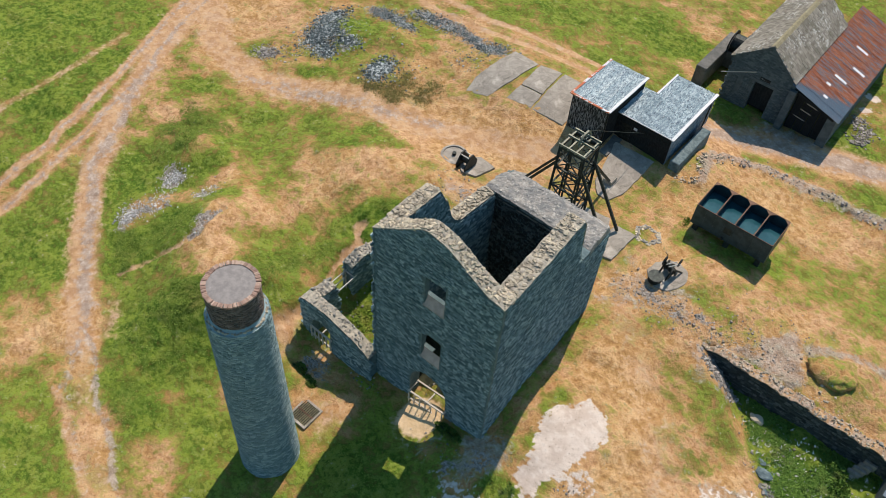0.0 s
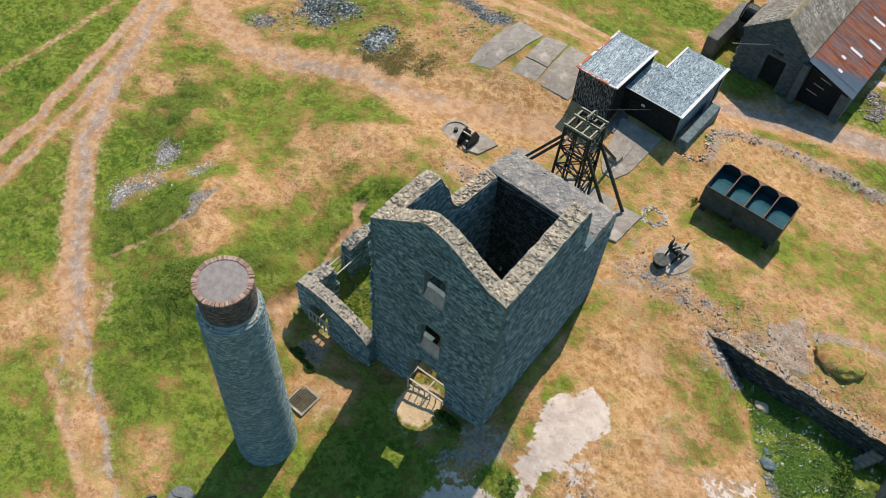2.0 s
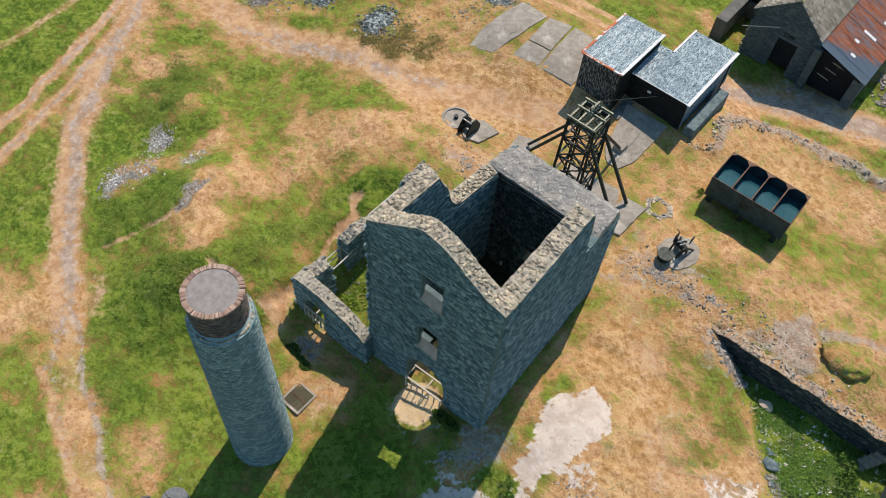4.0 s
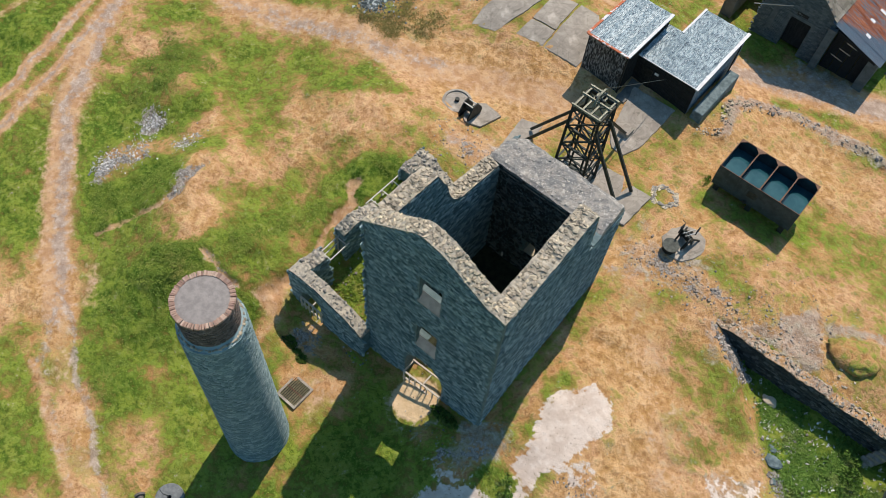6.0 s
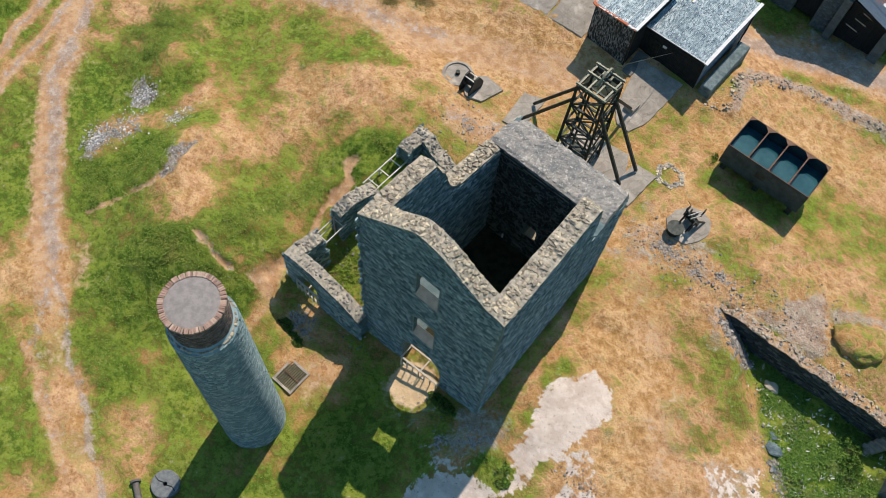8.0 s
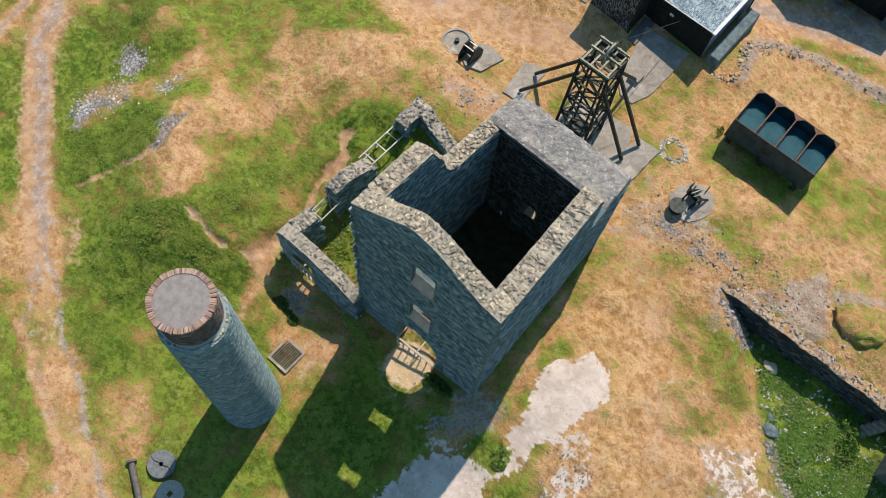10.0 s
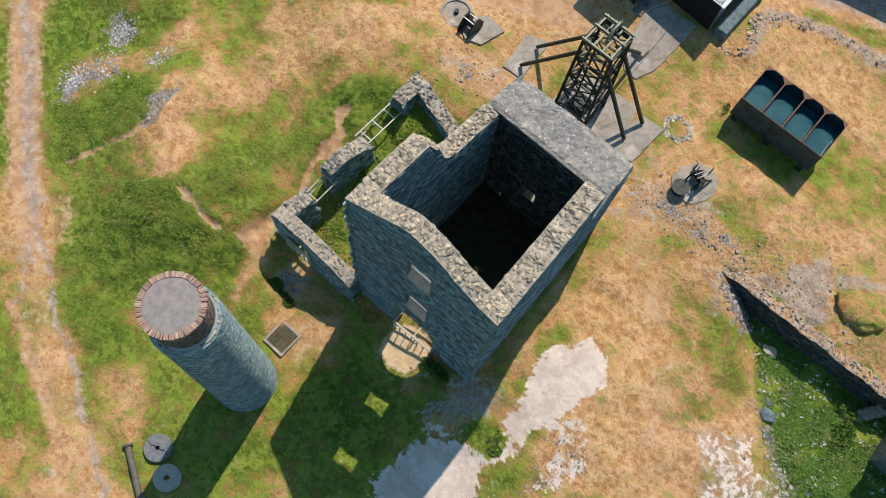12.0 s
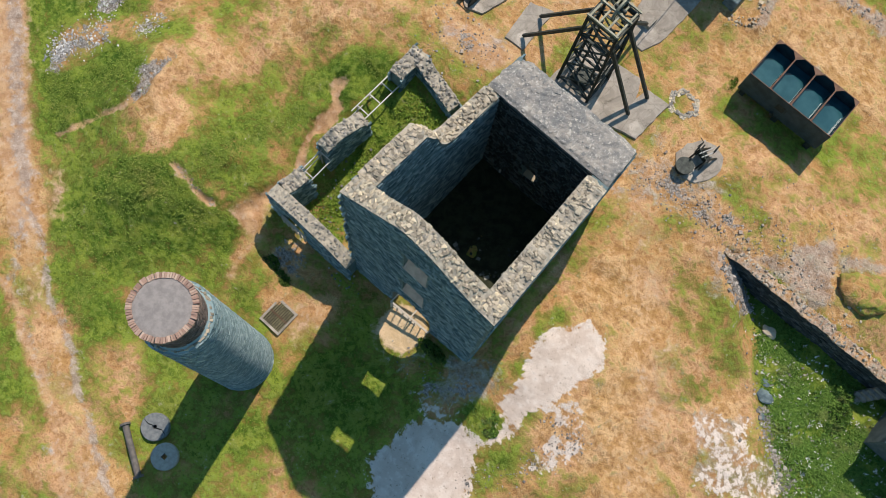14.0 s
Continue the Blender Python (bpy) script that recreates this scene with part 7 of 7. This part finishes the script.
gx, gy, ang = -8.15, -4.2, radians(-2)
gzz = gz(gx, gy)
grate = thing("shaft_grate", "rusty barred grate in a square stone frame", "grate", (gx, gy, gzz))
for x0, y0, x1, y1 in ((-0.62, -0.68, 0.62, -0.56), (-0.62, 0.56, 0.62, 0.68), (-0.62, -0.56, -0.52, 0.56), (0.52, -0.56, 0.62, 0.56)):
    part("kerb_stone", Shape().box(gx + x0, gy + y0, gzz - 0.3, gx + x1, gy + y1, gzz + 0.07), M_CONCRETE, grate)
part("pit", Shape().box(gx - 0.52, gy - 0.56, gzz - 0.3, gx + 0.52, gy + 0.56, gzz + 0.03), plain("dark_pit_earth", (0.11, 0.10, 0.06), (0.22, 0.20, 0.11), 5), grate, "dark hollow under the bars")
part("cross_bar", Shape().beam((gx - 0.52, gy, gzz + 0.1), (gx + 0.52, gy, gzz + 0.1), 0.07, 0.04), M_RUST, grate)
for k in np.linspace(-0.45, 0.45, 9):
    part("bar", Shape().beam((gx + k, gy - 0.56, gzz + 0.08), (gx + k, gy + 0.56, gzz + 0.08), 0.025), M_IRON, grate)

# ---------------------------------------------------------------- walled pit
pit_wall = thing("retaining_wall", "long broken limestone retaining wall along the pit", "wall", (11, 12.8, -2.4))


def pit_head(k):
    return lerp(k, (0, 1.5, 6, 12), (-0.45, -0.3, -0.35, -0.5)) + jag(k, 51, 0.20, 1.3)


def pit_foot(k):
    return lerp(k, (0, 2.5, 12), (-1.3, -2.8, -2.9))


ob, where = low_wall("pit_wall", (5.15, 12.72), (17.2, 12.95), 0.3, pit_head, pit_foot, 51, (1, 0))
stone_parts("cap_stone", cap_stones(55, where, (0.06, 0.14)), ob, CAPG)
earth = part("cap_earth", strip(edges(0, 12.05, 0.12, ()), pit_head, -0.31, 0.31, lambda k, d, z: (5.15 + k * 0.99982 - 0.0191 * d, 12.72 + k * 0.0191 + d, z)), M_GROUND, ob, "dry earth and grey gravel along the wall head")
grey_of = earth.data.attributes.new("rut", "FLOAT", "POINT")
grey_of.data.foreach_set("value", np.array([min(1.0, max(0.0, 0.8 + 0.9 * noise.noise((v.co.x * 0.8, 4, 4)))) for v in earth.data.vertices], np.float32))
part("cap_rubble", pebbles(cap_stones(240, where, (0.03, 0.07))), M_CAPS, ob, kind="stuff")

# corner of a stone building in the pit, and its steps
hut = thing("stone_hut", "corner of a small slate-roofed limestone hut in the pit", "hut", (18.5, 10.6, -2.4))
part("wall", Shape().box(16.75, 10.25, -3.0, 22, 13.2, 0.3), M_BARNCORE, hut)
M_BLUESLATE = stone_material("blue_slate", (0.15, 0.19, 0.23), (0.22, 0.27, 0.31), (0.30, 0.35, 0.38), "random", 0.2)
slope = part("roof_slope", Shape().add([(16.5, 10.0, 0.42), (22, 10.0, 0.42), (22, 12.6, 1.5), (16.5, 12.6, 1.5), (16.5, 10.0, 0.34), (22, 10.0, 0.34), (22, 12.6, 1.42), (16.5, 12.6, 1.42)],
                               [(0, 1, 2, 3), (7, 6, 5, 4), (0, 4, 5, 1), (1, 5, 6, 2), (2, 6, 7, 3), (3, 7, 4, 0)]), M_BLUESLATE, hut, "blue slate roof slope")
s1 = Shape().add(CUBE * (0.12, 0.15, 0.008), CUBE_F)
ROOFSLATE = [mesh_of("slate", s1, M_BLUESLATE)]
up, nrm = np.array((0, 0.923, 0.384)), np.array((0, -0.384, 0.923))
rows = [(np.array((16.63 + 0.25 * i + 0.12 * (j % 2), 10.0, 0.42)) + up * (0.12 + 0.2 * j) + nrm * 0.02, np.array([(1, 0, 0), up - nrm * 0.06, nrm])) for j in range(12) for i in range(12)]
stone_parts("slate", rows, slope, ROOFSLATE)
for k in range(6):
    p = np.array((15.25 + 0.14 * k, 11.75 + 0.2 * k, -2.1 + 0.2 * k))
    tread = solid("stone_step", Shape().box(p[0] - 0.32, p[1] - 0.09, p[2] - 0.5, p[0] + 0.32, p[1] + 0.09, p[2]), M_CONCRETE, tuple(p - (0, 0, 0.5)), "narrow grey stone step climbing out of the pit", "step", "pit steps")

# ---------------------------------------------------------------- loose stone: heaps, kerbs and scatter
def scatter(name, label, places, sizes, mat=M_ROCK, category="rubble", flat=1.0):
    rows = []
    px, py = np.array(places).T
    heights = surface(px, py, cover_at(px, py))
    for (x, y), z in zip(places, heights):
        h = rng.uniform(*sizes) * rng.choice((0.6, 0.8, 1.0, 1.5), p=(0.3, 0.35, 0.25, 0.1))
        a = rng.uniform(0, math.pi)
        u, v = np.array((math.cos(a), math.sin(a), 0)), np.array((-math.sin(a), math.cos(a), 0))
        up = np.array((rng.normal(0, 0.35 * flat), rng.normal(0, 0.35 * flat), 1.0))
        rows.append(((x, y, z + h * 0.3 * flat), flat_axes(u, v, up / np.linalg.norm(up), h, h * rng.uniform(0.6, 0.95), h * flat * rng.uniform(0.4, 0.7), 0)))
    base = (places[0][0], places[0][1], gz(*places[0]))
    return solid(name, pebbles(rows), mat, base, label, category, kind="stuff")


def around(cx, cy, sx, sy, n):
    return [(cx + rng.normal(0, sx), cy + rng.normal(0, sy)) for _ in range(n)]


def along(line, spread, n):
    out = []
    for _ in range(n):
        k = rng.integers(len(line) - 1)
        t = rng.random()
        out.append((line[k][0] + (line[k + 1][0] - line[k][0]) * t + rng.normal(0, spread), line[k][1] + (line[k + 1][1] - line[k][1]) * t + rng.normal(0, spread)))
    return out


scatter("spoil_heap", "blue-grey heap of broken limestone spoil", around(-29.5, 18.5, 0.7, 0.8, 2600) + around(-30.5, 20.7, 0.55, 0.8, 1700) + around(-27.2, 19.0, 0.6, 0.35, 700) + around(-28.0, 17.5, 0.45, 0.4, 700) + around(-28.6, 18.8, 1.4, 1.4, 300), (0.02, 0.06), M_SPOIL)
scatter("spoil_heap", "dark tumbled heap of broken limestone", around(-22.8, 17.7, 0.45, 0.6, 1700) + around(-22.3, 16.7, 0.35, 0.3, 500) + around(-22, 17.8, 1.0, 1.0, 200), (0.02, 0.07), M_SPOIL)
scatter("spoil_heap", "small grey scatter of broken stone beside the path", around(-31.5, 14.8, 0.45, 0.4, 420) + around(-30.3, 15.3, 0.9, 0.6, 90), (0.025, 0.07))
scatter("spoil_bank", "long bank of grey limestone chippings", along([(-28.6, 23.6), (-26.5, 23.6), (-24.1, 22.6)], 0.35, 1900) + along([(-25.5, 25.0), (-23.3, 24.9), (-20.7, 24.6), (-18.3, 24.0), (-16.9, 24.4)], 0.38, 3000) + around(-18.4, 22.0, 0.7, 0.6, 150), (0.018, 0.05), M_SPOIL)
scatter("stone_scatter", "pale patch of small stones in the turf", around(-26, -1.7, 0.36, 0.45, 420) + around(-25.2, -0.2, 0.5, 0.6, 220) + around(-26.1, 1.8, 0.32, 0.42, 300) + around(-23.1, 2.0, 0.35, 0.45, 110) + around(-20.6, -0.1, 0.12, 0.5, 70), (0.018, 0.055), M_PALESTONE)
scatter("wall_footing", "tumbled footing stones of a vanished wall along a low bank", along(BANK[2:], 0.25, 240), (0.02, 0.07))
scatter("wall_footing", "low line of kerb stones beside the steps", along([(-1.6, 22.3), (-0.4, 23.3), (-1.0, 24.8), (-1.2, 25.6), (-0.1, 26.9)], 0.16, 160), (0.03, 0.08), M_CAPS)
scatter("pit_rubble", "grey rubble strewn along the pit floor", along([(6.4, 12.1), (8.6, 11.6)], 0.25, 700) + along([(12.2, 8.2), (13.3, 7.2), (14.6, 6.4), (15.6, 5.6)], 0.25, 260) + around(12.8, 9.4, 1.6, 1.3, 90), (0.025, 0.08))
scatter("wall_top_rubble", "loose limestone along the pit wall top", along([(5.3, 13.3), (9, 13.6), (13, 13.5), (17, 13.6)], 0.3, 240), (0.015, 0.05), M_CAPS)
scatter("stone_scatter", "scattered stones on dry trodden ground", around(4.0, 13.2, 1.8, 0.9, 200) + around(2.4, 13.2, 0.8, 0.6, 120) + around(8.5, 15.5, 2.5, 1.2, 160) + around(-11.0, 11.5, 1.2, 0.9, 140) + around(3.3, 22.8, 1.6, 0.6, 140) + around(-1.5, -1.6, 1.2, 0.5, 40), (0.012, 0.045))
scatter("stone_scatter", "small pale stones on dry grass below the lime waste", along([(4.4, 0.6), (6.1, 1.1), (5.6, -0.4), (5.2, -1.8), (3.4, -4.4)], 0.35, 260), (0.015, 0.05))
scatter("stone_scatter", "fallen stones inside the ruined walls", around(-9.9, 2.3, 0.8, 1.2, 50) + around(-7.2, -0.7, 0.5, 0.3, 20), (0.03, 0.09))
M_BED = stone_material("bedded_outcrop", (0.24, 0.20, 0.165), (0.36, 0.305, 0.255), (0.47, 0.41, 0.35), "island", 0.2)
scatter("stone_scatter", "small grey-brown stones on worn stony ground", along([(-0.3, 12.6), (1.2, 13.2), (3.0, 13.0), (4.8, 13.2), (6.0, 13.4)], 0.6, 150) + around(-10.2, 12.0, 0.9, 0.6, 60) + around(8.2, 14.6, 1.3, 0.6, 60), (0.02, 0.07), M_BED)
# The floor rubble is darkened too, with interior shade in its tones.
scatter("floor_rubble", "fallen stones on the engine house floor, shade in their colour", along([(-5.2, 2), (-2, 2), (-2, 7), (-5.2, 7), (-4, 4)], 0.6, 620), (0.03, 0.10), stone_material("fallen_pale_rubble", (0.05, 0.056, 0.05), (0.12, 0.125, 0.115), (0.34, 0.34, 0.32), "island", 0.1))
scatter("rubble_pile", "grey stones of a broken wall beside the cart shed", along([(4.7, 38.2), (6.2, 37.2), (5.8, 35.6)], 0.35, 420), (0.03, 0.10))
for x, y, r, lab in ((10.15, 11.5, 0.32, "single pinkish limestone boulder in nettles"), (11.75, 8.75, 0.42, "large blue-grey slab of rock on the bank"), (11.4, 9.3, 0.24, "blue-grey boulder on the grassy bank"), (12.2, 7.9, 0.22, "small blue-grey boulder in weeds")):
    solid("boulder", rock(x, y, r, 0.5, x), M_CAPS if "pink" in lab else M_BLUEROCK, (x, y, gz(x, y)), lab, "boulder")

hummock = rock(11.9, 15.2, 1.0, 0.30, 4.0)
hummock.v = [(p[0] + 0.16 * noise.noise((p[0] * 2.4, p[1] * 2.4, 5)), p[1] + 0.16 * noise.noise((p[0] * 2.4, p[1] * 2.4, 15)), p[2] - 0.1 + 0.13 * noise.noise((p[0] * 3.1, p[1] * 3.1, 25))) for p in hummock.v]
mound = solid("turf_hummock", hummock, M_GROUND, (12.0, 15.25, gz(12.0, 15.25)), "undercut hummock of dry olive turf behind the pit wall", "hummock", smooth=True)
green_of = mound.data.attributes.new("lush", "FLOAT", "POINT")
green_of.data.foreach_set("value", np.full(len(mound.data.vertices), 0.36, np.float32))

# ---------------------------------------------------------------- grass, scrub and weeds
def tufts(name, label, count, keep, mat, blades=4, height=(0.06, 0.2), spread=0.07, lean=0.7, box=(-43, 19, -17, 45), category="grass", wide=(0.02, 0.05)):
    """Clumps of blades over the ground, thinned by keep(x, y, cover)."""
    r = np.random.default_rng(len(name) * 77 + count)
    x, y = r.uniform(box[0], box[1], count * 6), r.uniform(box[2], box[3], count * 6)
    c = cover_at(x, y)
    p = keep(x, y, c)
    ok = r.random(len(x)) < np.clip(p, 0, 1)
    ok &= ~((x > -7.2) & (x < 0.2) & (y > -0.1) & (y < 10.3))
    ok &= ~((x > -9.6) & (x < -1.2) & (y > 20.8) & (y < 29)) & ~((x > -4) & (x < 4.6) & (y > 33) & (y < 47)) & ~((x > 0.9) & (x < 6) & (y > 19.3) & (y < 22))
    ok &= np.hypot(x - CX, y - CY) > 1.5
    x, y = x[ok][:count], y[ok][:count]
    z = surface(x, y, cover_at(x, y)) - 0.02
    n = len(x)
    bx = np.repeat(x, blades) + r.normal(0, spread, n * blades)
    by = np.repeat(y, blades) + r.normal(0, spread, n * blades)
    bz = np.repeat(z, blades)
    h = np.repeat(r.uniform(*height, n), blades) * r.uniform(0.6, 1.2, n * blades)
    a, w = r.uniform(0, 2 * np.pi, n * blades), r.uniform(*wide, n * blades)
    l = lean * h * r.uniform(0.3, 1.4, n * blades)
    dx, dy = np.cos(a), np.sin(a)
    v = np.empty((n * blades, 3, 3))
    v[:, 0] = np.stack([bx - dy * w, by + dx * w, bz], 1)
    v[:, 1] = np.stack([bx + dy * w, by - dx * w, bz], 1)
    v[:, 2] = np.stack([bx + dx * l, by + dy * l, bz + h], 1)
    me = bpy.data.meshes.new(name)
    k = n * blades
    me.vertices.add(3 * k)
    me.vertices.foreach_set("co", v.ravel())
    me.loops.add(3 * k)
    me.loops.foreach_set("vertex_index", np.arange(3 * k, dtype=np.int32))
    me.polygons.add(k)
    me.polygons.foreach_set("loop_start", np.arange(0, 3 * k, 3, dtype=np.int32))
    me.update(calc_edges=True)
    me.materials.append(mat)
    return tagged(new(name, me), label, category, kind="stuff")


def open_turf(c):
    return (1 - np.clip(1.6 * c["bare"], 0, 1)) * (1 - np.clip(2 * c["pale"], 0, 1)) * (1 - np.clip(1.6 * c["rut"], 0, 1))


tufts("turf_grass", "tussocky green pasture grass", 42000, lambda x, y, c: np.clip((c["lush"] - 0.5) * 2.2, 0, 1) * open_turf(c) * (0.5 + 0.8 * ripple(x, y, 0.8, 61)), M_GRASS, 4, (0.02, 0.08), 0.09, 1.6, wide=(0.010, 0.026))
tufts("straw_grass", "sun-bleached straw grass", 16000, lambda x, y, c: np.clip((0.45 - c["lush"]) * 2.5, 0, 1) * open_turf(c) * (0.4 + 0.9 * ripple(x, y, 0.6, 67)), M_DRYGRASS, 3, (0.02, 0.06), 0.08, 1.4, wide=(0.010, 0.028))
tufts("rank_grass", "rough dark green growth over the hummocks", 20000, lambda x, y, c: np.clip(c["scrub"] * 1.5 - 0.25, 0, 1) * open_turf(c) * (0.55 + 0.8 * ripple(x, y, 1.1, 71)), M_SCRUB, 6, (0.02, 0.08), 0.13, 1.8, (-33, -8, -12, 10), "grass", (0.012, 0.03))
tufts("heather", "brown heather on the spoil bank", 5200, lambda x, y, c: np.clip(blobs(x, y, HEATH) * 1.7 - 0.5, 0, 1) * (0.55 + 0.8 * ripple(x, y, 1.1, 77)), M_HEATH, 5, (0.03, 0.09), 0.14, 1.5, (-24, -13, 13, 22), "heather", (0.03, 0.06))
tufts("pit_nettles", "rank green nettles on the pit floor", 11000, lambda x, y, c: np.clip((((x - 5.3) * 7.5 + (y - 12.5) * 8) / 10.97 - 1.5) * 0.8, 0, 1) * (y < 12.5) * (0.45 + 0.9 * ripple(x, y, 0.9, 73)), M_NETTLE, 5, (0.04, 0.14), 0.13, 1.5, (6.5, 19.5, 2, 12.6), "weeds", (0.03, 0.08))
tufts("pit_blossom", "white flower heads among the nettles", 420, lambda x, y, c: np.clip(((x - 7.0) * 7.5 + (y - 12.5) * 8) / 10.97, 0, 1) * (y < 12.3), M_FLOWER, 4, (0.10, 0.18), 0.03, 0.8, (8, 19, 4, 12.4), "flowers", (0.03, 0.06))
tufts("inside_grass", "lush grass and nettles between the broken walls", 1500, lambda x, y, c: (0.6 + 0.5 * ripple(x, y, 1.3, 79)) * (x < -7.1), M_GRASS, 5, (0.04, 0.14), 0.1, 1.3, (-11.1, -7.1, 0.3, 8.8), "weeds", (0.03, 0.06))


def shrub(x, y, rx, ry, h, count, label, mat=M_NETTLE):
    """A low bush: a few stems and many small leaves with gaps."""
    z = gz(x, y)
    ob = thing("shrub", label, "shrub", (x, y, z))
    s = Shape()
    for k in range(7):
        a = rng.uniform(0, 2 * math.pi)
        s.tube((x, y, z - 0.05), (x + 0.6 * rx * math.cos(a), y + 0.6 * ry * math.sin(a), z + h * rng.uniform(0.5, 0.8)), 0.02, 5, 0.008)
    part("stem", s, M_DARKWOOD, ob, kind="stuff")
    s = Shape()
    for _ in range(count):
        a, r = rng.uniform(0, 2 * math.pi), math.sqrt(rng.random())
        px, py = x + rx * r * math.cos(a), y + ry * r * math.sin(a)
        lump = 0.55 + 0.6 * noise.noise((px * 2.2, py * 2.2, 3))
        pz = z + h * math.sqrt(max(0.02, 1 - r * r)) * max(0.15, lump) * rng.uniform(0.5, 1.1)
        u = rng.normal(0, 1, 3)
        u /= np.linalg.norm(u)
        v = np.cross(u, rng.normal(0, 1, 3))
        v /= np.linalg.norm(v)
        q, l = np.array((px, py, pz)), rng.uniform(0.05, 0.1)
        s.add([q - u * l, q + v * l * 0.5, q + u * l, q - v * l * 0.5], [(0, 1, 2, 3)])
    part("leaves", s, mat, ob, kind="stuff")
    return ob


shrub(2.15, -1.0, 0.75, 0.5, 0.15, 800, "low dark green bramble bush beside the lime waste", M_NETTLE)
shrub(2.75, -1.5, 0.5, 0.35, 0.25, 600, "small bramble clump on the lime waste", M_NETTLE)
shrub(-1.5, -0.6, 0.9, 0.32, 0.3, 700, "dark nettles against the engine house wall", M_BRAMBLE)
shrub(-9.6, -2.75, 0.9, 0.3, 0.18, 900, "dark green bush beside the boiler house opening", M_BRAMBLE)
shrub(-10.4, -2.5, 0.6, 0.3, 0.18, 450, "dark green nettle clump by the opening", M_BRAMBLE)
shrub(0.62, 19.5, 0.34, 0.75, 0.13, 420, "green weeds at the foot of the water tank", M_SCRUB)
shrub(14.6, 11.6, 0.7, 0.5, 0.5, 1000, "bushy green weeds below the pit wall")
shrub(15.2, 10.4, 0.6, 0.9, 0.4, 900, "bushy green weeds by the stone hut")
